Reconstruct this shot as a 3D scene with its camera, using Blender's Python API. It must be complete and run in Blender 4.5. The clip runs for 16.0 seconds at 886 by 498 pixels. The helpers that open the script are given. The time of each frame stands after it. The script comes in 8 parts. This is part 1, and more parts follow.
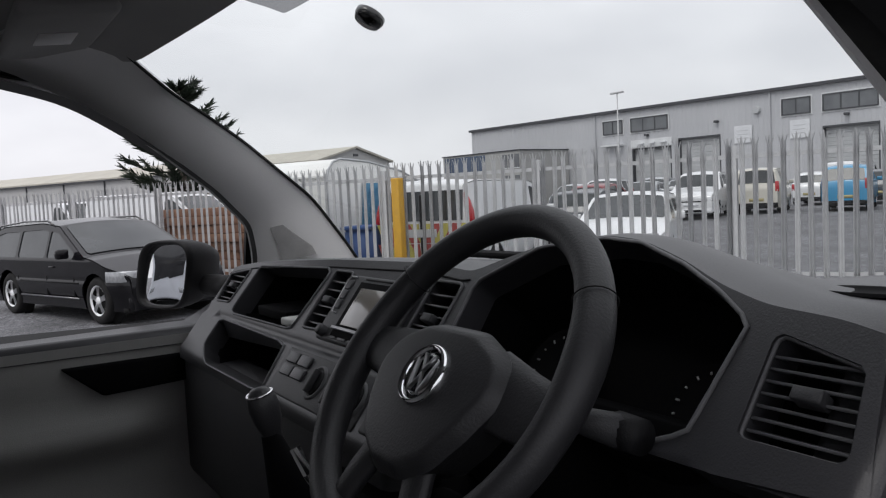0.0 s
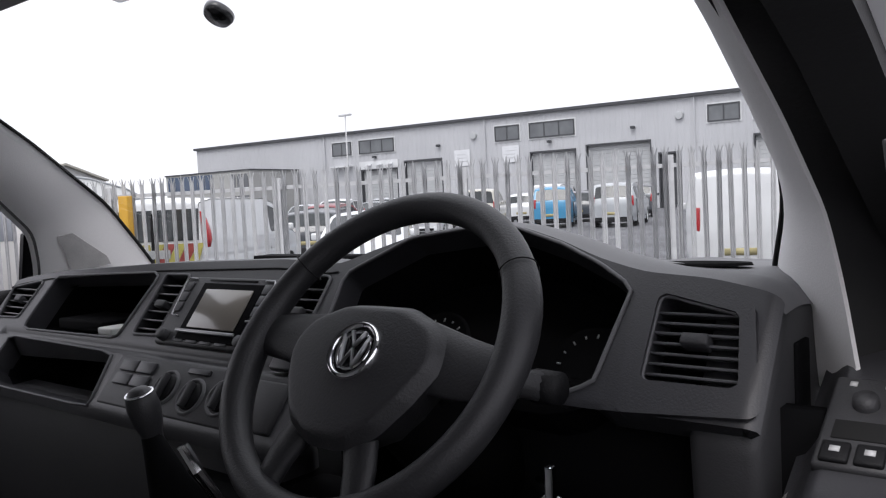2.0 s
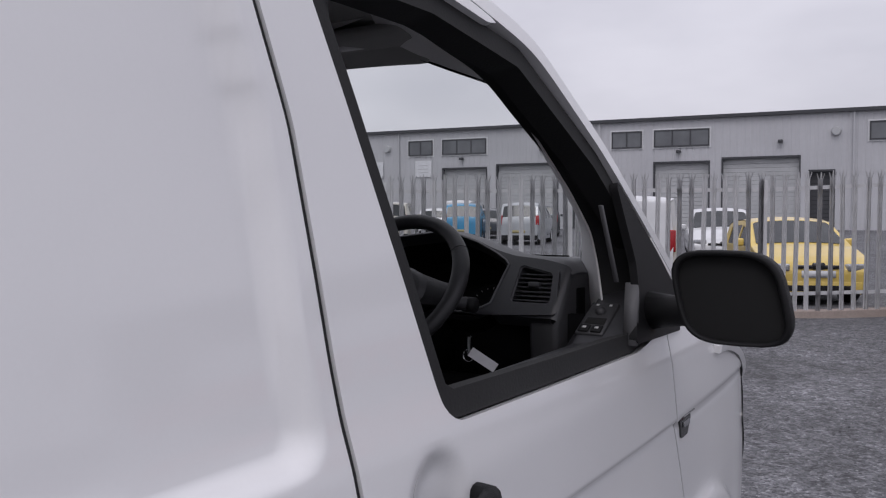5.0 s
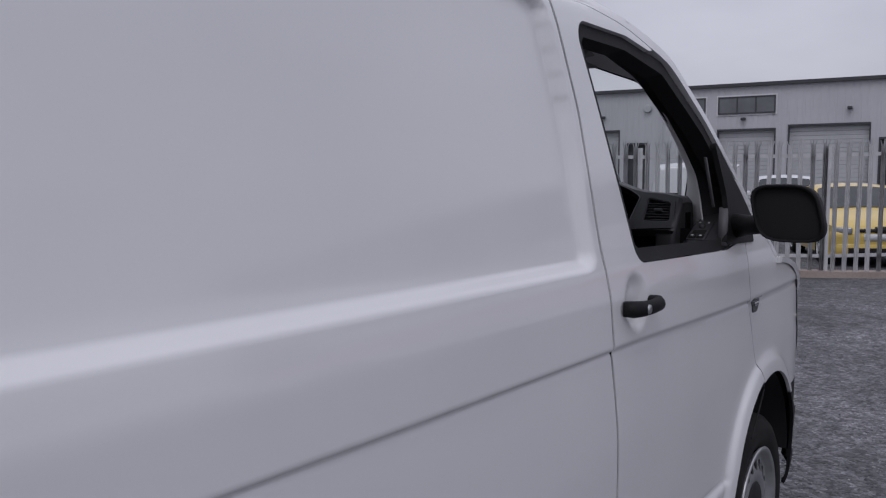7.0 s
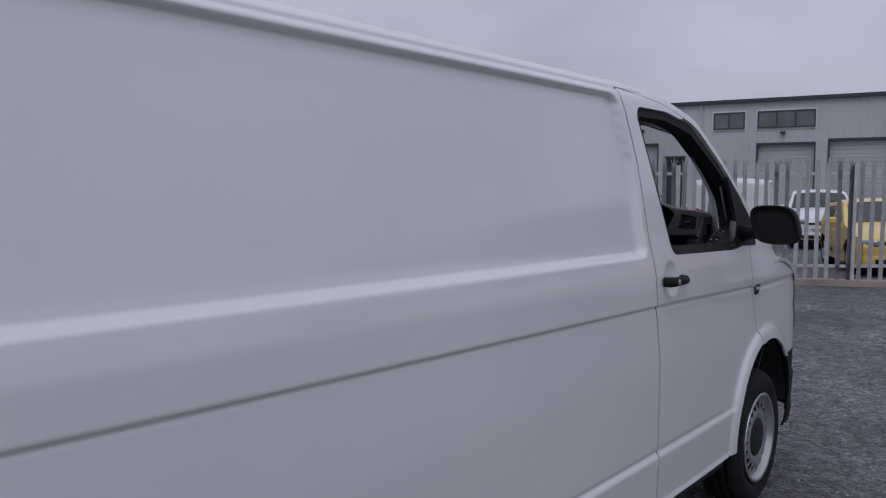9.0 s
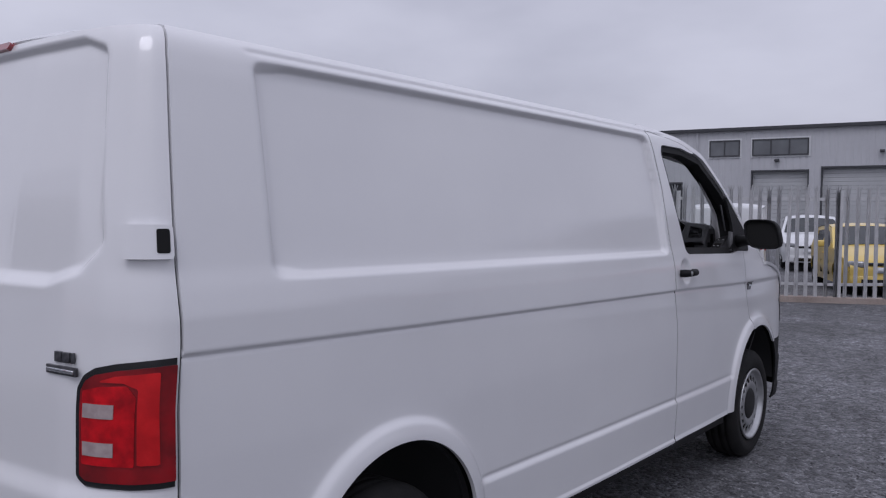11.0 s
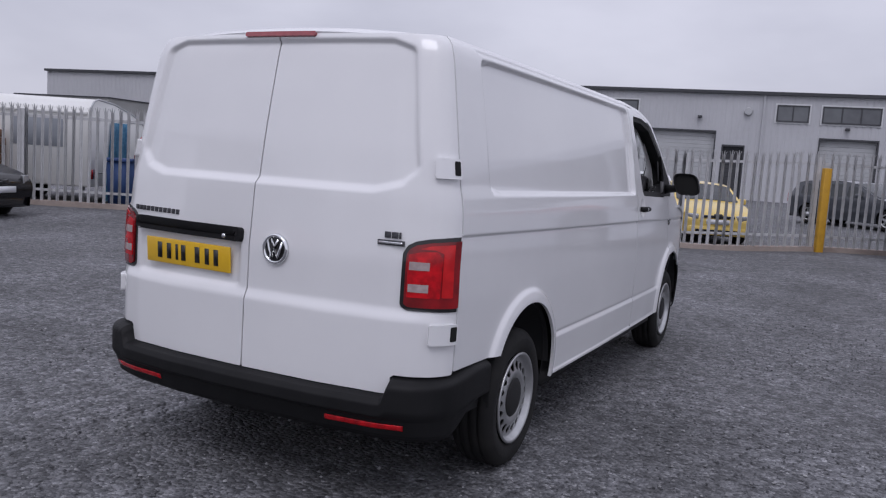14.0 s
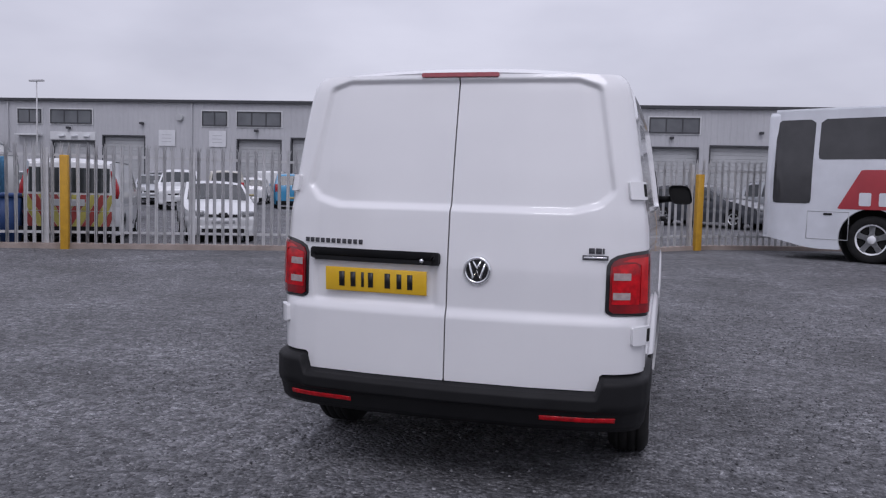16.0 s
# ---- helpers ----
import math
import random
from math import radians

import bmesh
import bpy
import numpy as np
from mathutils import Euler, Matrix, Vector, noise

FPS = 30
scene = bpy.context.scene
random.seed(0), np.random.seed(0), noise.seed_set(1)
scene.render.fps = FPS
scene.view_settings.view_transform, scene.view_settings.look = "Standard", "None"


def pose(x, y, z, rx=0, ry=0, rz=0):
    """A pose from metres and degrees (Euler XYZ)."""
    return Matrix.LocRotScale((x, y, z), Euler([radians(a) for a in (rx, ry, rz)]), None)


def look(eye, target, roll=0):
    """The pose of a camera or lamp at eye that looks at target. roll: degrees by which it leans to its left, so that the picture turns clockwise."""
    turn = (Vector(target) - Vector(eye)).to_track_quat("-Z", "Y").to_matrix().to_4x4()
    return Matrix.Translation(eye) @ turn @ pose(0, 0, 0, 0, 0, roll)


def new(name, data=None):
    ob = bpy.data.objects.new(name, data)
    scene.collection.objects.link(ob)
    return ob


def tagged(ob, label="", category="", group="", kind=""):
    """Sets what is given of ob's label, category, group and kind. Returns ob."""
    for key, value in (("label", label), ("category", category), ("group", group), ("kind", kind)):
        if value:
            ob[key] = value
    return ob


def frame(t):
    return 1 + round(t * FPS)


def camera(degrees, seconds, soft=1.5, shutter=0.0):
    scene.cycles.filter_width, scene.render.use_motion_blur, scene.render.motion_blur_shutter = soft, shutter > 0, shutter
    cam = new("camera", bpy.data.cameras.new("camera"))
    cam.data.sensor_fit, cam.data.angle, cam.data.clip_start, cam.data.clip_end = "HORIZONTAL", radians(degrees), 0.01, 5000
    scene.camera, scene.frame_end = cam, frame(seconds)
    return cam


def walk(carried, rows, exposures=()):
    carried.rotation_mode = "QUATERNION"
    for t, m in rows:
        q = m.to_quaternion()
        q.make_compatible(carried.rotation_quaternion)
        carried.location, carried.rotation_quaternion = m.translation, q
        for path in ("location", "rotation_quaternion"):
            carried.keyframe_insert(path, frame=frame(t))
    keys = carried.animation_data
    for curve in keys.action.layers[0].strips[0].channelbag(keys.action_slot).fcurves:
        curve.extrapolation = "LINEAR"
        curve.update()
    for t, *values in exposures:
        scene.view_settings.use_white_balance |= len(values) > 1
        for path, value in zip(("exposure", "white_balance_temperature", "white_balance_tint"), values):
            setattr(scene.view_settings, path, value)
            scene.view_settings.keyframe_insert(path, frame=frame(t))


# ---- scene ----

# ---- camera ----
cam = camera(57.7, 16.0, 1.2)
PATH = [
    (0, (1.058, 3.475, 1.581), (-0.638, 4.527, 1.448), -2.8),
    (0.5, (1.049, 3.444, 1.579), (-0.572, 4.611, 1.466), -2.9),
    (1, (1.009, 3.397, 1.565), (-0.46, 4.749, 1.45), -2.9),
    (1.5, (0.982, 3.345, 1.561), (-0.321, 4.858, 1.442), -2.9),
    (2, (0.982, 3.303, 1.556), (-0.276, 4.853, 1.441), -2.9),
    (2.5, (0.982, 3.269, 1.608), (-0.25, 4.84, 1.482), -2.3),
    (3, (1.024, 3.241, 1.585), (-0.149, 4.858, 1.49), -1.8),
    (3.5, (1.151, 3.129, 1.573), (0.033, 4.786, 1.502), -1.7),
    (3.7, (1.197, 3.064, 1.576), (0.085, 4.725, 1.514), -1.5),
    (5.8, (1.550, 2.109, 1.568), (0.485, 3.796, 1.433), 0.3),
    (6, (1.570, 2.018, 1.569), (0.492, 3.695, 1.411), 0.3),
    (6.5, (1.604, 1.719, 1.512), (0.489, 3.373, 1.366), -0.3),
    (7, (1.696, 1.482, 1.511), (0.510, 3.084, 1.345), -0.1),
    (7.5, (1.881, 1.192, 1.538), (0.608, 2.723, 1.357), -0.8),
    (8, (1.964, 0.950, 1.548), (0.640, 2.437, 1.344), -0.6),
    (8.5, (2.077, 0.659, 1.567), (0.808, 2.193, 1.370), -0.1),
    (8.7, (2.125, 0.530, 1.561), (0.869, 2.076, 1.390), -0.1),
    (10.8, (2.533, -0.661, 1.507), (1.27, 0.887, 1.427), 0.9),
    (11, (2.568, -0.765, 1.493), (1.316, 0.792, 1.414), 0.7),
    (11.5, (2.633, -1.167, 1.468), (1.417, 0.418, 1.355), 1.1),
    (12, (2.726, -1.499, 1.477), (1.503, 0.077, 1.326), 1.4),
    (12.5, (2.789, -1.785, 1.492), (1.536, -0.237, 1.308), 1.3),
    (13, (2.714, -2.102, 1.428), (1.442, -0.57, 1.242), 1.6),
    (13.5, (2.564, -2.388, 1.409), (1.368, -0.798, 1.209), 2.8),
    (14, (2.295, -2.605, 1.440), (1.402, -0.828, 1.233), 3.9),
    (14.5, (2.038, -2.883, 1.444), (1.315, -1.027, 1.270), 4.0),
    (15, (1.723, -3.170, 1.445), (1.041, -1.297, 1.280), 3.7),
    (15.5, (1.343, -3.339, 1.426), (0.723, -1.444, 1.261), 3.0),
    (16, (0.966, -3.532, 1.409), (0.442, -1.607, 1.262), 1.5),
]
EXPOSURES = [(0.0, 0.58, 6400, 11), (0.5, 0.64, 6400, 11), (1.0, 0.88, 6400, 12), (1.5, 1.12, 6400, 13), (2.0, 1.12, 6350, 14), (2.5, 0.94, 6350, 15), (3.0, 0.40, 6350, 15), (3.5, 0.36, 6400, 16), (5.8, -0.06, 6100, 17), (7.0, -0.22, 6000, 17), (8.0, -0.30, 5900, 18), (8.7, -0.40, 5850, 18), (10.8, -0.20, 5850, 19), (11.5, -0.04, 5950, 18), (12.5, 0.03, 6000, 18), (14.0, 0.05, 5950, 18), (15.0, 0.09, 5950, 19), (16.0, 0.08, 5950, 19)]
walk(cam, [(t, look(eye, target, roll)) for t, eye, target, roll in PATH], EXPOSURES)

# ---- world, sun, exposure ----
world = bpy.data.worlds.new("overcast_sky")
scene.world = world
world.use_nodes = True
wn = world.node_tree.nodes
wl = world.node_tree.links
wn.clear()
sky_out = wn.new("ShaderNodeOutputWorld")
sky_bg = wn.new("ShaderNodeBackground")
sky_tex = wn.new("ShaderNodeTexSky")
sky_tex.sky_type = "NISHITA"
sky_tex.sun_disc = False
sky_tex.sun_elevation = radians(48)
sky_tex.sun_rotation = radians(162)
sky_tex.air_density, sky_tex.dust_density, sky_tex.ozone_density = 1.0, 3.0, 1.0
cloud_coord = wn.new("ShaderNodeTexCoord")
cloud_map = wn.new("ShaderNodeMapping")
cloud_map.inputs["Scale"].default_value = (1.0, 1.0, 2.6)
cloud_noise = wn.new("ShaderNodeTexNoise")
cloud_noise.inputs["Scale"].default_value = 2.1
cloud_noise.inputs["Detail"].default_value = 5.0
cloud_ramp = wn.new("ShaderNodeValToRGB")
cloud_ramp.color_ramp.elements[0].position, cloud_ramp.color_ramp.elements[0].color = 0.30, (5.3, 5.3, 5.6, 1)
cloud_ramp.color_ramp.elements[1].position, cloud_ramp.color_ramp.elements[1].color = 0.70, (7.6, 7.55, 7.75, 1)
cloud_mix = wn.new("ShaderNodeMixRGB")
cloud_mix.inputs["Fac"].default_value = 0.94
wl.new(cloud_coord.outputs["Generated"], cloud_map.inputs["Vector"])
wl.new(cloud_map.outputs["Vector"], cloud_noise.inputs["Vector"])
wl.new(cloud_noise.outputs["Fac"], cloud_ramp.inputs["Fac"])
wl.new(sky_tex.outputs["Color"], cloud_mix.inputs["Color1"])
wl.new(cloud_ramp.outputs["Color"], cloud_mix.inputs["Color2"])
sky_height = wn.new("ShaderNodeSeparateXYZ")
sky_grade = wn.new("ShaderNodeMapRange")
sky_grade.inputs["From Min"].default_value, sky_grade.inputs["From Max"].default_value = 0.05, 0.95
sky_grade.inputs["To Min"].default_value, sky_grade.inputs["To Max"].default_value = 0.088, 0.128
wl.new(cloud_coord.outputs["Generated"], sky_height.inputs["Vector"])
wl.new(sky_height.outputs["Z"], sky_grade.inputs["Value"])
wl.new(cloud_mix.outputs["Color"], sky_bg.inputs["Color"])
wl.new(sky_grade.outputs["Result"], sky_bg.inputs["Strength"])
wl.new(sky_bg.outputs["Background"], sky_out.inputs["Surface"])

sun_data = bpy.data.lights.new("sun", "SUN")
sun_data.energy, sun_data.angle, sun_data.color = 0.7, radians(25), (1.0, 0.97, 0.93)
sun = new("sun", sun_data)
sun.matrix_world = look((0, 0, 30), (-4.5, 14, 9))

# ---- materials ----
def material(name, c1, c2=None, rough=0.5, metal=0.0, scale=8.0, bump=0.0, bump_scale=60.0, coat=0.0, spec=0.5, fine=0.0, stretch=(1, 1, 1), detail=4.0, vary=0.0, rough2=None):
    """Noise between two colours at a broad and a fine scale, with relief."""
    m = bpy.data.materials.new(name)
    m.use_nodes = True
    n, l = m.node_tree.nodes, m.node_tree.links
    b = n["Principled BSDF"]
    c2 = c2 or c1
    co = n.new("ShaderNodeTexCoord")
    mp = n.new("ShaderNodeMapping")
    mp.inputs["Scale"].default_value = stretch
    l.new(co.outputs["Object"], mp.inputs["Vector"])
    big = n.new("ShaderNodeTexNoise")
    big.inputs["Scale"].default_value, big.inputs["Detail"].default_value = scale, detail
    l.new(mp.outputs["Vector"], big.inputs["Vector"])
    small = n.new("ShaderNodeTexNoise")
    small.inputs["Scale"].default_value, small.inputs["Detail"].default_value = bump_scale, 6.0
    l.new(mp.outputs["Vector"], small.inputs["Vector"])
    mix = n.new("ShaderNodeMixRGB")
    mix.inputs["Color1"].default_value, mix.inputs["Color2"].default_value = (*c1, 1), (*c2, 1)
    rmp = n.new("ShaderNodeMapRange")
    rmp.inputs["From Min"].default_value, rmp.inputs["From Max"].default_value = 0.33, 0.67
    l.new(big.outputs["Fac"], rmp.inputs["Value"])
    l.new(rmp.outputs["Result"], mix.inputs["Fac"])
    colour = mix.outputs["Color"]
    if fine or vary:
        hs = n.new("ShaderNodeHueSaturation")
        l.new(colour, hs.inputs["Color"])
        add = n.new("ShaderNodeMath")
        add.operation = "MULTIPLY_ADD"
        l.new(small.outputs["Fac"], add.inputs[0])
        add.inputs[1].default_value, add.inputs[2].default_value = 2 * fine, 1.0 - fine
        val = add.outputs[0]
        if vary:
            oi = n.new("ShaderNodeObjectInfo")
            ad2 = n.new("ShaderNodeMath")
            ad2.operation = "MULTIPLY_ADD"
            l.new(oi.outputs["Random"], ad2.inputs[0])
            ad2.inputs[1].default_value = vary
            l.new(val, ad2.inputs[2])
            val = ad2.outputs[0]
        l.new(val, hs.inputs["Value"])
        colour = hs.outputs["Color"]
    l.new(colour, b.inputs["Base Color"])
    b.inputs["Metallic"].default_value = metal
    b.inputs["Specular IOR Level"].default_value = spec
    b.inputs["Coat Weight"].default_value, b.inputs["Coat Roughness"].default_value = coat, 0.06
    if rough2 is not None:
        rr = n.new("ShaderNodeMapRange")
        rr.inputs["To Min"].default_value, rr.inputs["To Max"].default_value = rough, rough2
        l.new(big.outputs["Fac"], rr.inputs["Value"])
        l.new(rr.outputs["Result"], b.inputs["Roughness"])
    else:
        b.inputs["Roughness"].default_value = rough
    if bump:
        bp = n.new("ShaderNodeBump")
        bp.inputs["Strength"].default_value, bp.inputs["Distance"].default_value = 1.0, bump
        l.new(small.outputs["Fac"], bp.inputs["Height"])
        l.new(bp.outputs["Normal"], b.inputs["Normal"])
    return m


def glass_material(name, tint=(1, 1, 1), alpha_mix=0.85, rough=0.02):
    """Thin pane: mostly clear, with a mirror layer by Fresnel."""
    m = bpy.data.materials.new(name)
    m.use_nodes = True
    n, l = m.node_tree.nodes, m.node_tree.links
    n.clear()
    out = n.new("ShaderNodeOutputMaterial")
    clear = n.new("ShaderNodeBsdfTransparent")
    clear.inputs["Color"].default_value = (*tint, 1)
    gloss = n.new("ShaderNodeBsdfGlossy")
    gloss.inputs["Roughness"].default_value = rough
    fr = n.new("ShaderNodeLayerWeight")
    fr.inputs["Blend"].default_value = 0.5
    pw = n.new("ShaderNodeMath")
    pw.operation, pw.inputs[1].default_value = "POWER", 5.0
    l.new(fr.outputs["Facing"], pw.inputs[0])
    sc = n.new("ShaderNodeMath")
    sc.operation, sc.inputs[1].default_value, sc.inputs[2].default_value = "MULTIPLY_ADD", 0.7, 0.035
    l.new(pw.outputs[0], sc.inputs[0])
    mx = n.new("ShaderNodeMixShader")
    l.new(sc.outputs[0], mx.inputs["Fac"])
    l.new(clear.outputs["BSDF"], mx.inputs[1])
    l.new(gloss.outputs["BSDF"], mx.inputs[2])
    l.new(mx.outputs["Shader"], out.inputs["Surface"])
    return m


PAINT = material("van_paint", (0.76, 0.76, 0.77), (0.80, 0.80, 0.805), rough=0.34, rough2=0.42, scale=1.6, bump=0.0, coat=1.0, fine=0.012, bump_scale=240)
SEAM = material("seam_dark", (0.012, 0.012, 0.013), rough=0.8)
BUMPER = material("bumper_plastic", (0.007, 0.007, 0.0078), (0.011, 0.011, 0.012), rough=0.58, spec=0.22, scale=5, bump=0.0006, bump_scale=420, fine=0.1)
RUBBER = material("rubber", (0.007, 0.007, 0.0075), (0.011, 0.011, 0.0115), rough=0.75, scale=6, bump=0.0005, bump_scale=200)
TYRE = material("tyre_rubber", (0.009, 0.009, 0.0095), (0.017, 0.0165, 0.016), rough=0.82, spec=0.3, scale=9, bump=0.001, bump_scale=120, fine=0.15)
STEEL = material("wheel_silver", (0.40, 0.405, 0.41), (0.52, 0.525, 0.53), rough=0.32, metal=0.75, scale=14, bump_scale=90, fine=0.05)
CHROME = material("chrome", (0.82, 0.83, 0.84), rough=0.10, metal=1.0)
BLACK_GLOSS = material("black_gloss", (0.008, 0.008, 0.009), rough=0.15, coat=0.5)
# Shade inside holes and slots as flat black; also thin black lines.
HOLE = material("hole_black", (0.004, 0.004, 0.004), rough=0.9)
LIGHT_RED = material("lens_red", (0.66, 0.006, 0.012), (0.30, 0.003, 0.007), rough=0.12, scale=26, coat=0.2, spec=0.35)
LIGHT_DEEP = material("lens_deep_red", (0.13, 0.002, 0.004), (0.30, 0.003, 0.007), rough=0.10, scale=12, coat=0.5, spec=0.5)
LIGHT_CLEAR = material("lens_smoke", (0.34, 0.27, 0.27), (0.46, 0.38, 0.37), rough=0.15, scale=40, coat=0.3)
LENS_RED_DIM = material("brake_lens", (0.26, 0.03, 0.04), (0.32, 0.05, 0.06), rough=0.2, scale=30, coat=0.6)
PLATE = material("plate_yellow", (0.78, 0.48, 0.015), (0.74, 0.44, 0.012), rough=0.35, scale=20, coat=0.3)
INK = material("plate_black", (0.01, 0.01, 0.01), rough=0.4)
# Pale by choice, to throw light back onto the dash.
BULKHEAD = material("bulkhead_bounce_board", (0.44, 0.435, 0.43), (0.52, 0.515, 0.51), rough=0.8, scale=2, fine=0.06)
SCREEN_GLASS = glass_material("windscreen_glass", (0.93, 0.952, 0.94))
DARK_GLASS = material("dark_glass", (0.022, 0.026, 0.028), (0.040, 0.045, 0.048), rough=0.08, scale=3, coat=0.1, spec=0.45)
GALV = material("galvanised_steel", (0.45, 0.452, 0.46), (0.55, 0.552, 0.56), rough=0.55, metal=0.0, scale=5, fine=0.12, bump_scale=70, vary=0.06)
YELLOW = material("yellow_post_paint", (0.60, 0.33, 0.02), (0.50, 0.27, 0.02), rough=0.55, scale=6, fine=0.15, bump_scale=40)


# ---- mesh helpers ----
def mesh_object(name, bm, mat, parent=None, label="", smooth=True):
    me = bpy.data.meshes.new(name)
    bm.normal_update()
    bm.to_mesh(me)
    bm.free()
    me.materials.append(mat)
    me.polygons.foreach_set("use_smooth", [smooth] * len(me.polygons))
    ob = new(name, me)
    if parent is not None:
        ob.parent = parent
    if label:
        ob["label"] = label
    return ob


def part(name, bm, mat, parent, label="", smooth=False):
    return mesh_object(name, bm, mat, parent, label, smooth)


def thing(name, label, category, m=None, group="", kind=""):
    ob = new(name)
    ob.empty_display_size = 0.2
    if m is not None:
        ob.matrix_basis = m
    return tagged(ob, label, category, group, kind)


def box(bm, lo, hi, bevel=0.0, m=None, seg=2):
    lo, hi = Vector(lo), Vector(hi)
    r = bmesh.ops.create_cube(bm, size=1.0)
    vs = r["verts"]
    bmesh.ops.scale(bm, vec=hi - lo, verts=vs)
    bmesh.ops.translate(bm, vec=(lo + hi) / 2, verts=vs)
    if bevel:
        es = list({e for v in vs for e in v.link_edges})
        r = bmesh.ops.bevel(bm, geom=es, offset=bevel, segments=seg, profile=0.5, affect="EDGES")
        vs = list({v for f in r["faces"] for v in f.verts} | {v for v in vs if v.is_valid})
    if m is not None:
        bmesh.ops.transform(bm, matrix=m, verts=vs)
    return vs


def boxes(items, bevel=0.0, m=None):
    bm = bmesh.new()
    for lo, hi in items:
        box(bm, lo, hi, bevel, m)
    return bm


def lathe(profile, n=40, axis="x"):
    """Turn (radius, along) points round an axis."""
    bm = bmesh.new()
    rings = []
    for k in range(n):
        a = 2 * math.pi * k / n
        ring = []
        for r, d in profile:
            p = (d, r * math.cos(a), r * math.sin(a)) if axis == "x" else ((r * math.cos(a), d, r * math.sin(a)) if axis == "y" else (r * math.cos(a), r * math.sin(a), d))
            ring.append(bm.verts.new(p))
        rings.append(ring)
    for k in range(n):
        a, b = rings[k], rings[(k + 1) % n]
        for i in range(len(profile) - 1):
            bm.faces.new((a[i], a[i + 1], b[i + 1], b[i]))
    bmesh.ops.remove_doubles(bm, verts=bm.verts, dist=1e-5)
    bmesh.ops.recalc_face_normals(bm, faces=bm.faces)
    return bm


def tube(points, radius, n=10, closed=False, bm=None, squash=1.0):
    """A round bar along points; radius may be a list."""
    bm = bm or bmesh.new()
    pts = [Vector(p) for p in points]
    rad = radius if isinstance(radius, (list, tuple)) else [radius] * len(pts)
    rings = []
    up = Vector((0, 0, 1))
    for i, p in enumerate(pts):
        if closed:
            d = pts[(i + 1) % len(pts)] - pts[i - 1]
        else:
            d = pts[min(i + 1, len(pts) - 1)] - pts[max(i - 1, 0)]
        d.normalize()
        s = d.cross(up)
        if s.length < 0.05:
            s = d.cross(Vector((1, 0, 0)))
        s.normalize()
        u = s.cross(d)
        rings.append([bm.verts.new(p + rad[i] * (math.cos(2 * math.pi * k / n) * s + squash * math.sin(2 * math.pi * k / n) * u)) for k in range(n)])
    last = len(rings) if closed else len(rings) - 1
    for i in range(last):
        a, b = rings[i], rings[(i + 1) % len(rings)]
        for k in range(n):
            bm.faces.new((a[k], a[(k + 1) % n], b[(k + 1) % n], b[k]))
    if not closed:
        bm.faces.new(rings[0])
        bm.faces.new(rings[-1][::-1])
    bmesh.ops.recalc_face_normals(bm, faces=bm.faces)
    return bm


def prism(outline, lo, hi, axis="x", bevel=0.0):
    """An outline of (a, b) pairs pushed along an axis: x takes (y, z), y takes (x, z), z takes (x, y)."""
    bm = bmesh.new()

    def at(a, b, d):
        return {"x": (d, a, b), "y": (a, d, b), "z": (a, b, d)}[axis]
    lower = [bm.verts.new(at(a, b, lo)) for a, b in outline]
    upper = [bm.verts.new(at(a, b, hi)) for a, b in outline]
    n = len(outline)
    bm.faces.new(lower)
    bm.faces.new(upper[::-1])
    for i in range(n):
        bm.faces.new((lower[i], upper[i], upper[(i + 1) % n], lower[(i + 1) % n]))
    bmesh.ops.recalc_face_normals(bm, faces=bm.faces)
    if bevel:
        bmesh.ops.bevel(bm, geom=list(bm.edges), offset=bevel, segments=2, profile=0.5, affect="EDGES")
    return bm


def soft_curve(pts, width=0.04):
    """A smoothed line through (s, value) pairs."""
    s, v = np.array(pts, float).T
    fine = np.linspace(s[0] - 3 * width, s[-1] + 3 * width, 1600)
    y = np.interp(fine, s, v)
    lo = (v[1] - v[0]) / (s[1] - s[0]) if s[1] - s[0] > 0.02 else 0.0
    hi = (v[-1] - v[-2]) / (s[-1] - s[-2]) if s[-1] - s[-2] > 0.02 else 0.0
    y = np.where(fine < s[0], v[0] + lo * (fine - s[0]), np.where(fine > s[-1], v[-1] + hi * (fine - s[-1]), y))
    step = fine[1] - fine[0]
    k = max(1, int(width / step))
    ker = np.hanning(2 * k + 3)
    ker /= ker.sum()
    y = np.convolve(np.pad(y, k + 1, mode="edge"), ker, "valid")
    return lambda q: np.interp(q, fine, y)


def sd_box(a, b, a0, a1, b0, b1, r=0.0):
    qa, qb = np.abs(a - (a0 + a1) / 2) - (a1 - a0) / 2 + r, np.abs(b - (b0 + b1) / 2) - (b1 - b0) / 2 + r
    return np.hypot(np.maximum(qa, 0), np.maximum(qb, 0)) + np.minimum(np.maximum(qa, qb), 0) - r


def sd_poly(a, b, pts, r=0.0):
    """Signed distance to a polygon whose corners are rounded by r (outline drawn before rounding)."""
    a, b = np.asarray(a, float), np.asarray(b, float)
    pts = np.array(pts, float)
    d = np.full(np.broadcast(a, b).shape, 1e9)
    inside = np.zeros(d.shape, bool)
    for i in range(len(pts)):
        (x0, y0), (x1, y1) = pts[i - 1], pts[i]
        ex, ey = x1 - x0, y1 - y0
        t = np.clip(((a - x0) * ex + (b - y0) * ey) / (ex * ex + ey * ey), 0, 1)
        d = np.minimum(d, np.hypot(a - x0 - t * ex, b - y0 - t * ey))
        cross = ((y0 > b) != (y1 > b)) & (a < (x1 - x0) * (b - y0) / (y1 - y0 + 1e-12) + x0)
        inside ^= cross
    return np.where(inside, -d, d) - r


def smooth01(x):
    x = np.clip(x, 0, 1)
    return x * x * (3 - 2 * x)


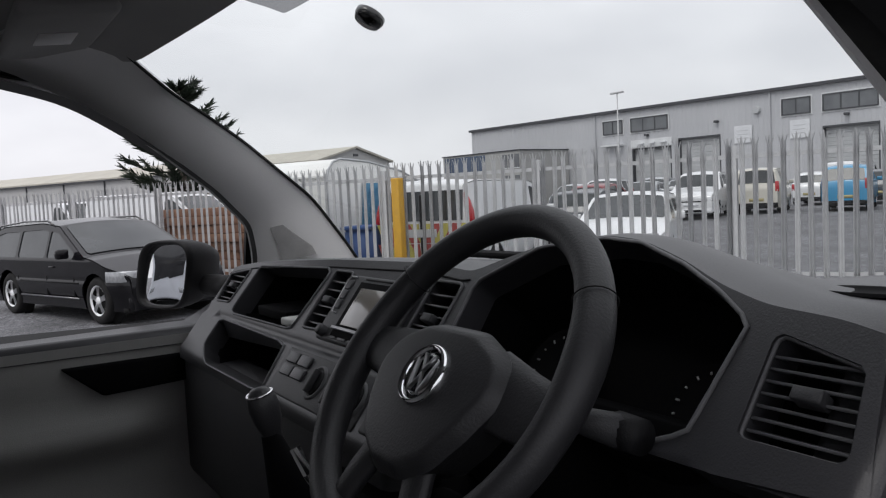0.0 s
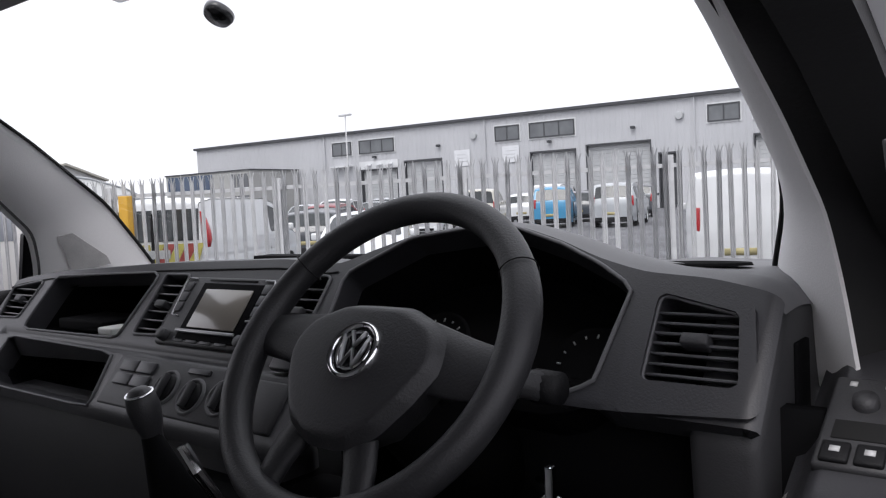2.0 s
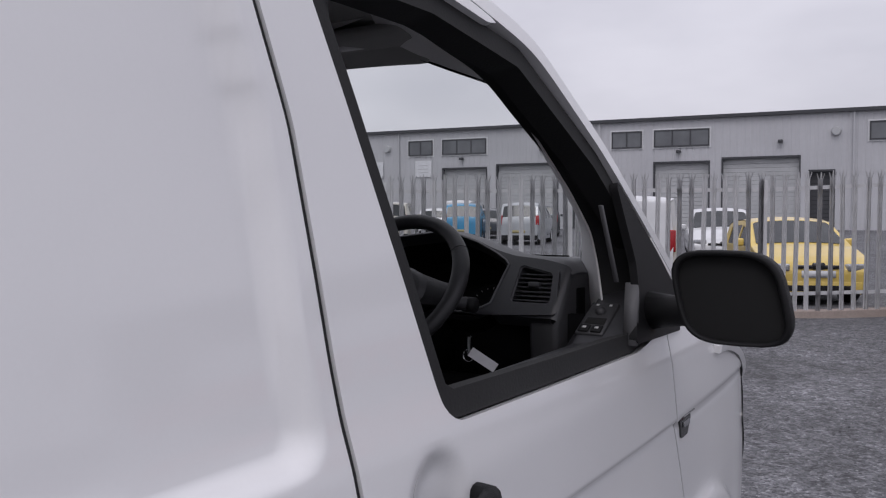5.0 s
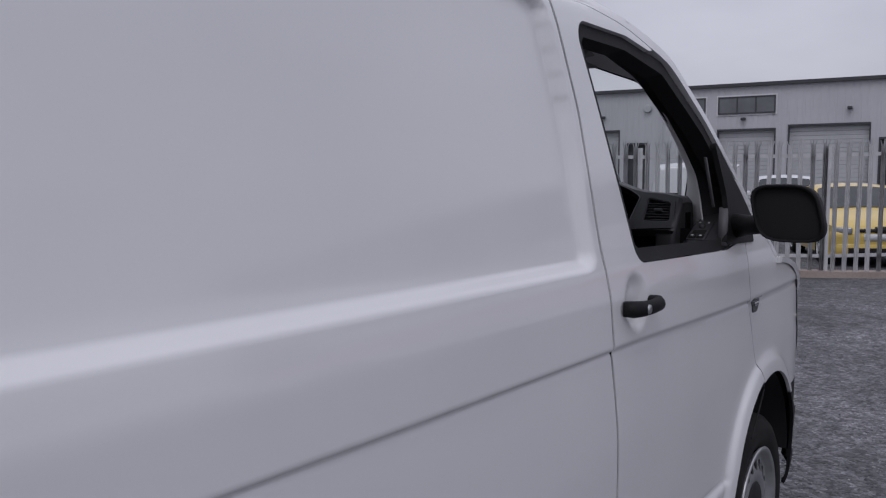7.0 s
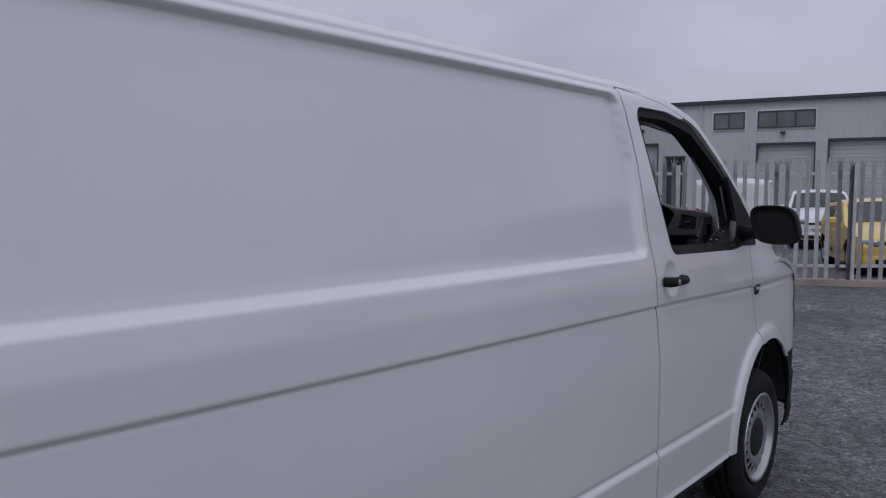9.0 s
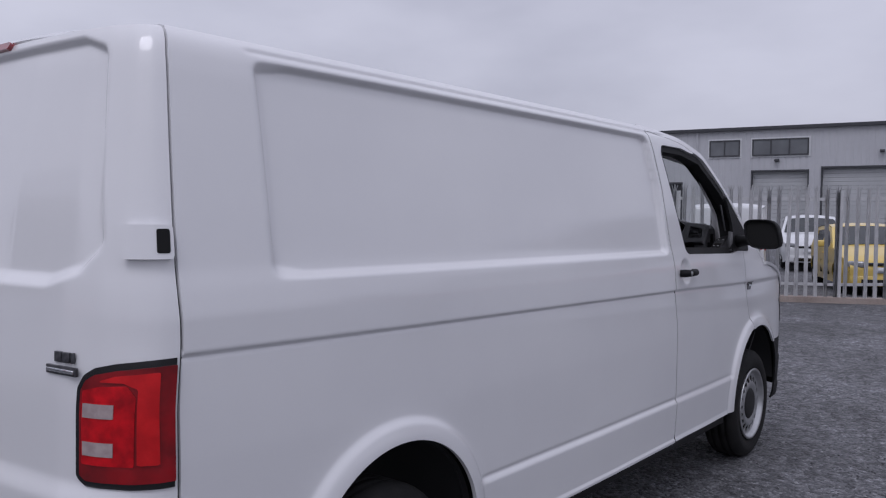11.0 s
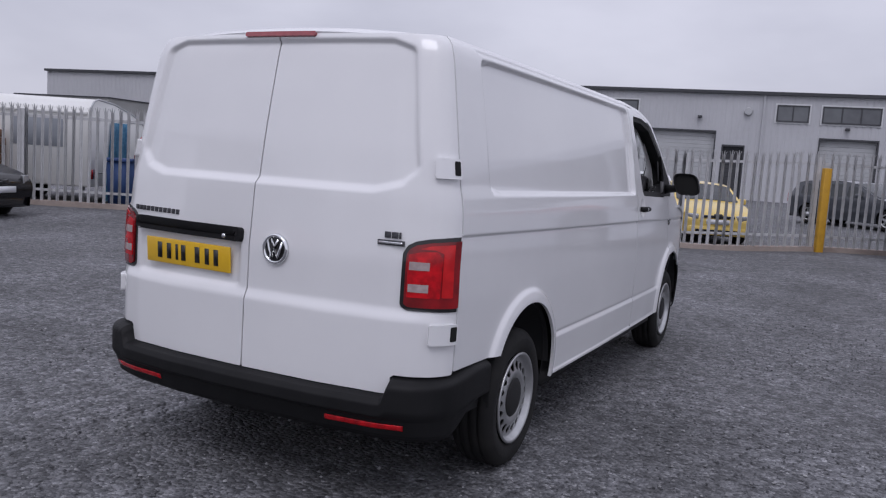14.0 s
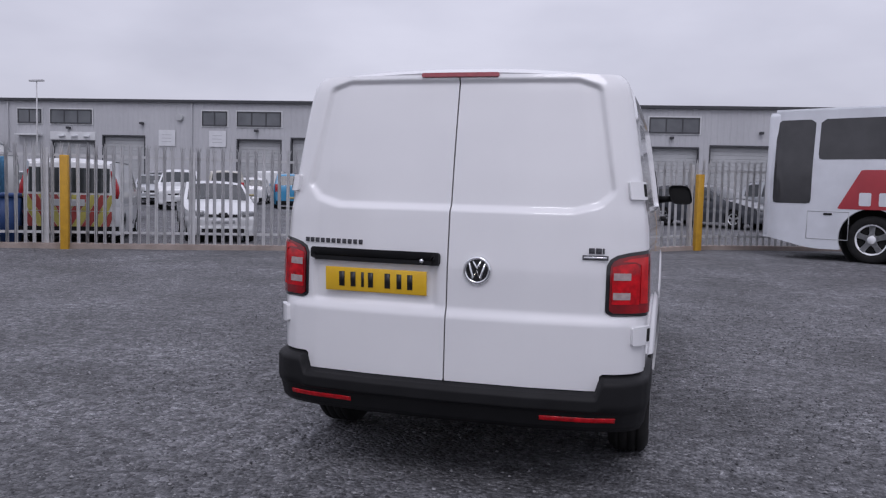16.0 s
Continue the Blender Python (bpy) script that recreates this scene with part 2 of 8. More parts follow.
def sheet(name, fn, us, vs, sdf, mat, parent, out, rim=0.012, label="", smooth=True):
    """A curved panel: fn maps (u, v) to x, y, z; what lies where sdf < 0 stays, with a turned-in rim."""
    U, V = np.meshgrid(np.asarray(us, float), np.asarray(vs, float), indexing="ij")
    hu, hv = us[1] - us[0], vs[1] - vs[0]
    S = sdf(U, V)
    e = 1e-4
    gu, gv = (sdf(U + e, V) - sdf(U - e, V)) / (2 * e), (sdf(U, V + e) - sdf(U, V - e)) / (2 * e)
    g2 = np.maximum(gu * gu + gv * gv, 0.25)
    reach = 0.5 * np.maximum(np.abs(gu) * hu, np.abs(gv) * hv)
    near = np.abs(S) < reach
    U = U - near * S * gu / g2
    V = V - near * S * gv / g2
    keep = (S < 0) | near
    X, Y, Z = fn(U, V)
    du = np.stack(fn(U + 2e-3, V)) - np.stack(fn(U - 2e-3, V))
    dv = np.stack(fn(U, V + 2e-3)) - np.stack(fn(U, V - 2e-3))
    N = np.cross(du, dv, axis=0)
    N = N / np.maximum(np.linalg.norm(N, axis=0), 1e-12)
    if sum(float(np.nansum(N[k] * keep)) * out[k] for k in range(3)) < 0:
        N = -N
    bm = bmesh.new()
    grid, normal = {}, {}

    def slim(c):
        a, b, d = (c[1].co - c[0].co), (c[2].co - c[0].co), (c[2].co - c[1].co)
        return a.cross(b).length < 0.12 * max(a.length, b.length, d.length) ** 2
    nu, nv = U.shape
    for i in range(nu):
        for j in range(nv):
            if keep[i, j]:
                v = grid[i, j] = bm.verts.new((X[i, j], Y[i, j], Z[i, j]))
                normal[v] = Vector((N[0, i, j], N[1, i, j], N[2, i, j]))
    for i in range(nu - 1):
        for j in range(nv - 1):
            c = [grid[q] for q in ((i, j), (i + 1, j), (i + 1, j + 1), (i, j + 1)) if q in grid]
            if len(c) >= 3:
                turn = (c[1].co - c[0].co).cross(c[-1].co - c[0].co)
                if len(c) == 3 and slim(c):
                    continue
                if turn.dot(normal[c[0]]) < 0:
                    c.reverse()
                bm.faces.new(c)
    bmesh.ops.delete(bm, geom=[v for v in bm.verts if not v.link_faces], context="VERTS")
    bm.normal_update()
    if rim:
        edge = [q for q in bm.edges if len(q.link_faces) == 1]
        low, lip = {}, {}
        for q in edge:
            for v in q.verts:
                if v not in low:
                    low[v] = bm.verts.new(v.co - normal[v] * rim)
                    lip[v] = bm.verts.new(v.co)
        for q in edge:
            a, b = q.verts
            f = q.link_faces[0]
            order = [l.vert for l in f.loops]
            if order[(order.index(a) + 1) % len(order)] == b:
                a, b = b, a
            bm.faces.new((lip[a], lip[b], low[b], low[a]))
    return mesh_object(name, bm, mat, parent, label, smooth)


def span(a, b, step):
    return np.linspace(a, b, max(2, int(round((b - a) / step)) + 1))


def mirrored(fn, side):
    return fn if side > 0 else (lambda u, v: (lambda p: (-p[0], p[1], p[2]))(fn(u, v)))

# ---- ground ----
def ground_z(x, y):
    """Height of the yard: level round the van, a little higher towards the fence and past it."""
    return 0.055 * smooth01((y - 5.0) / 5.0) + 0.12 * smooth01((x + 0.3) / 2.5) * smooth01((y - 9.0) / 5.0) + 0.26 * smooth01((y - 19.0) / 13.0)


GRAVEL = bpy.data.materials.new("wet_gravel")
GRAVEL.use_nodes = True


def gravel_nodes():
    n, l = GRAVEL.node_tree.nodes, GRAVEL.node_tree.links
    b = n["Principled BSDF"]
    co = n.new("ShaderNodeTexCoord")
    stones = n.new("ShaderNodeTexVoronoi")
    stones.inputs["Scale"].default_value = 42.0
    stones.inputs["Randomness"].default_value = 1.0
    l.new(co.outputs["Object"], stones.inputs["Vector"])
    ramp = n.new("ShaderNodeValToRGB")
    e = ramp.color_ramp.elements
    e[0].position, e[0].color = 0.0, (0.026, 0.026, 0.030, 1)
    e[1].position, e[1].color = 1.0, (0.31, 0.31, 0.32, 1)
    e.new(0.45).color = (0.092, 0.093, 0.100, 1)
    e.new(0.82).color = (0.172, 0.173, 0.183, 1)
    grit = n.new("ShaderNodeTexVoronoi")
    grit.inputs["Scale"].default_value = 105.0
    l.new(co.outputs["Object"], grit.inputs["Vector"])
    sep, sep2 = n.new("ShaderNodeSeparateColor"), n.new("ShaderNodeSeparateColor")
    l.new(stones.outputs["Color"], sep.inputs["Color"])
    l.new(grit.outputs["Color"], sep2.inputs["Color"])
    blend = n.new("ShaderNodeMath")
    blend.operation, blend.inputs[1].default_value = "MULTIPLY_ADD", 0.6
    part2 = n.new("ShaderNodeMath")
    part2.operation, part2.inputs[1].default_value = "MULTIPLY", 0.4
    l.new(sep2.outputs["Red"], part2.inputs[0])
    l.new(sep.outputs["Red"], blend.inputs[0])
    l.new(part2.outputs[0], blend.inputs[2])
    l.new(blend.outputs[0], ramp.inputs["Fac"])
    patch = n.new("ShaderNodeTexNoise")
    patch.inputs["Scale"].default_value, patch.inputs["Detail"].default_value = 0.8, 7
    l.new(co.outputs["Object"], patch.inputs["Vector"])
    pr = n.new("ShaderNodeMapRange")
    pr.inputs["From Min"].default_value, pr.inputs["From Max"].default_value = 0.35, 0.68
    pr.inputs["To Min"].default_value, pr.inputs["To Max"].default_value = 0.76, 1.48
    l.new(patch.outputs["Fac"], pr.inputs["Value"])
    fine = n.new("ShaderNodeTexNoise")
    fine.inputs["Scale"].default_value, fine.inputs["Detail"].default_value = 9.0, 8
    l.new(co.outputs["Object"], fine.inputs["Vector"])
    fr = n.new("ShaderNodeMapRange")
    fr.inputs["From Min"].default_value, fr.inputs["From Max"].default_value = 0.25, 0.75
    fr.inputs["To Min"].default_value, fr.inputs["To Max"].default_value = 0.48, 1.50
    l.new(fine.outputs["Fac"], fr.inputs["Value"])
    mul = n.new("ShaderNodeMath")
    mul.operation = "MULTIPLY"
    l.new(pr.outputs["Result"], mul.inputs[0])
    l.new(fr.outputs["Result"], mul.inputs[1])
    hs = n.new("ShaderNodeHueSaturation")
    l.new(ramp.outputs["Color"], hs.inputs["Color"])
    l.new(mul.outputs[0], hs.inputs["Value"])
    l.new(hs.outputs["Color"], b.inputs["Base Color"])
    rr = n.new("ShaderNodeMapRange")
    rr.inputs["To Min"].default_value, rr.inputs["To Max"].default_value = 0.55, 0.9
    l.new(patch.outputs["Fac"], rr.inputs["Value"])
    l.new(rr.outputs["Result"], b.inputs["Roughness"])
    bp = n.new("ShaderNodeBump")
    bp.inputs["Strength"].default_value, bp.inputs["Distance"].default_value = 1.0, 0.014
    inv = n.new("ShaderNodeMath")
    inv.operation = "SUBTRACT"
    inv.inputs[0].default_value = 1.0
    l.new(stones.outputs["Distance"], inv.inputs[1])
    l.new(inv.outputs[0], bp.inputs["Height"])
    l.new(bp.outputs["Normal"], b.inputs["Normal"])


gravel_nodes()


def build_ground():
    bm = bmesh.new()
    xs = np.r_[-1500, -400, -120, -60, span(-40, 30, 0.5), 60, 150, 400, 1500]
    ys = np.r_[-1500, -300, -60, span(-30, 30, 0.5), 60, 110, 300, 1500]
    grid = [[bm.verts.new((x, y, float(ground_z(x, y)) + (0.012 * (noise.noise((x * 0.7, y * 0.7, 0))) if abs(x) < 40 and abs(y) < 30 else 0))) for y in ys] for x in xs]
    for i in range(len(xs) - 1):
        for j in range(len(ys) - 1):
            bm.faces.new((grid[i][j], grid[i + 1][j], grid[i + 1][j + 1], grid[i][j + 1]))
    ob = mesh_object("ground", bm, GRAVEL)
    tagged(ob, "grey crushed-stone yard, damp, reaching past the fence", "ground", kind="structure")


build_ground()


STONE = bpy.data.materials.new("loose_stone")
STONE.use_nodes = True


def stone_nodes():
    n, l = STONE.node_tree.nodes, STONE.node_tree.links
    b = n["Principled BSDF"]
    geo = n.new("ShaderNodeNewGeometry")
    ramp = n.new("ShaderNodeValToRGB")
    e = ramp.color_ramp.elements
    e[0].position, e[0].color = 0.0, (0.05, 0.051, 0.056, 1)
    e[1].position, e[1].color = 1.0, (0.36, 0.362, 0.37, 1)
    e.new(0.6).color = (0.12, 0.122, 0.128, 1)
    e.new(0.9).color = (0.25, 0.25, 0.255, 1)
    l.new(geo.outputs["Random Per Island"], ramp.inputs["Fac"])
    l.new(ramp.outputs["Color"], b.inputs["Base Color"])
    b.inputs["Roughness"].default_value = 0.8


stone_nodes()


def scatter_stones():
    """Loose chippings lying on the yard round the van, thinning outwards."""
    rng = np.random.default_rng(11)
    n = 46000
    x = rng.uniform(-3.5, 6.5, n)
    y = rng.uniform(-3.4, 9.0, n)
    near = np.hypot(x - 1.6, y + 0.6)
    keep = rng.random(n) < np.clip(1.35 - near / 8.0, 0.25, 1)
    x, y = x[keep], y[keep]
    n = len(x)
    r = 0.0045 + 0.0075 * rng.random(n) ** 2.2
    a = rng.uniform(0, 2 * np.pi, n)
    base = np.array([(1, 0, 0), (0.25, 0.9, 0.1), (-0.8, 0.55, 0), (-0.75, -0.6, 0.1), (0.3, -0.95, 0), (0.1, 0.05, 0.75), (0, 0, -0.6)])
    shape = base[None] * (1 + rng.uniform(-0.28, 0.28, (n, 7, 1))) * r[:, None, None]
    c, s = np.cos(a)[:, None], np.sin(a)[:, None]
    px = shape[..., 0] * c - shape[..., 1] * s + x[:, None]
    py = shape[..., 0] * s + shape[..., 1] * c + y[:, None]
    pz = shape[..., 2] * 0.9 + (ground_z(x, y) + r * 0.25)[:, None]
    co = np.stack([px, py, pz], -1).reshape(-1, 3)
    tri = np.array([(0, 1, 5), (1, 2, 5), (2, 3, 5), (3, 4, 5), (4, 0, 5), (1, 0, 6), (2, 1, 6), (3, 2, 6), (4, 3, 6), (0, 4, 6)])
    faces = (tri[None] + 7 * np.arange(n)[:, None, None]).reshape(-1, 3)
    me = bpy.data.meshes.new("gravel_stones")
    me.from_pydata(co.tolist(), [], faces.tolist())
    me.materials.append(STONE)
    tagged(new("gravel_stones", me), "loose grey crushed stones lying over the yard", "gravel", "", "stuff")


scatter_stones()

# ---- the van: outer body ----
VAN = thing("van", "white panel van with black bumper, driver's window wound down", "van")

PROFILE = soft_curve([(0.28, 0.925), (0.36, 0.938), (0.60, 0.953), (0.90, 0.957), (1.14, 0.952), (1.25, 0.946), (1.31, 0.936), (1.36, 0.924), (1.50, 0.903), (1.70, 0.870), (1.85, 0.843), (1.90, 0.830), (1.93, 0.817), (1.95, 0.801), (1.965, 0.780), (1.972, 0.768)], 0.025)
BEAM = soft_curve([(0.2, 0.955), (0.6, 0.968), (1.2, 0.986), (2.4, 1.0), (3.6, 1.0), (4.2, 0.991), (4.6, 0.985), (4.9, 0.972), (5.1, 0.940), (5.25, 0.85)], 0.16)
PILLAR = soft_curve([(2.6, 1.968), (3.1, 1.963), (3.42, 1.932), (3.716, 1.860), (3.97, 1.703), (4.29, 1.460), (4.62, 1.205), (4.8, 1.08)], 0.10)
INNER_PILLAR = soft_curve([(2.6, 1.95), (3.1, 1.945), (3.42, 1.915), (3.716, 1.845), (3.97, 1.692), (4.29, 1.455), (4.62, 1.205), (4.8, 1.08)], 0.10)
DOOR_REAR = soft_curve([(0.3, 3.155), (0.95, 3.150), (1.14, 3.128), (1.31, 3.116), (1.42, 3.105), (1.66, 3.090), (1.95, 3.03)], 0.03)
DOOR_FRONT = soft_curve([(0.3, 4.10), (0.62, 4.14), (0.80, 4.32), (0.91, 4.275), (1.10, 4.215), (1.28, 4.185), (1.45, 4.18), (1.95, 4.18)], 0.02)
REAR_Y = soft_curve([(0.3, 0.10), (0.5, 0.10), (1.04, 0.100), (1.3, 0.122), (1.5, 0.150), (1.7, 0.186), (1.9, 0.226), (1.96, 0.25)], 0.06)
REAR_EASE = soft_curve([(0.3, 1.0), (1.2, 1.0), (1.5, 0.84), (1.96, 0.56)], 0.08)
PLAN_X = soft_curve([(0, 0), (0.4, 0.40), (0.7, 0.70), (0.82, 0.826), (0.90, 0.897), (0.96, 0.934), (1.0, 0.948), (1.1, 0.953), (1.6, 0.957)], 0.03)
PLAN_Y = soft_curve([(0, 0), (0.4, 0.010), (0.7, 0.042), (0.82, 0.078), (0.90, 0.118), (0.96, 0.164), (1.0, 0.21), (1.1, 0.28), (1.6, 0.63)], 0.03)
ARCHES = ((1.06, 0.42, 0.385), (4.42, 0.43, 0.408))


def line_z(y):
    return 1.162 - 0.0085 * (y - 0.3) - 0.010 * smooth01((y - 3.2) / 1.0)


def side_fn(y, z):
    x = PROFILE(z) * BEAM(y)
    sd = sd_box(y + (3.112 - DOOR_REAR(z)) * smooth01((y - 2.0) / 1.0), z, 0.60, 3.074, 1.322, 1.909, 0.04)
    x = x - 0.026 * np.clip(-sd / (0.014 + 0.004 * smooth01((1.45 - z) / 0.08) + 0.016 * smooth01((0.74 - y) / 0.10)), 0, 1)
    x = x - 0.007 * np.exp(-((z - 1.932) / 0.007) ** 2) * smooth01((y - 0.58) / 0.03) * smooth01((3.3 - y) / 0.1)
    zc = line_z(y)
    x = x - 0.009 * smooth01((zc - z) / 0.007) * np.exp(-np.maximum(zc - z, 0) / 0.14) - 0.003 * np.exp(-((z - zc + 0.008) / 0.005) ** 2)
    ledge = smooth01((np.hypot(y - ARCHES[0][0], z - ARCHES[0][1]) - 0.42) / 0.07) * smooth01((np.hypot(y - ARCHES[1][0], z - ARCHES[1][1]) - 0.44) / 0.07)
    x = x + ledge * (0.010 * smooth01((0.580 - z) / 0.022) - 0.004 * np.exp(-((z - 0.584) / 0.006) ** 2))
    x = x + ledge * 0.007 * smooth01((0.378 - z) / 0.008)
    for yc, zk, r in ARCHES:
        d = np.maximum(np.hypot(y - yc, z - zk) - r, 0)
        x = x + (0.016 * np.exp(-(d / 0.055) ** 2) + 0.012 * smooth01((0.075 - d) / 0.03)) * smooth01((z - 0.22) / 0.12)
    return x, y, z


def along_line(fn):
    """Bends the rows of a panel so that they run with the side crease."""
    def bent(y, v):
        return fn(y, v + (line_z(y) - 1.15) * np.exp(-((v - 1.15) / 0.12) ** 2))
    return bent


def rear_fn(t, z):
    s = np.sign(t)
    a = np.abs(t)
    x = s * PLAN_X(a) / 0.948 * PROFILE(z) * 0.958
    y = REAR_Y(z) + PLAN_Y(a) * REAR_EASE(z)
    sd = sd_poly(x, z, [(-0.57, 1.358), (0.57, 1.358), (0.672, 1.386), (0.708, 1.428), (0.632, 1.868), (0.56, 1.892), (-0.56, 1.892), (-0.632, 1.868), (-0.708, 1.428), (-0.672, 1.386)], 0.047)
    y = y + 0.023 * np.clip(-sd / (0.016 + 0.014 * smooth01((1.43 - z) / 0.08)), 0, 1)
    y = y - 0.020 * smooth01((0.865 - z) / 0.06) * smooth01((1.0 - a) / 0.2)
    sp = sd_box(x, z, -0.70, -0.045, 0.845, 1.10, 0.03)
    y = y + 0.014 * smooth01(-sp / 0.02)
    return x, y, z


def lifted(fn, d):
    """The same surface, d further out along its normal."""
    def moved(u, v):
        e = 1e-3
        p = np.stack(fn(u, v))
        du = np.stack(fn(u + e, v)) - np.stack(fn(u - e, v))
        dv = np.stack(fn(u, v + e)) - np.stack(fn(u, v - e))
        n = np.cross(du, dv, axis=0)
        n = n / np.maximum(np.linalg.norm(n, axis=0), 1e-12)
        n = np.where((n[1:2] > 0) if fn is rear_fn else (n[0:1] < 0), -n, n)
        p = p + d * n
        return p[0], p[1], p[2]
    return moved


def rear_seam(z):
    return REAR_Y(z) + 0.21 * REAR_EASE(z)


WINDOW = [(3.335, 1.362), (3.98, 1.348), (4.185, 1.372), (4.165, 1.46), (3.93, 1.645), (3.66, 1.795), (3.42, 1.832), (3.192, 1.832)]


def window_sd(y, z, grow=0.047):
    return sd_poly(y, z, WINDOW, grow)


def build_sides():
    for side in (1, -1):
        fn = mirrored(side_fn, side)
        low = lambda y: 0.357 + 0.245 * smooth01((0.74 - y) / 0.02)

        def quarter(y, z):
            d = np.maximum.reduce([rear_seam(z) + 0.003 - y, y - DOOR_REAR(z) + 0.005, low(y) - z, z - 1.965])
            yc, zk, r = ARCHES[0]
            return np.maximum(d, r - np.hypot(y - yc, z - zk))
        sheet("side_panel", along_line(fn), span(0.28, 3.17, 0.0105), span(0.345, 1.968, 0.0055), along_line(quarter), PAINT, VAN, (side, 0, 0), rim=0.016)

        def opening(y, z):
            high = smooth01((y - 3.55) / 0.1) * smooth01((4.30 - y) / 0.06) * smooth01((z - 1.39) / 0.07)
            return window_sd(y, z, 0.047 + 0.03 * (high if side > 0 else np.maximum(high, smooth01((z - 1.70) / 0.06))))

        def door(y, z):
            d = np.maximum.reduce([DOOR_REAR(z) + 0.005 - y, y - DOOR_FRONT(z) + 0.003, 0.362 - z, z - PILLAR(y) + 0.026])
            yc, zk, r = ARCHES[1]
            return np.maximum(np.maximum(d, r + 0.01 - np.hypot(y - yc, z - zk)), -opening(y, z))
        def dished(y, z):
            x, y, z = fn(y, z)
            r2 = ((y - 3.262) / 0.060) ** 2 + ((z - 1.228) / 0.064) ** 2
            return x - side * 0.016 * smooth01(1.25 - r2), y, z
        door_ob = sheet("front_door", along_line(dished), span(3.0, 4.36, 0.0105), span(0.35, 1.968, 0.0075), along_line(door), PAINT, VAN, (side, 0, 0), rim=0.016)

        # Black threads laid in the door gaps stand for the shade inside them.
        for edge, r in ((DOOR_REAR, 0.0045), (DOOR_FRONT, 0.0028)):
            pts = []
            for z in np.linspace(0.66 if edge is DOOR_FRONT else 0.37, 1.18 if edge is DOOR_FRONT else 1.90, 60):
                y = np.array([float(edge(np.array(z)))])
                pts.append((side * (float(side_fn(y, np.array([z]))[0][0]) - r - 0.002), float(y[0]), float(z)))
            mesh_object("door_gap_shade", tube(pts, r, 6), SEAM, VAN, "thin black line for the shade in the door gap", True)

        def frame_sd(y, z):
            w = window_sd(y, z) if side > 0 else opening(y, z)
            return np.maximum(w, -w - (0.035 if side > 0 else 0.012))
        sheet("window_seal", lifted_side(fn, side, -0.012), span(3.05, 4.3, 0.012), span(1.25, 1.93, 0.010), frame_sd, RUBBER, door_ob, (side, 0, 0), rim=0.05, label="black rubber window surround")

        def sail(y, z):
            inner = [(4.10, 1.546), (4.005, 1.622), (4.050, 1.47), (4.045, 1.41), (3.985, 1.326)] if side > 0 else [(4.12, 1.53), (4.115, 1.42), (4.10, 1.326)]
            return sd_poly(y, z, [(4.262, 1.318), (4.285, 1.395), (4.20, 1.468)] + inner, 0.008)
        sheet("mirror_sail", lifted_side(fn, side, 0.006), span(3.9, 4.32, 0.008), span(1.26, 1.66, 0.008), sail, BUMPER, door_ob, (side, 0, 0), rim=0.016, label="black plastic mirror base")

        def wing(y, z):
            yc, zk, r = ARCHES[1]
            q = np.clip((y - 4.57) / 0.62, 0, 1)
            top = np.where(y < 4.57, np.maximum(PILLAR(y) - 0.028, 1.225), 1.229 - 0.02 * q - 0.22 * q ** 2.2)
            d = np.maximum.reduce([DOOR_FRONT(z) + 0.003 - y, y - 5.2, 0.40 - z, z - top, np.minimum(0.70 - z, y - 4.42)])
            return np.maximum(d, r - np.hypot(y - yc, z - zk))

        def bumper_end(y, z):
            yc, zk, r = ARCHES[1]
            d = np.maximum.reduce([4.5 - y, y - 5.2, 0.30 - z, z - 0.694])
            return np.maximum(d, r - np.hypot(y - yc, z - zk))
        sheet("bumper_end", fn, span(4.45, 5.22, 0.0165), span(0.28, 0.72, 0.0125), bumper_end, BUMPER, VAN, (side, 0, 0), label="black plastic end of the front bumper")

        def lamp(y, z):
            return sd_poly(y, z, [(4.985, 0.955), (5.10, 0.80), (5.19, 0.79), (5.19, 1.00), (5.08, 1.055)], 0.008)
        sheet("front_lamp", lifted_side(fn, side, 0.004), span(4.94, 5.21, 0.012), span(0.76, 1.08, 0.012), lamp, BLACK_GLOSS, VAN, (side, 0, 0), rim=0.006, label="dark glossy headlamp end")
        sheet("wing", fn, span(4.1, 5.22, 0.0165), span(0.38, 1.52, 0.0125), wing, PAINT, VAN, (side, 0, 0))

        def rail_fn(y, q):
            return fn(y, PILLAR(y) - 0.023 + 0.029 * q)
        sheet("roof_rail", rail_fn, span(3.0, 4.60, 0.0125), span(0, 1, 0.1), lambda y, q: np.maximum(np.abs(y - 3.8) - 0.81, np.abs(q - 0.5) - 0.51), PAINT, VAN, (side, 0, 0), rim=0.05)
        handle_bar(side, door_ob)
        door_mirror(side, door_ob)
        badge = sheet("wing_badge", lifted_side(fn, side, 0.004), span(4.24, 4.38, 0.005), span(1.05, 1.14, 0.005), lambda y, z: sd_poly(y, z, [(4.255, 1.075), (4.30, 1.075), (4.345, 1.115), (4.255, 1.115)], 0.004), BLACK_GLOSS, VAN, (side, 0, 0), rim=0.006, label="small dark side badge")
        sheet("badge_bar", lifted_side(fn, side, 0.0075), span(4.26, 4.34, 0.004), span(1.08, 1.12, 0.004), lambda y, z: sd_box(y, z, 4.268, 4.318, 1.09, 1.106, 0.003), CHROME, badge, (side, 0, 0), rim=0.002)


def lifted_side(fn, side, d):
    return lambda u, v: (lambda p: (p[0] + side * d, p[1], p[2]))(fn(u, v))


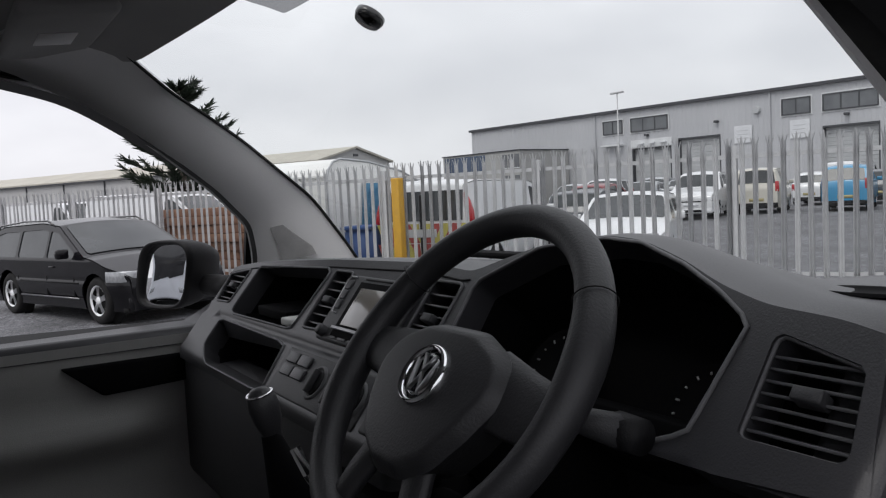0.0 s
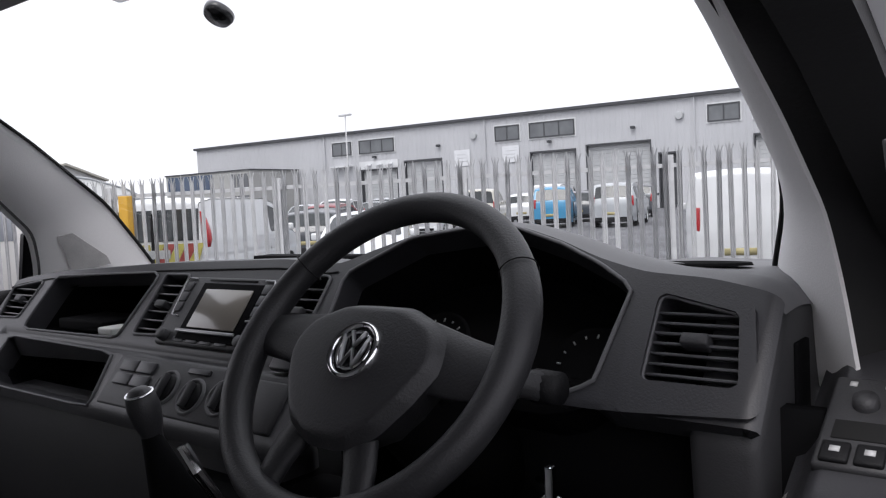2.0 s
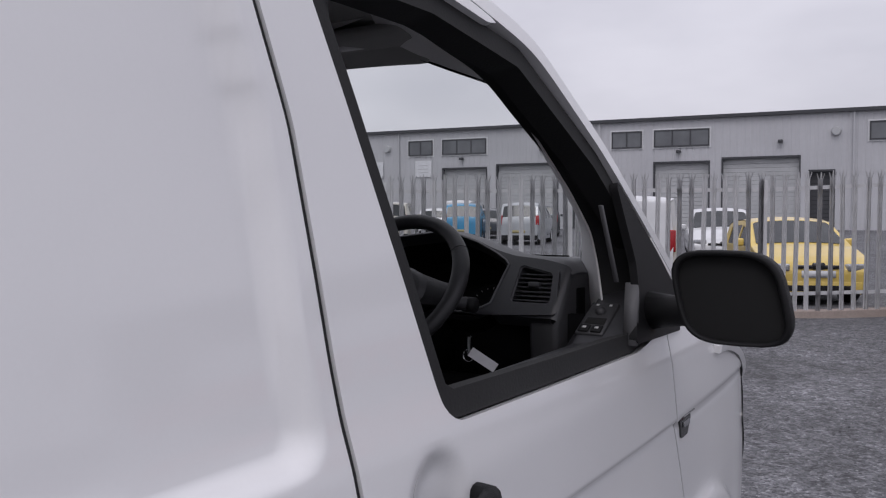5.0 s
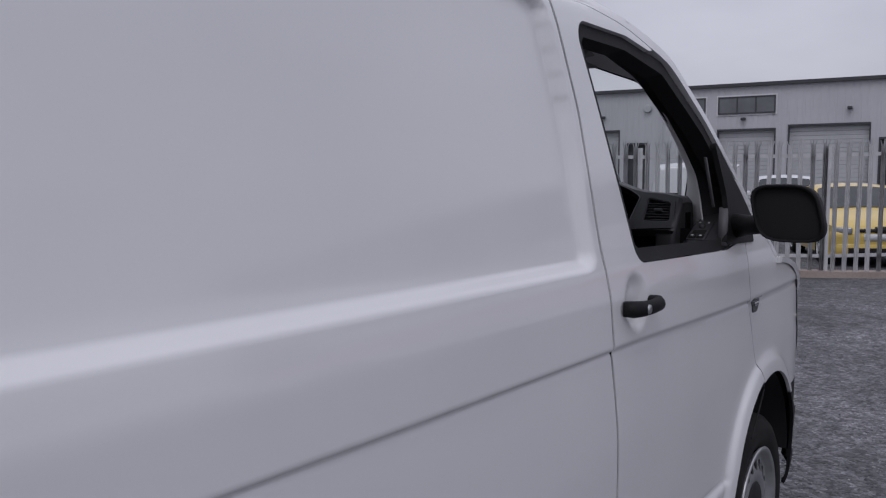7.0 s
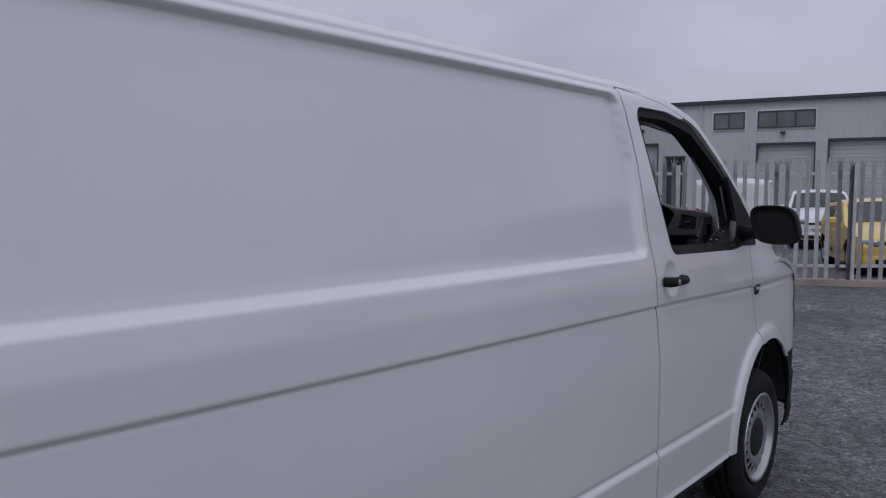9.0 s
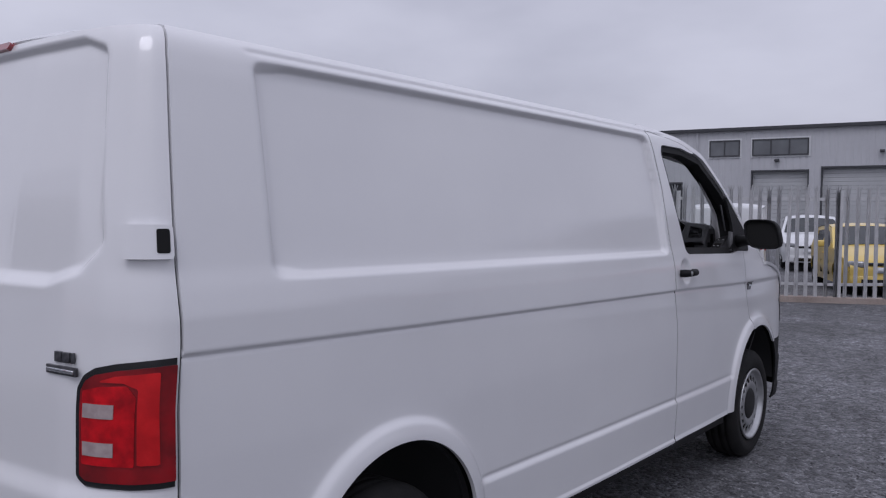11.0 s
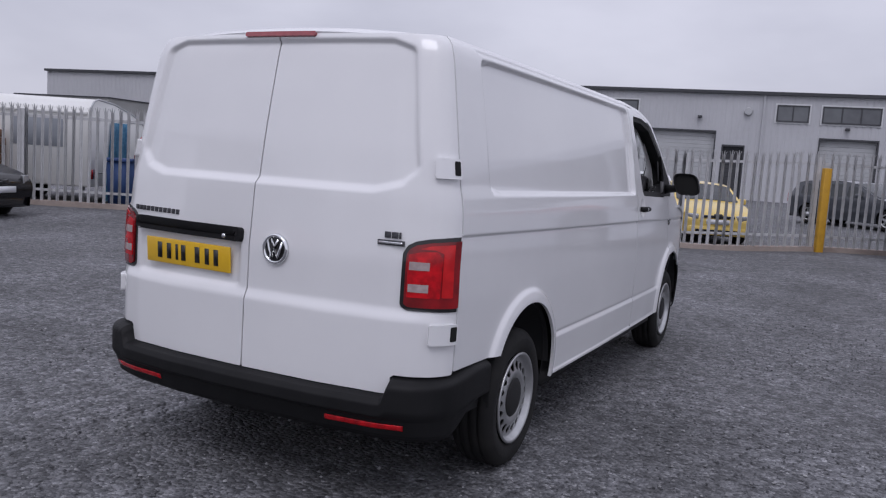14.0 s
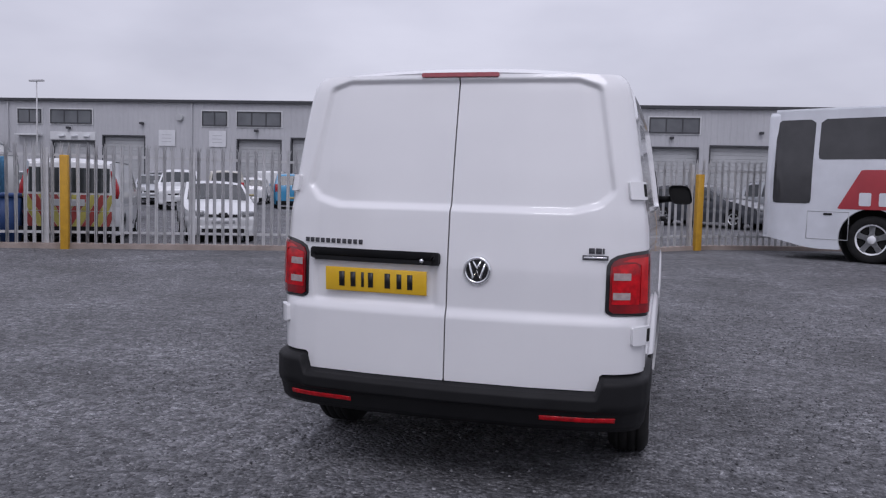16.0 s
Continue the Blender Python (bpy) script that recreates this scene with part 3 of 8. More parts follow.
def handle_bar(side, door_ob):
    x = side * 0.949
    pts = [(x, 3.182, 1.222), (x + side * 0.022, 3.188, 1.222), (x + side * 0.033, 3.208, 1.222), (x + side * 0.038, 3.258, 1.222), (x + side * 0.033, 3.310, 1.222), (x + side * 0.022, 3.332, 1.222), (x, 3.338, 1.222)]
    bar = mesh_object("handle", tube(pts, [0.016, 0.0175, 0.0165, 0.015, 0.015, 0.0155, 0.014], 12, squash=1.12), BUMPER, door_ob, "black plastic grip handle", True)
    lock = lathe([(0.0, 0.0), (0.010, 0.0), (0.011, -0.004)], 18)
    bmesh.ops.transform(lock, matrix=Matrix.Translation((x + side * 0.0505, 3.214, 1.222)) @ Matrix.Scale(side, 4, (1, 0, 0)), verts=lock.verts)
    mesh_object("lock", lock, STEEL, bar, "round steel key lock", True)


def door_mirror(side, door_ob):
    """Housing with a flat glass turned to the rear and a short arm."""
    bm = bmesh.new()
    rings = []
    for d, k in ((0.0, 1.0), (0.02, 1.03), (0.06, 1.0), (0.10, 0.90), (0.14, 0.70), (0.165, 0.42), (0.172, 0.15)):
        ring = []
        for i in range(32):
            a = 2 * math.pi * i / 32
            ca, sa = math.cos(a), math.sin(a)
            sx = math.copysign(abs(ca) ** 0.55, ca) * (0.093 if side > 0 else 0.098) * k
            sz = math.copysign(abs(sa) ** 0.55, sa) * (0.083 if side > 0 else 0.088) * k
            ring.append(bm.verts.new((side * (1.107 + sx - 0.02 * sz / 0.088), 3.945 + d + 0.05 * (sx + 0.098), (1.418 if side > 0 else 1.41) + sz)))
        rings.append(ring)
    for a, b in zip(rings, rings[1:]):
        for i in range(32):
            bm.faces.new((a[i], a[(i + 1) % 32], b[(i + 1) % 32], b[i]))
    bm.faces.new(rings[-1])
    inner = [bm.verts.new(v.co + (Vector((side * 1.107, 3.95, 1.41)) - v.co) * 0.08 + Vector((0, 0.004, 0))) for v in rings[0]]
    deep = [bm.verts.new(v.co + Vector((0, 0.016, 0))) for v in inner]
    for a, b in ((rings[0], inner), (inner, deep)):
        for i in range(32):
            bm.faces.new((a[i], a[(i + 1) % 32], b[(i + 1) % 32], b[i]))
    if side < 0:
        # the passenger's mirror is turned in towards the driver
        turn = Matrix.Translation((-1.09, 3.98, 0)) @ Matrix.Rotation(radians(28), 4, "Z") @ Matrix.Translation((1.09, -3.98, 0))
        bmesh.ops.transform(bm, matrix=turn, verts=bm.verts)
    glass_at = [v.co.copy() for v in deep]
    bmesh.ops.recalc_face_normals(bm, faces=bm.faces)
    house = mesh_object("mirror_housing", bm, BUMPER, door_ob, "black plastic mirror housing", True)
    g = bmesh.new()
    # slightly bulged glass, tipped upwards
    mid = sum(glass_at, Vector()) / len(glass_at)
    face = Vector((0.469, -0.883, 0)) if side < 0 else Vector((0, -1, 0))
    rows = [[g.verts.new(mid + (c - mid) * k + face * (0.003 + 0.0034 * (1 - k * k) - 0.05 * k * (c.z - mid.z))) for c in glass_at] for k in (0.2, 0.4, 0.6, 0.8, 0.9, 1.0)]
    g.faces.new(rows[0])
    for a, b in zip(rows, rows[1:]):
        for i in range(32):
            g.faces.new((a[i], a[(i + 1) % 32], b[(i + 1) % 32], b[i]))
    bmesh.ops.recalc_face_normals(g, faces=g.faces)
    # Driver's glass is flat black: its dark reflection is painted, not mirrored.
    mesh_object("mirror_glass", g, MIRROR if side < 0 else HOLE, house, "bulged silvered mirror glass" if side < 0 else "mirror face in flat black for its dark reflection", True)
    arm = tube([(side * 0.915, 4.10, 1.37), (side * 0.97, 4.075, 1.375), (side * 1.03, 4.05, 1.38)], [0.045, 0.035, 0.03], 14, squash=0.9)
    mesh_object("mirror_arm", arm, BUMPER, house, "", True)


MIRROR = material("mirror_silver", (0.86, 0.87, 0.88), rough=0.015, metal=1.0)


def build_rear():
    ts, zs = span(-1.02, 1.02, 0.0125), span(0.49, 1.971, 0.0075)
    for side in (-1, 1):
        def leaf(t, z):
            x = rear_fn(t, z)[0]
            notch = 0.512 + 0.078 * smooth01((np.abs(x) - 0.715) / 0.012)
            return np.maximum.reduce([0.0035 - side * x, np.abs(t) - 0.997, notch - z, z - 1.961])
        half = ts[ts >= -0.02] if side > 0 else ts[ts <= 0.02]
        door = sheet("rear_door", rear_fn, half, zs, leaf, PAINT, VAN, (0, -1, 0), rim=0.022, label="white rear door with pressed window panel")
        dress_rear_door(side, door)
    lamp_clusters()


def rear_patch(name, sdf_xz, d, mat, parent, lo, hi, z0, z1, rim=0.006, step=0.006, label="", dz=None):
    """A piece laid on the rear surface, cut by an outline in x and z."""
    fn = lifted(rear_fn, d)
    return sheet(name, fn, span(lo, hi, step), span(z0, z1, dz or step), lambda t, z: sdf_xz(rear_fn(t, z)[0], z), mat, parent, (0, -1, 0), rim=rim, label=label)


def dress_rear_door(side, door):
    if side < 0:
        grip = rear_patch("handle_strip", lambda x, z: sd_box(x, z, -0.70, -0.035, 1.050, 1.112, 0.015), 0.030, BUMPER, door, -0.74, -0.01, 1.03, 1.13, rim=0.05, label="black plastic handle strip", step=0.008)
        b = lathe([(0.0, 0.0), (0.009, 0.0), (0.010, 0.004)], 16, "y")
        bmesh.ops.translate(b, vec=(-0.118, 0.066, 1.072), verts=b.verts)
        mesh_object("lock", b, CHROME, grip, "round key lock", True)
        bm = bmesh.new()
        box(bm, (-0.622, -0.004, -0.058), (-0.098, 0.004, 0.058), 0.0025)
        pl = mesh_object("number_plate", bm, PLATE, door, "yellow number plate with black bars")
        pl.matrix_basis = pose(0, 0.094, 0.963, 4, 0, -2.4)
        for x0, x1 in ((-0.548, -0.520), (-0.488, -0.462), (-0.432, -0.418), (-0.396, -0.370), (-0.310, -0.282), (-0.248, -0.224), (-0.194, -0.168)):
            k = bmesh.new()
            box(k, (x0, -0.0065, -0.034), (x1, -0.0045, 0.038))
            mesh_object("plate_bar", k, INK, pl)
        for k in range(11):
            badge_bar(-0.752 + k * 0.0298, -0.7325 + k * 0.0298, 1.135, 1.157, door)
    else:
        ring = lathe([(0.050, -0.008), (0.058, -0.014), (0.066, -0.008), (0.066, 0.004), (0.050, 0.004), (0.050, -0.008)], 40, "y")
        bmesh.ops.translate(ring, vec=(0.145, 0.100, 1.040), verts=ring.verts)
        ring = mesh_object("badge_ring", ring, CHROME, door, "round chrome badge", True)
        disc = lathe([(0.0, -0.003), (0.051, -0.001)], 40, "y")
        bmesh.ops.translate(disc, vec=(0.145, 0.098, 1.040), verts=disc.verts)
        mesh_object("badge_disc", disc, BLACK_GLOSS, ring)
        zig = tube([(0.108, 0.093, 1.072), (0.128, 0.092, 1.002), (0.145, 0.0915, 1.040), (0.162, 0.092, 1.002), (0.182, 0.093, 1.072)], 0.0062, 6)
        mesh_object("badge_zigzag", zig, CHROME, ring)
        vee = tube([(0.127, 0.0925, 1.082), (0.145, 0.0915, 1.050), (0.163, 0.0925, 1.082)], 0.0062, 6)
        mesh_object("badge_zigzag", vee, CHROME, ring)
        for x0, x1, z0, z1 in ((0.650, 0.676, 1.138, 1.163), (0.681, 0.707, 1.138, 1.163), (0.711, 0.719, 1.138, 1.163), (0.622, 0.738, 1.109, 1.130)):
            badge_bar(x0, x1, z0, z1, door)
        badge_bar(0.628, 0.732, 1.115, 1.124, door, CHROME, 0.004)
    for z0, z1 in ((1.384, 1.465), (0.722, 0.806)):
        lo, hi = (0.865, 1.0) if side > 0 else (-1.0, -0.865)
        h = sheet("hinge_cover", lifted(rear_fn, 0.020), span(lo, hi, 0.005), span(z0 - 0.01, z1 + 0.01, 0.006), lambda t, z: sd_box(np.abs(t), z, 0.878, 0.992, z0, z1, 0.008), PAINT, door, (0, -1, 0), rim=0.03)
        sheet("hinge_slot", lifted(rear_fn, 0.0215), span(lo, hi, 0.003), span(z0, z1, 0.005), lambda t, z: sd_box(np.abs(t), z, 0.958, 0.984, z0 + 0.014, z1 - 0.010, 0.004), HOLE, h, (0, -1, 0), rim=0.004, label="black slot")


def badge_bar(x0, x1, z0, z1, door, mat=None, out=0.0):
    """A small raised bar lying on the rear skin."""
    tt, zz = np.array([(x0 + x1) / 2]), np.array([(z0 + z1) / 2])
    py = float(rear_fn(tt, zz)[1][0]) - out
    yaw = math.atan2(float(rear_fn(tt + 0.02, zz)[1][0] - rear_fn(tt - 0.02, zz)[1][0]), 0.04)
    k = bmesh.new()
    box(k, ((x0 - x1) / 2, -0.004, (z0 - z1) / 2), ((x1 - x0) / 2, 0.004, (z1 - z0) / 2), 0.0012)
    bar = mesh_object("name_bar", k, mat or BADGE_GREY, door)
    bar.matrix_basis = Matrix.Translation((float(tt[0]), py, float(zz[0]))) @ Matrix.Rotation(yaw, 4, "Z")


BADGE_GREY = material("badge_grey", (0.05, 0.05, 0.055), (0.11, 0.11, 0.12), rough=0.35, metal=0.5, scale=80)
CHROME_DARK = material("dull_chrome", (0.14, 0.14, 0.15), (0.24, 0.24, 0.25), rough=0.3, metal=0.9, scale=60)


def lamp_clusters():
    shape = [(0.752, 0.884), (0.752, 1.078), (0.762, 1.098), (0.785, 1.112), (0.83, 1.123), (0.99, 1.146), (0.99, 0.876), (0.765, 0.876)]
    for side in (-1, 1):
        lo, hi = (0.70, 0.99) if side > 0 else (-0.99, -0.70)

        def cut(grow):
            return lambda x, z: np.maximum(sd_poly(np.abs(x), z, shape, grow), np.abs(x) - 0.937 + (0.0 if grow > 0.013 else 0.017))
        house = rear_patch("tail_lamp", cut(0.022), 0.005, BLACK_GLOSS, VAN, lo, hi, 0.84, 1.18, rim=0.01, step=0.006, label="red tail lamp cluster with two pale squares")
        rear_patch("lens", cut(0.006), 0.011, LIGHT_DEEP, house, lo, hi, 0.84, 1.18, rim=0.01, step=0.006)
        rear_patch("lens_panel", lambda x, z: sd_poly(np.abs(x), z, [(0.757, 0.912), (0.757, 1.078), (0.80, 1.090), (0.855, 1.094), (0.868, 1.07), (0.868, 0.912)], 0.002), 0.0140, LIGHT_RED, house, lo, hi, 0.88, 1.14, rim=0.004, step=0.005)
        for z0, z1 in ((1.018, 1.054), (0.930, 0.966)):
            rear_patch("lens_square", lambda x, z: sd_box(np.abs(x), z, 0.760, 0.832, z0, z1, 0.003), 0.0165, LIGHT_CLEAR, house, lo, hi, z0 - 0.01, z1 + 0.01, rim=0.003, step=0.004, label="pale clear lens square")
        rear_patch("lens_stripe", lambda x, z: sd_poly(np.abs(x), z, [(0.876, 0.915), (0.874, 1.09), (0.85, 1.104), (0.80, 1.104), (0.83, 1.115), (0.895, 1.124), (0.90, 0.915)], 0.002), 0.0145, LIGHT_BRIGHT, house, lo, hi, 0.87, 1.15, rim=0.003, step=0.005)
    rear_patch("high_brake_lamp", lambda x, z: sd_box(x, z, -0.19, 0.192, 1.946, 1.966, 0.008), 0.012, LENS_RED_DIM, VAN, -0.24, 0.24, 1.934, 1.972, rim=0.02, step=0.008, label="long dull red brake lamp", dz=0.004)


LIGHT_BRIGHT = material("lens_bright_red", (0.66, 0.010, 0.012), (0.50, 0.006, 0.008), rough=0.12, scale=25, coat=0.3)


def bumper_fn(t, s):
    """t runs round the tail and on along both sides, s down the section."""
    a, sg = np.abs(t), np.sign(t)
    e = 2e-3
    px, py = PLAN_X(a), PLAN_Y(a)
    tx, ty = PLAN_X(a + e) - PLAN_X(a - e), PLAN_Y(a + e) - PLAN_Y(a - e)
    ln = np.hypot(tx, ty)
    nx, ny = ty / ln, -tx / ln
    top = 0.508 + 0.076 * smooth01((px - 0.722) / 0.03) + 0.02 * smooth01((a - 0.95) / 0.4)
    stops = [0, 0.12, 0.26, 0.36, 0.50, 0.60, 0.80, 0.92, 1.0]
    d = np.interp(s, stops, [-0.03, 0.025, 0.066, 0.080, 0.080, 0.060, 0.034, 0.0, -0.06])
    d = d * (1 - 0.60 * smooth01((a - 0.80) / 0.22)) - 0.022 * smooth01((px - 0.71) / 0.03) * smooth01((0.34 - s) / 0.1)
    z = np.interp(s, stops, [0.0, 0.0, -0.010, -0.030, -0.078, -0.092, -0.165, -0.190, -0.195])
    low = smooth01((s - 0.30) / 0.3)
    z = z + 0.13 * smooth01((a - 0.98) / 0.42) * smooth01((s - 0.45) / 0.4)
    return sg * (px * 0.957 + 0.0 + nx * d), 0.10 + py + ny * d, z + top * (1 - low) + 0.508 * low


def build_bumper():
    bump = sheet("rear_bumper", bumper_fn, span(-1.47, 1.47, 0.012), span(0, 1, 0.02), lambda t, s: np.maximum(np.abs(t) - 1.46, np.abs(s - 0.5) - 0.51), BUMPER, VAN, (0, -1, 0), rim=0.0, label="black textured plastic rear bumper")
    for side in (-1, 1):
        b, rings = bmesh.new(), []
        for t in span(0.475, 0.81, 0.0235):
            u, v = np.array([t, t + 0.004]), np.array([0.655, 0.655])
            x, y, z = bumper_fn(u, v)
            lx, ly, lz = bumper_fn(u, v + 0.065)
            n = Vector((y[1] - y[0], x[0] - x[1], 0)).normalized()
            up, low = Vector((x[0], y[0], z[0])), Vector((lx[0], ly[0], lz[0]))
            ring = [up - n * 0.01, up + n * 0.002, up.lerp(low, 0.2) + n * 0.004, up.lerp(low, 0.8) + n * 0.004, low + n * 0.002, low - n * 0.01]
            rings.append([b.verts.new((side * p.x, p.y, p.z)) for p in ring])
        for p, q in zip(rings, rings[1:]):
            for k in range(6):
                b.faces.new((p[k], q[k], q[(k + 1) % 6], p[(k + 1) % 6]))
        b.faces.new(rings[0])
        b.faces.new(rings[-1])
        bmesh.ops.recalc_face_normals(b, faces=b.faces)
        mesh_object("reflector", b, LIGHT_RED, bump, "thin red reflector strip")


def roof_fn(u, y):
    k = np.abs(u)
    yr = REAR_Y(np.array(1.961)) + PLAN_Y(k * 0.985) * REAR_EASE(np.array(1.961))
    edge = np.minimum(1.963, PILLAR(y))
    x = u * PROFILE(edge) * BEAM(y)
    z = edge + 0.046 * (1 - k ** 2.4) - 0.040 * np.exp(-np.maximum(y - yr, 0) / 0.05) * (1 - k ** 6)
    return x, y, z


def build_roof():
    def keep(u, y):
        k = np.minimum(np.abs(u), 1)
        yr = REAR_Y(np.array(1.961)) + PLAN_Y(k * 0.985) * REAR_EASE(np.array(1.961))
        return np.maximum.reduce([yr + 0.004 - y, y - 3.47 - 0.22 * (1 - k ** 2)])
    sheet("roof", roof_fn, span(-1, 1, 0.025), span(0.22, 3.72, 0.02), keep, PAINT, VAN, (0, 0, 1), rim=0.02)


def screen_fn(u, s):
    """The windscreen: s runs from the header down to the base."""
    y = 3.45 + 1.12 * s
    x = u * (PROFILE(INNER_PILLAR(y)) * BEAM(y) - 0.006)
    return x, y + (0.22 + 0.02 * s) * (1 - u ** 2), INNER_PILLAR(y) + 0.046 * (1 - np.abs(u) ** 2.4) * (1 - s) + 0.004


def build_front():
    ws = sheet("windscreen", screen_fn, span(-0.985, 0.985, 0.04), span(0.0, 1.0, 0.05), lambda u, s: np.maximum(np.abs(u) - 0.99, np.abs(s - 0.5) - 0.51), SCREEN_GLASS, VAN, (0, 1, 0.5), rim=0, label="curved clear windscreen")
    ws.visible_shadow = False

    def bonnet_fn(u, s):
        y = 4.57 + 0.62 * s + (0.24 - 0.05 * s) * (1 - u ** 2)
        w = PROFILE(1.1) * BEAM(np.minimum(4.57 + 0.62 * s, 5.2))
        return u * w, y, 1.235 - 0.02 * s - 0.22 * np.maximum(s, 0) ** 2.2 + 0.05 * (1 - u ** 2)
    sheet("bonnet", bonnet_fn, span(-1, 1, 0.05), span(0, 1, 0.05), lambda u, s: np.maximum(np.abs(u) - 1.01, np.abs(s - 0.5) - 0.51), PAINT, VAN, (0, 0, 1), rim=0.02)

    def nose_fn(u, s):
        y0 = 5.19 + 0.19 * (1 - u ** 2) + 0.05 * np.sin(np.pi * s)
        w = PROFILE(0.8) * BEAM(5.2)
        return u * w, y0, 1.0 - 0.66 * s + 0.03 * (1 - u ** 2)
    sheet("front_bumper", nose_fn, span(-1, 1, 0.05), span(0, 1, 0.05), lambda u, s: np.maximum(np.abs(u) - 1.01, np.abs(s - 0.5) - 0.51), BUMPER, VAN, (0, 1, 0), rim=0.02)


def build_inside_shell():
    """Dark inner skin behind the panel gaps, wheel housings and an unseen floor pan."""
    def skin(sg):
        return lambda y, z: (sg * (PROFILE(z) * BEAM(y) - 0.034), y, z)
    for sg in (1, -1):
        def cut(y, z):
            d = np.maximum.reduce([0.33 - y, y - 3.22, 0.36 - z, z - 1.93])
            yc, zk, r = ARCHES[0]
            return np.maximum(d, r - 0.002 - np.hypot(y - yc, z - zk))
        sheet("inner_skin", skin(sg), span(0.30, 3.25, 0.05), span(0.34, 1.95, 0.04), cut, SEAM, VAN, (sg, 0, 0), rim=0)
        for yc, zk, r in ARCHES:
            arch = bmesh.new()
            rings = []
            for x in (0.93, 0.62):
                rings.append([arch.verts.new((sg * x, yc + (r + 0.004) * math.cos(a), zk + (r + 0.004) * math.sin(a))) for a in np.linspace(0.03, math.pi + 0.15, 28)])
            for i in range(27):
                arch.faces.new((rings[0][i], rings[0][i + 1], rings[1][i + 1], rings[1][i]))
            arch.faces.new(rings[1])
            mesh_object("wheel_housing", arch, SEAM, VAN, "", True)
    sheet("inner_skin", lambda t, z: tuple(np.add(rear_fn(t, z), np.zeros_like(t)) + np.stack([0 * t, 0 * t + 0.034, 0 * t])), span(-0.97, 0.97, 0.05), span(0.5, 1.93, 0.05), lambda t, z: np.abs(t) - 0.975, SEAM, VAN, (0, -1, 0), rim=0)
    # Low, wide pan out of view, added to block light from the ground beneath.
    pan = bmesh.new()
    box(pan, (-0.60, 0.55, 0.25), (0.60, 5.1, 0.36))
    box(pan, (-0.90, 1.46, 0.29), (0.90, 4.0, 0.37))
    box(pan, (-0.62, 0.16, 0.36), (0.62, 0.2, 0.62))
    mesh_object("floor_pan_shade", pan, SEAM, VAN)
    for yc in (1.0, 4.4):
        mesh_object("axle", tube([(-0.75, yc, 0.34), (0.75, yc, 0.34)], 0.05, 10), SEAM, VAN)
    # Unseen wall behind the seats, added as a reflector for the cab.
    sheet("bounce_bulkhead", lambda u, z: (u, 0 * u + 2.86, z), span(-0.93, 0.93, 0.06), span(0.36, 1.96, 0.05), lambda u, z: np.abs(u) - PROFILE(z) + 0.05, BULKHEAD, VAN, (0, 1, 0), rim=0)


def wheel_parts(parent, x, yc, side):
    R, r = 0.338, 0.218
    tw = 0.105
    prof = [(r - 0.004, -tw + 0.02), (r + 0.03, -tw + 0.004), (r + 0.075, -tw), (R - 0.02, -tw + 0.012), (R - 0.004, -tw + 0.03), (R, -tw + 0.045)]
    for g in (-0.045, 0.0, 0.045):
        prof += [(R, g - 0.006), (R - 0.008, g - 0.004), (R - 0.008, g + 0.004), (R, g + 0.006)]
    prof += [(R, tw - 0.045), (R - 0.004, tw - 0.03), (R - 0.02, tw - 0.012), (r + 0.075, tw), (r + 0.068, tw + 0.002), (r + 0.03, tw - 0.002), (r - 0.004, tw - 0.02)]
    put = Matrix.Translation((x, yc, R)) @ (Matrix.Identity(4) if side > 0 else Matrix.Rotation(math.pi, 4, "Z"))
    t = lathe(prof, 56)
    t.transform(put)
    wheel = mesh_object("wheel", t, TYRE, parent, "black tyre on a silver steel rim", True)
    rim = lathe([(r, tw - 0.012), (r + 0.006, tw - 0.002), (r - 0.004, tw + 0.003), (r - 0.012, tw - 0.006), (r - 0.018, tw - 0.026), (r - 0.030, tw - 0.034), (r - 0.040, tw - 0.028)], 56)
    rim.transform(put)
    mesh_object("rim_edge", rim, STEEL, wheel, "", True)
    n = 18

    def disc_sd(a, q):
        ring = np.abs(q - 0.148) - 0.031
        da = (a + np.pi / n) % (2 * np.pi / n) - np.pi / n
        return np.maximum(np.abs(q - 0.137) - 0.0445, 0.0205 - np.hypot(da * 0.158 * 1.12, (q - 0.157) * 0.95))

    def disc_fn(a, q):
        d = tw - 0.026 + 0.013 * np.exp(-((q - 0.120) / 0.030) ** 2)
        return d, q * np.cos(a), q * np.sin(a)
    dz = sheet("wheel_disc", disc_fn, span(0, 2 * math.pi, 2 * math.pi / 320), span(0.088, 0.182, 0.0042), disc_sd, STEEL, wheel, (1, 0, 0), rim=0.006, label="silver disc with a ring of round holes")
    dz.matrix_basis = put
    cap = lathe([(0.0, tw - 0.008), (0.06, tw - 0.009), (0.090, tw - 0.014), (0.099, tw - 0.022), (0.102, tw - 0.06)], 40)
    cap.transform(put)
    mesh_object("hub_cap", cap, RUBBER, wheel, "matt black hub cap", True)
    # Flat black disc gives the shade behind the wheel's holes.
    back = lathe([(0.0, tw - 0.10), (0.20, tw - 0.10)], 32)
    back.transform(put)
    mesh_object("wheel_hollow_shade", back, HOLE, wheel, "", True)


build_sides()
build_rear()
build_bumper()
build_roof()
build_front()
build_inside_shell()
for wy in (1.0, 4.405):
    for ws_ in (1, -1):
        wheel_parts(VAN, ws_ * 0.835, wy, ws_)

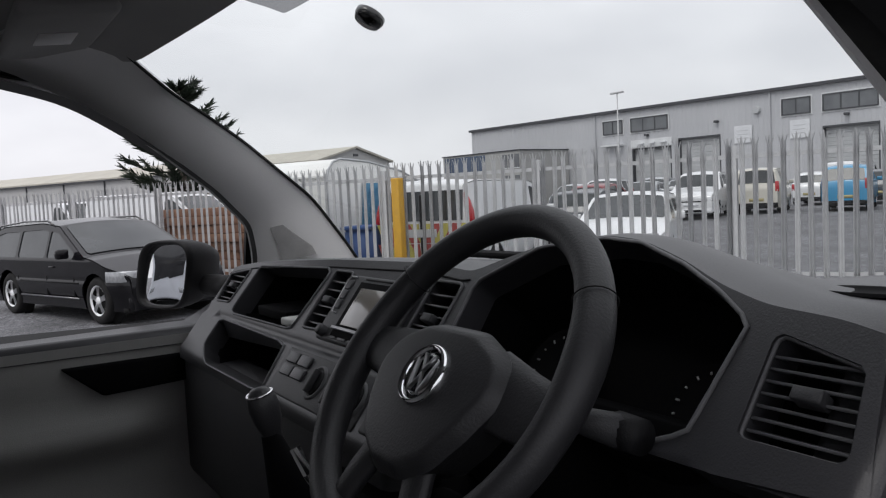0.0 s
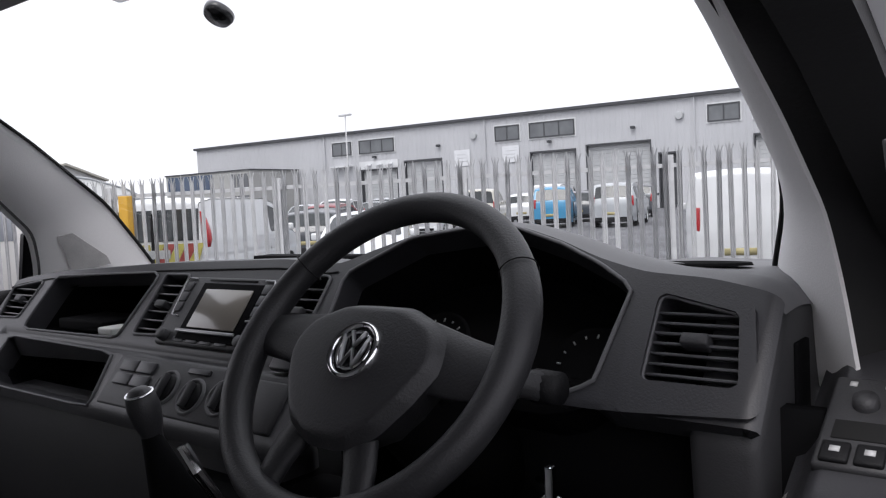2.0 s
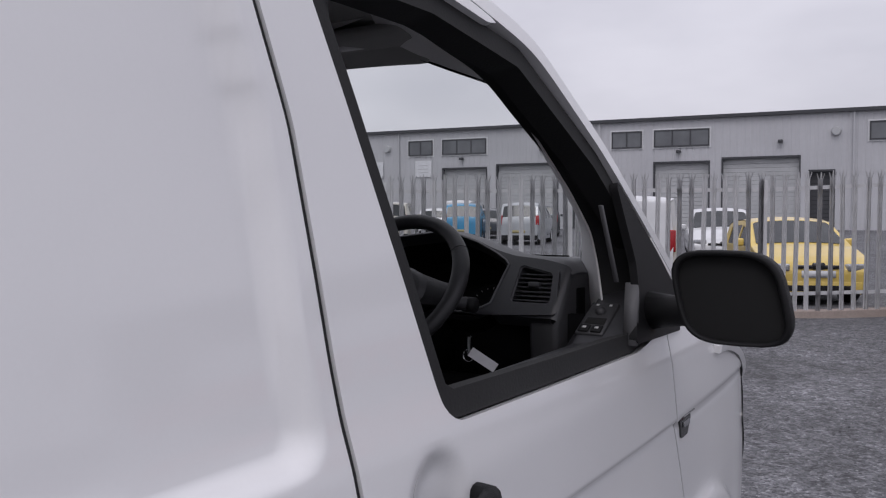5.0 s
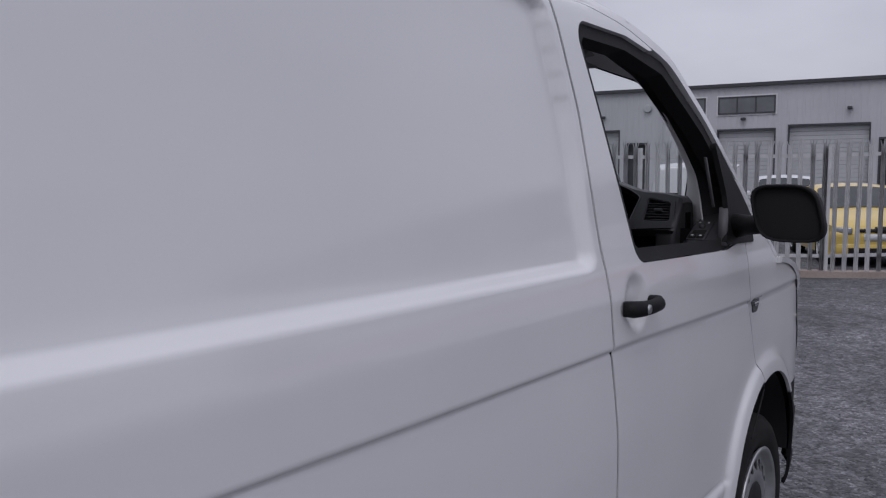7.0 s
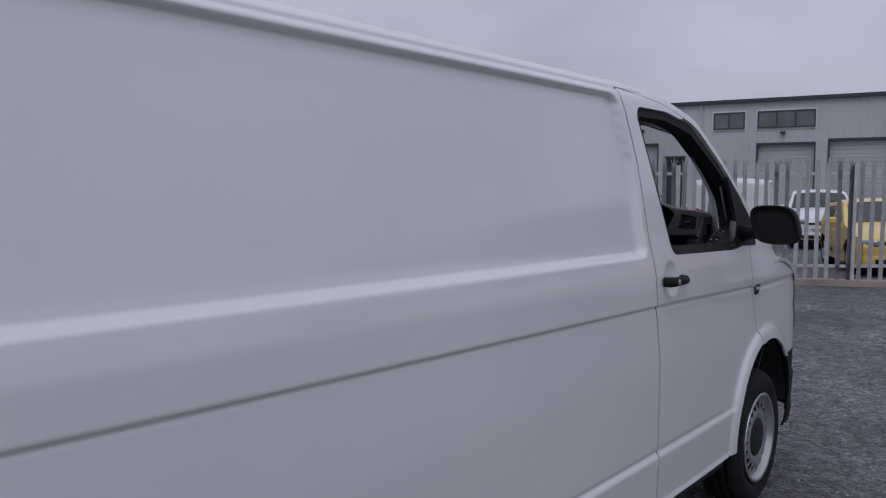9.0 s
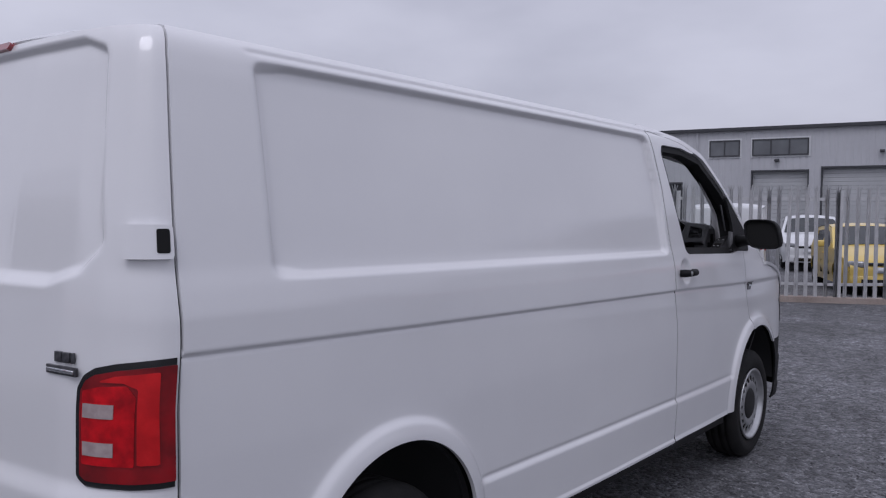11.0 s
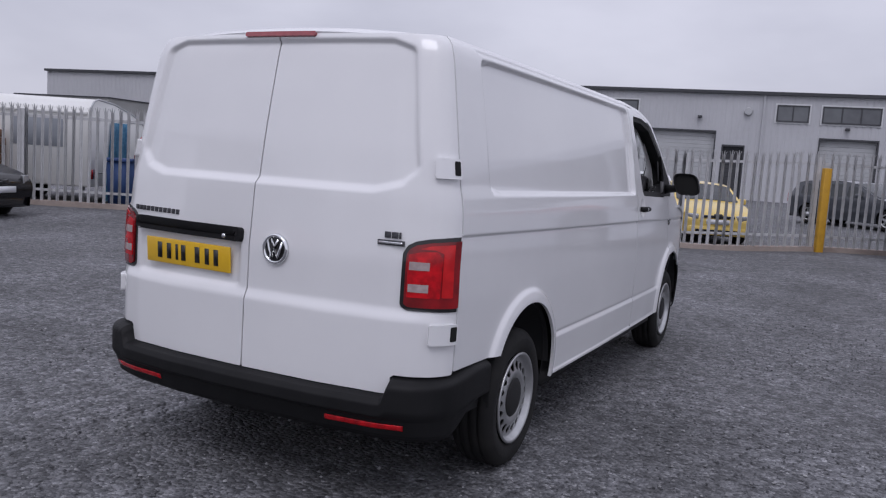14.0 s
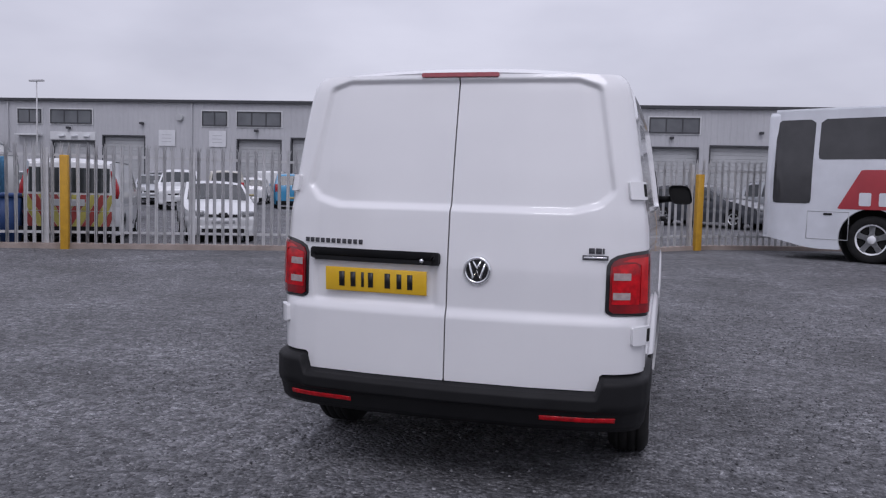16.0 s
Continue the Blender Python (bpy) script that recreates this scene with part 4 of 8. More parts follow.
# ---- the van: cab inside ----
DASH = material("dash_plastic", (0.026, 0.026, 0.0285), (0.036, 0.036, 0.0385), rough=0.55, scale=4, bump=0.0004, bump_scale=500, fine=0.10)
# Paler than the fascia: some of the light on upward faces is in the colour.
DASH_TOP = material("dash_top_lit_plastic", (0.085, 0.085, 0.089), (0.108, 0.108, 0.113), rough=0.6, scale=3, bump=0.0005, bump_scale=450, fine=0.12)
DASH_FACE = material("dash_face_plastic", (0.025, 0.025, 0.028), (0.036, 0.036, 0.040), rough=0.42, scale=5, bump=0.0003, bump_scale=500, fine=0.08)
# Slats lighter than the dash: the highlights on their edges are in the colour.
SLAT = material("slat_glint_plastic", (0.060, 0.060, 0.065), (0.085, 0.085, 0.092), rough=0.30, scale=8, fine=0.05)
# Near-black: shade of hollows put into the colour; also plain black parts.
DEEP = material("shade_black_plastic", (0.004, 0.004, 0.0045), (0.006, 0.006, 0.0065), rough=0.8, spec=0.05, scale=5)
LEATHER = material("wheel_rim_plastic", (0.018, 0.018, 0.020), (0.027, 0.027, 0.0295), rough=0.5, scale=6, bump=0.0005, bump_scale=380, fine=0.10)
TRIM = material("pillar_trim", (0.74, 0.73, 0.73), (0.80, 0.79, 0.79), rough=0.75, scale=3, bump=0.0004, bump_scale=500, fine=0.06)
LINER = material("headliner_cloth", (0.34, 0.335, 0.33), (0.40, 0.395, 0.39), rough=0.95, scale=4, bump=0.0006, bump_scale=600, fine=0.12)
GRILLE = material("speaker_cloth", (0.36, 0.355, 0.35), (0.44, 0.435, 0.43), rough=0.95, scale=30, bump=0.0008, bump_scale=700, fine=0.2)
DOOR_IN = material("door_trim_plastic", (0.24, 0.235, 0.228), (0.29, 0.285, 0.278), rough=0.6, scale=3, bump=0.0005, bump_scale=400, fine=0.12)
SILVER = material("silver_trim", (0.34, 0.34, 0.35), (0.42, 0.42, 0.43), rough=0.35, metal=0.6, scale=12)
SCREEN = material("display_glass", (0.17, 0.155, 0.135), (0.22, 0.20, 0.17), rough=0.18, scale=6, coat=0.4)
GREY_MARK = material("switch_mark", (0.55, 0.55, 0.55), rough=0.5)
TAG = material("paper_tag", (0.66, 0.66, 0.68), (0.58, 0.58, 0.60), rough=0.7, scale=30)
PALE_CARD = material("pale_card", (0.62, 0.62, 0.60), rough=0.7)

DASH_O, DASH_A = Vector((0, 4.03, 1.44)), radians(38)
DASH_UP, DASH_N = Vector((0, math.sin(DASH_A), math.cos(DASH_A))), Vector((0, -math.cos(DASH_A), math.sin(DASH_A)))
DASH_M = Matrix(((1, 0, 0, 0), (0, DASH_UP.y, DASH_N.y, DASH_O.y), (0, DASH_UP.z, DASH_N.z, DASH_O.z), (0, 0, 0, 1)))


def dash_face_fn(x, w):
    """A point of the sloping fascia: its ends fall away from the driver."""
    d = -0.10 * smooth01((-x - 0.735) / 0.08) - 0.05 * smooth01((x - 0.755) / 0.06) - 0.02 * smooth01((w + 0.02) / 0.08) * 0
    d = d - 0.05 * smooth01((-0.205 - w) / 0.07) - 0.006 * np.exp(-((w + 0.112) / 0.006) ** 2) * (x > -0.66) * (x < 0.62)
    d = d + 0.004 * smooth01((-0.112 - w) / 0.01)
    return x, DASH_O.y + DASH_UP.y * w + DASH_N.y * d, DASH_O.z + DASH_UP.z * w + DASH_N.z * d


LIP = soft_curve([(-0.82, -0.02), (-0.70, 0.010), (-0.60, 0.024), (-0.24, 0.048), (0.07, 0.058), (0.185, 0.050), (0.23, 0.070), (0.30, 0.097), (0.40, 0.112), (0.455, 0.107), (0.52, 0.086), (0.575, 0.062), (0.63, 0.046), (0.70, 0.040), (0.76, 0.026), (0.82, -0.01)], 0.03)
TRAY = [(-0.565, 0.002), (-0.245, 0.016), (-0.262, -0.084), (-0.572, -0.088)]
BIN = [(-0.592, -0.130), (-0.236, -0.134), (-0.222, -0.204), (-0.530, -0.204), (-0.592, -0.176)]
VENT_L = [(-0.720, -0.022), (-0.628, -0.006), (-0.636, -0.072), (-0.706, -0.075)]
VENT_C1 = [(-0.204, 0.018), (-0.150, 0.018), (-0.150, -0.076), (-0.204, -0.078)]
VENT_C2 = [(0.118, 0.022), (0.174, 0.022), (0.174, -0.076), (0.118, -0.076)]
VENT_R = [(0.662, 0.010), (0.728, -0.006), (0.738, -0.066), (0.664, -0.066)]
CLUSTER = [(0.215, 0.030), (0.300, 0.083), (0.40, 0.098), (0.455, 0.094), (0.52, 0.072), (0.575, 0.046), (0.612, 0.022), (0.600, -0.075), (0.56, -0.095), (0.27, -0.095), (0.225, -0.07)]


def local_patch(name, outline, d, mat, parent, grow=0.006, step=0.006, rim=0.004, label="", fn=None):
    o = np.array(outline)
    lo, hi = o.min(0) - 0.02, o.max(0) + 0.02
    base = fn or dash_face_fn
    return sheet(name, lambda x, w: tuple(np.stack(base(x, w)) + d * np.array(DASH_N)[:, None, None]), span(lo[0], hi[0], step), span(lo[1], hi[1], step), lambda x, w: sd_poly(x, w, outline, grow), mat, parent, DASH_N, rim=rim, label=label)


def dash_box(name, x0, x1, w0, w1, d0, d1, mat, parent, bevel=0.002, label=""):
    bm = bmesh.new()
    box(bm, (x0, w0, d0), (x1, w1, d1), bevel, DASH_M)
    return mesh_object(name, bm, mat, parent, label)


def dash_knob(name, x, w, r, d0, h, mat, parent, label="", bar=True):
    bm = lathe([(r * 1.02, d0), (r, d0 + h * 0.7), (r * 0.9, d0 + h), (0.0, d0 + h)], 28, "z")
    bmesh.ops.transform(bm, matrix=DASH_M @ Matrix.Translation((x, w, 0)), verts=bm.verts)
    k = mesh_object(name, bm, mat, parent, label, True)
    if bar:
        b = bmesh.new()
        box(b, (x - 0.004, w - r * 0.95, d0 + h), (x + 0.004, w + r * 0.95, d0 + h + 0.010), 0.0015, DASH_M)
        mesh_object("grip", b, DASH, k)
    return k


def vent(outline, count, parent, tilt=20):
    """Recess with horizontal slats and a thumb tab."""
    o = np.array(outline)
    # The vent's inner shade is in this near-black back.
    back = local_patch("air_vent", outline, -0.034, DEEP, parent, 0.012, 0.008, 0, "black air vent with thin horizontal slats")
    w0, w1 = o[:, 1].min(), o[:, 1].max()
    for k in range(count):
        w = w0 + (w1 - w0) * (k + 0.5) / count
        xs = np.linspace(o[:, 0].min() - 0.010, o[:, 0].max() + 0.010, 60)
        ins = xs[sd_poly(xs, np.full(60, w), outline, 0.013) < 0]
        if len(ins) < 3:
            continue
        bm = bmesh.new()
        x0, x1 = float(ins[0]), float(ins[-1])
        dx = float(dash_face_fn(np.array([(x0 + x1) / 2]), np.array([w]))[1][0] - (DASH_O.y + DASH_UP.y * w)) / DASH_N.y
        box(bm, (x0, -0.0013, -0.014), (x1, 0.0013, 0.010), 0.0006, DASH_M @ Matrix.Translation((0, w, dx - 0.012)) @ Matrix.Rotation(radians(tilt), 4, "X"))
        mesh_object("slat", bm, SLAT, back)
    w = (w0 + w1) / 2
    xm = o[:, 0].mean()
    bm = bmesh.new()
    dx = float(dash_face_fn(np.array([xm]), np.array([w]))[1][0] - (DASH_O.y + DASH_UP.y * w)) / DASH_N.y
    box(bm, (xm - 0.013, w - 0.006, dx - 0.012), (xm + 0.013, w + 0.006, dx + 0.006), 0.002, DASH_M)
    mesh_object("tab", bm, DASH, back)


def edge_bead(outline, grow, dash):
    """Thin rounded lip round an opening of the fascia, paler to paint its edge highlight."""
    c = np.array(outline).mean(0)
    pts = []
    for a in np.linspace(0, 2 * np.pi, 96, endpoint=False):
        r = np.linspace(0, 0.6, 1500)
        xs, ws = c[0] + r * np.cos(a), c[1] + r * np.sin(a)
        i = int(np.argmax(sd_poly(xs, ws, outline, grow) > 0))
        pts.append(Vector([float(v) for v in dash_face_fn(xs[i], ws[i])]) + DASH_N * 0.0006)
    mesh_object("opening_edge_glint", tube(pts, 0.0024, 8, True), DASH_TOP, dash, "", True)


def build_dashboard():
    holes = [(TRAY, 0.012), (BIN, 0.010), (VENT_L, 0.007), (VENT_C1, 0.007), (VENT_C2, 0.007), (VENT_R, 0.007), (CLUSTER, 0.008)]

    def face(x, w):
        d = np.maximum.reduce([w - LIP(x), -0.228 + 0.122 * smooth01((x - 0.22) / 0.06) - w, -0.795 - x, x - 0.768])
        for o, g in holes:
            d = np.maximum(d, -sd_poly(x, w, o, g))
        return d
    dash = sheet("dashboard", dash_face_fn, span(-0.81, 0.81, 0.005), span(-0.30, 0.13, 0.0045), face, DASH_FACE, VAN, DASH_N, rim=0.038, label="dark grey plastic dashboard fascia with open trays")

    def top_fn(x, s):
        w = LIP(x)
        x0, y0, z0 = dash_face_fn(x, w)
        y1 = 4.36 + 0.22 * (1 - (x / 0.86) ** 2)
        z1 = 1.432 + 0.022 * smooth01((x - 0.3) / 0.25)
        hood = smooth01((x - 0.17) / 0.10) * smooth01((0.70 - x) / 0.14)
        z = z0 + (z1 - z0) * (smooth01(s * 1.25) * hood + s * (1 - hood)) + 0.004 * np.sin(np.minimum(s * 12, np.pi))
        z = z - 0.03 * smooth01((np.abs(x) - 0.72) / 0.08) ** 2 * s - 0.012 * smooth01((x - 0.72) / 0.05) ** 2
        return x, y0 + (y1 - y0) * s, z

    def top_keep(x, s):
        return np.maximum.reduce([-0.79 - x, x - 0.768, s - 1.0, -s])
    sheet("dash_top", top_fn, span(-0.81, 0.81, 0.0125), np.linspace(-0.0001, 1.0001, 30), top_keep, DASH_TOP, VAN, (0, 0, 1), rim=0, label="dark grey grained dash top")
    sp = lathe([(0.0, 0.0), (0.9, 0.0), (1.0, 0.1), (1.12, 0.12), (1.16, -0.05)], 40, "z")
    bmesh.ops.scale(sp, vec=(0.050, 0.040, 0.02), verts=sp.verts)
    ob = mesh_object("demister_vent", sp, DEEP, dash, "dark oval vent", True)
    xo = np.array(0.624)
    ya, yb = float(top_fn(xo, 0.0)[1]), float(top_fn(xo, 1.0)[1])
    ob.matrix_basis = pose(0.624, 4.225, float(top_fn(xo, (4.225 - ya) / (yb - ya))[2]) + 0.002, -3, 0, 0)
    slot = prism([(-0.42, 4.385), (0.16, 4.405), (0.16, 4.455), (-0.42, 4.435)], 1.452, 1.4625, "z")
    mesh_object("demister_slot", slot, DEEP, dash)
    for o, grow in holes:
        edge_bead(o, grow + 0.001, dash)
    # Black thread on the fascia draws the shadow line of the seam.
    pts = [Vector([float(v) for v in dash_face_fn(np.array(x), LIP(x) - 0.016)]) + DASH_N * 0.0005 for x in np.linspace(-0.78, 0.19, 70)]
    mesh_object("dash_seam", tube(pts, 0.0016, 6), HOLE, dash, "", True)
    # backs of the open spaces, near-black with their shade in the colour
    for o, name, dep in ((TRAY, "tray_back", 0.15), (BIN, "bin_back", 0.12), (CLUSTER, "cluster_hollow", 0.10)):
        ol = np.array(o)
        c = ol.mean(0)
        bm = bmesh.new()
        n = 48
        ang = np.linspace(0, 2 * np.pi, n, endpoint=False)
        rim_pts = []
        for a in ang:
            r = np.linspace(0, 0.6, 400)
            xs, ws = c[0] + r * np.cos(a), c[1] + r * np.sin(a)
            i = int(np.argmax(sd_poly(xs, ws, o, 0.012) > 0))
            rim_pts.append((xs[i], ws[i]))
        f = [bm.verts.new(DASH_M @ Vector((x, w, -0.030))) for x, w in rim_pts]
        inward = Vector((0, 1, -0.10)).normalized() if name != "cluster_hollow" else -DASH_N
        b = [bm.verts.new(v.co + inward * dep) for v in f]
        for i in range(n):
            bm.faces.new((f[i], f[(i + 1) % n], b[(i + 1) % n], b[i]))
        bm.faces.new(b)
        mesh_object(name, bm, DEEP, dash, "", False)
    for o, c in ((VENT_L, 5), (VENT_C1, 6), (VENT_C2, 6), (VENT_R, 7)):
        vent(o, c, dash)
    # raised frame round the driver's outer vent
    ring = [(0.640, 0.026), (0.738, 0.002), (0.756, -0.090), (0.648, -0.098)]
    sheet("vent_frame", lambda x, w: tuple(np.stack(dash_face_fn(x, w)) + 0.006 * np.array(DASH_N)[:, None, None]), span(0.61, 0.79, 0.005), span(-0.13, 0.06, 0.005), lambda x, w: np.maximum(sd_poly(x, w, ring, 0.010), -sd_poly(x, w, VENT_R, 0.008)), DASH_FACE, dash, DASH_N, rim=0.02)
    # instrument dials
    for x, w, r in ((0.553, -0.030, 0.046), (0.33, -0.022, 0.046)):
        bm = lathe([(0.0, -0.082), (r, -0.082), (r + 0.003, -0.076), (r + 0.006, -0.082)], 36, "z")
        bmesh.ops.transform(bm, matrix=DASH_M @ Matrix.Translation((x, w, 0)), verts=bm.verts)
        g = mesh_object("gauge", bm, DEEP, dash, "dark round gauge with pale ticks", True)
        for k in range(13):
            a = radians(-40 + k * 260 / 12)
            t = bmesh.new()
            big = 0.005 if k % 2 == 0 else 0.003
            box(t, (-0.001, -big / 2, 0), (0.001, big / 2, 0.001), 0, DASH_M @ Matrix.Translation((x + (r - 0.007) * math.cos(a), w + (r - 0.007) * math.sin(a), -0.0795)) @ Matrix.Rotation(a + math.pi / 2, 4, "Z"))
            mesh_object("tick", t, GREY_DIM, g)
    # small loose things in the upper tray
    b = bmesh.new()
    box(b, (-0.52, 4.005, 1.358), (-0.36, 4.10, 1.378), 0.004)
    tagged(mesh_object("document_wallet", b, DEEP), "thin black wallet lying in the dashboard tray", "wallet")
    b = bmesh.new()
    box(b, (-0.338, 3.985, 1.360), (-0.292, 4.03, 1.374), 0.003)
    tagged(mesh_object("card_packet", b, PALE_CARD), "small pale card packet lying in the tray", "packet")
    radio(dash)
    climate(dash)


GREY_DIM = material("gauge_mark", (0.22, 0.22, 0.22), rough=0.5)


def radio(dash):
    body = dash_box("radio", -0.132, 0.094, -0.098, 0.020, -0.004, 0.008, DASH, dash, 0.004, "dark radio unit with a colour display")
    dash_box("screen_surround", -0.080, 0.066, -0.090, 0.008, 0.006, 0.0100, DEEP, body, 0.002)
    dash_box("display", -0.062, 0.050, -0.070, -0.004, 0.0100, 0.0125, SCREEN, body, 0.001, "switched-off grey display")
    dash_box("trim_bar", -0.084, 0.056, -0.0785, -0.0735, 0.010, 0.0135, SILVER, body, 0.001, "thin silver bar")
    for sx in (-1, 1):
        xo = -0.019 + sx * 0.095
        pts = [DASH_M @ Vector(p) for p in ((xo - sx * 0.012, 0.014, 0.010), (xo + sx * 0.008, 0.014, 0.010), (xo + sx * 0.012, 0.008, 0.010), (xo + sx * 0.005, -0.050, 0.010), (xo - sx * 0.012, -0.052, 0.010))]
        mesh_object("trim_line", tube(pts, 0.0014, 6), SILVER, body, "thin silver outline")
        for k in range(3):
            dash_box("button", xo - 0.009, xo + 0.009, -0.012 - k * 0.018 + 0.004, 0.004 - k * 0.018 + 0.004, 0.007, 0.0105, DASH_FACE, body, 0.0012)
    for x in (-0.108, 0.080):
        dash_knob("knob", x, -0.086, 0.0092, 0.008, 0.012, DASH, body, "small round black knob", False)
    dash_box("disc_slot", -0.07, 0.045, 0.012, 0.0145, 0.0078, 0.009, HOLE, body, 0)
    for k in range(4):
        dash_box("button", -0.085 + k * 0.035, -0.058 + k * 0.035, -0.0935, -0.0855, 0.007, 0.0095, DASH_FACE, body, 0.001)


def climate(dash):
    panel = dash_box("heater_panel", -0.196, 0.125, -0.205, -0.124, -0.006, 0.006, DASH, dash, 0.004, "dark heater control panel with three dials")
    for i in range(2):
        for j in range(2):
            dash_box("button", -0.176 + i * 0.046, -0.133 + i * 0.046, -0.150 - j * 0.022, -0.131 - j * 0.022, 0.004, 0.010, DASH_FACE, panel, 0.002)
    for x, w in ((-0.040, -0.164), (0.026, -0.170), (0.090, -0.164)):
        k = dash_knob("dial", x, w, 0.0195, 0.004, 0.005, BUMPER, panel, "round heater dial with a raised bar")
        bm = lathe([(0.0215, 0.004), (0.0235, 0.009), (0.0262, 0.009), (0.0290, 0.004)], 28, "z")
        bmesh.ops.transform(bm, matrix=DASH_M @ Matrix.Translation((x, w, 0)), verts=bm.verts)
        mesh_object("dial_ring", bm, DASH_TOP, k, "", True)
    for x0 in (0.0,):
        dash_box("slider", x0 - 0.005, x0 + 0.045, -0.138, -0.130, 0.005, 0.009, DASH_FACE, panel, 0.001)
    dash_box("socket_plate", 0.155, 0.205, -0.115, -0.085, 0.0, 0.010, DASH_FACE, dash, 0.003)
    dash_box("socket_plate", 0.14, 0.21, -0.20, -0.13, -0.004, 0.008, DASH, dash, 0.004)


def build_steering():
    c, tilt = Vector((0.424, 3.866, 1.418)), radians(38.5)
    u, n = Vector((0, math.sin(tilt), math.cos(tilt))), Vector((0, -math.cos(tilt), math.sin(tilt)))
    M = Matrix(((1, 0, 0, c.x), (0, u.y, n.y, c.y), (0, u.z, n.z, c.z), (0, 0, 0, 1)))
    R = 0.1705
    pts = [Vector((R * math.cos(a), R * math.sin(a), 0)) for a in np.linspace(0, 2 * math.pi, 72, endpoint=False)]
    rad = [0.0165 + 0.0022 * max(0, math.cos(2 * (a - 0.25))) ** 4 for a in np.linspace(0, 2 * math.pi, 72, endpoint=False)]
    bm = tube(pts, rad, 18, True)
    bm.transform(M)
    wheel = mesh_object("steering_wheel", bm, LEATHER, VAN, "black three-spoke steering wheel with a round badge", True)
    for a in (32, 148):
        cut = tube([Vector((R * math.cos(radians(a)) + 0.0192 * math.cos(b) * math.cos(radians(a)), R * math.sin(radians(a)) + 0.0192 * math.cos(b) * math.sin(radians(a)), 0.0192 * math.sin(b))) for b in np.linspace(0, 2 * math.pi, 20, endpoint=False)], 0.0007, 5, True)
        cut.transform(M)
        mesh_object("stitch_line", cut, HOLE, wheel, "", True)
    shield = [(-0.036, 0.006), (0.050, 0.006), (0.080, -0.006), (0.066, -0.036), (0.046, -0.064), (0.024, -0.076), (-0.006, -0.076), (-0.030, -0.064), (-0.050, -0.036), (-0.064, -0.006)]

    def hub_outline(x, w):
        return sd_poly(x, w, [(0.008 + 0.74 * (a - 0.008), -0.033 + 0.74 * (b + 0.033)) for a, b in shield], 0.045)

    def pad_fn(x, w):
        d = -0.004 + 0.030 * np.sqrt(np.maximum(0, 1 - ((x - 0.008) / 0.150) ** 2 - ((w + 0.030) / 0.130) ** 2)) - 0.012 * smooth01((hub_outline(x, w) + 0.014) / 0.014) ** 2
        p = np.stack([x, w, d])
        q = np.array(M)[:3, :3] @ p.reshape(3, -1) + np.array(M)[:3, 3:]
        return tuple(q.reshape(3, *x.shape))
    pad = sheet("hub_pad", pad_fn, span(-0.14, 0.14, 0.0035), span(-0.125, 0.08, 0.0035), hub_outline, LEATHER, wheel, n, rim=0.045)
    ring = lathe([(0.0245, 0.028), (0.0275, 0.0325), (0.0305, 0.028), (0.0305, 0.020), (0.0245, 0.020), (0.0245, 0.028)], 36, "z")
    BM = M @ Matrix.Translation((0.012, -0.018, 0))
    ring.transform(BM)
    ring = mesh_object("badge_ring", ring, CHROME, wheel, "round chrome badge", True)
    disc = lathe([(0.0, 0.0270), (0.025, 0.0265)], 30, "z")
    disc.transform(BM)
    mesh_object("badge_disc", disc, BLACK_GLOSS, ring)
    for p in (((-0.017, 0.014), (-0.008, -0.018), (0, 0.0), (0.008, -0.018), (0.017, 0.014)), ((-0.009, 0.019), (0, 0.004), (0.009, 0.019))):
        z = tube([Vector((x, w, 0.0285)) for x, w in p], 0.0026, 6)
        z.transform(BM)
        mesh_object("badge_zigzag", z, SILVER, ring)
    inner = lathe([(0.0180, 0.0275), (0.0195, 0.030), (0.0212, 0.0275)], 30, "z")
    inner.transform(BM)
    mesh_object("badge_inner_ring", inner, CHROME, ring, "", True)
    for name, pts, r0, r1 in (("spoke", [(0.070, -0.004), (0.12, -0.012), (0.166, -0.016)], 0.036, 0.026), ("spoke", [(-0.056, 0.000), (-0.112, 0.004), (-0.166, 0.006)], 0.034, 0.024), ("spoke", [(0.034, -0.078), (0.052, -0.12), (0.062, -0.158)], 0.020, 0.015), ("spoke", [(-0.034, -0.078), (-0.052, -0.12), (-0.062, -0.158)], 0.020, 0.015)):
        bm = bmesh.new()
        rings = []
        for k, (x, w) in enumerate(pts):
            rr = r0 + (r1 - r0) * k / 2
            dirv = Vector((pts[-1][0] - pts[0][0], pts[-1][1] - pts[0][1], 0)).normalized()
            sidev = Vector((-dirv.y, dirv.x, 0))
            rings.append([bm.verts.new(Vector((x, w, -0.006 + 0.006 * (1 - k / 2))) + sidev * rr * math.cos(b) + Vector((0, 0, 0.010 * math.sin(b)))) for b in np.linspace(0, 2 * math.pi, 16, endpoint=False)])
        for a, b in zip(rings, rings[1:]):
            for i in range(16):
                bm.faces.new((a[i], a[(i + 1) % 16], b[(i + 1) % 16], b[i]))
        bmesh.ops.recalc_face_normals(bm, faces=bm.faces)
        bm.transform(M)
        mesh_object(name, bm, LEATHER, wheel, "", True)
    col = tube([M @ Vector((0, -0.01, 0.0)), M @ Vector((0, -0.01, -0.12)), M @ Vector((0, -0.02, -0.24))], [0.05, 0.062, 0.07], 18)
    col = mesh_object("steering_column", col, DEEP, VAN, "", True)
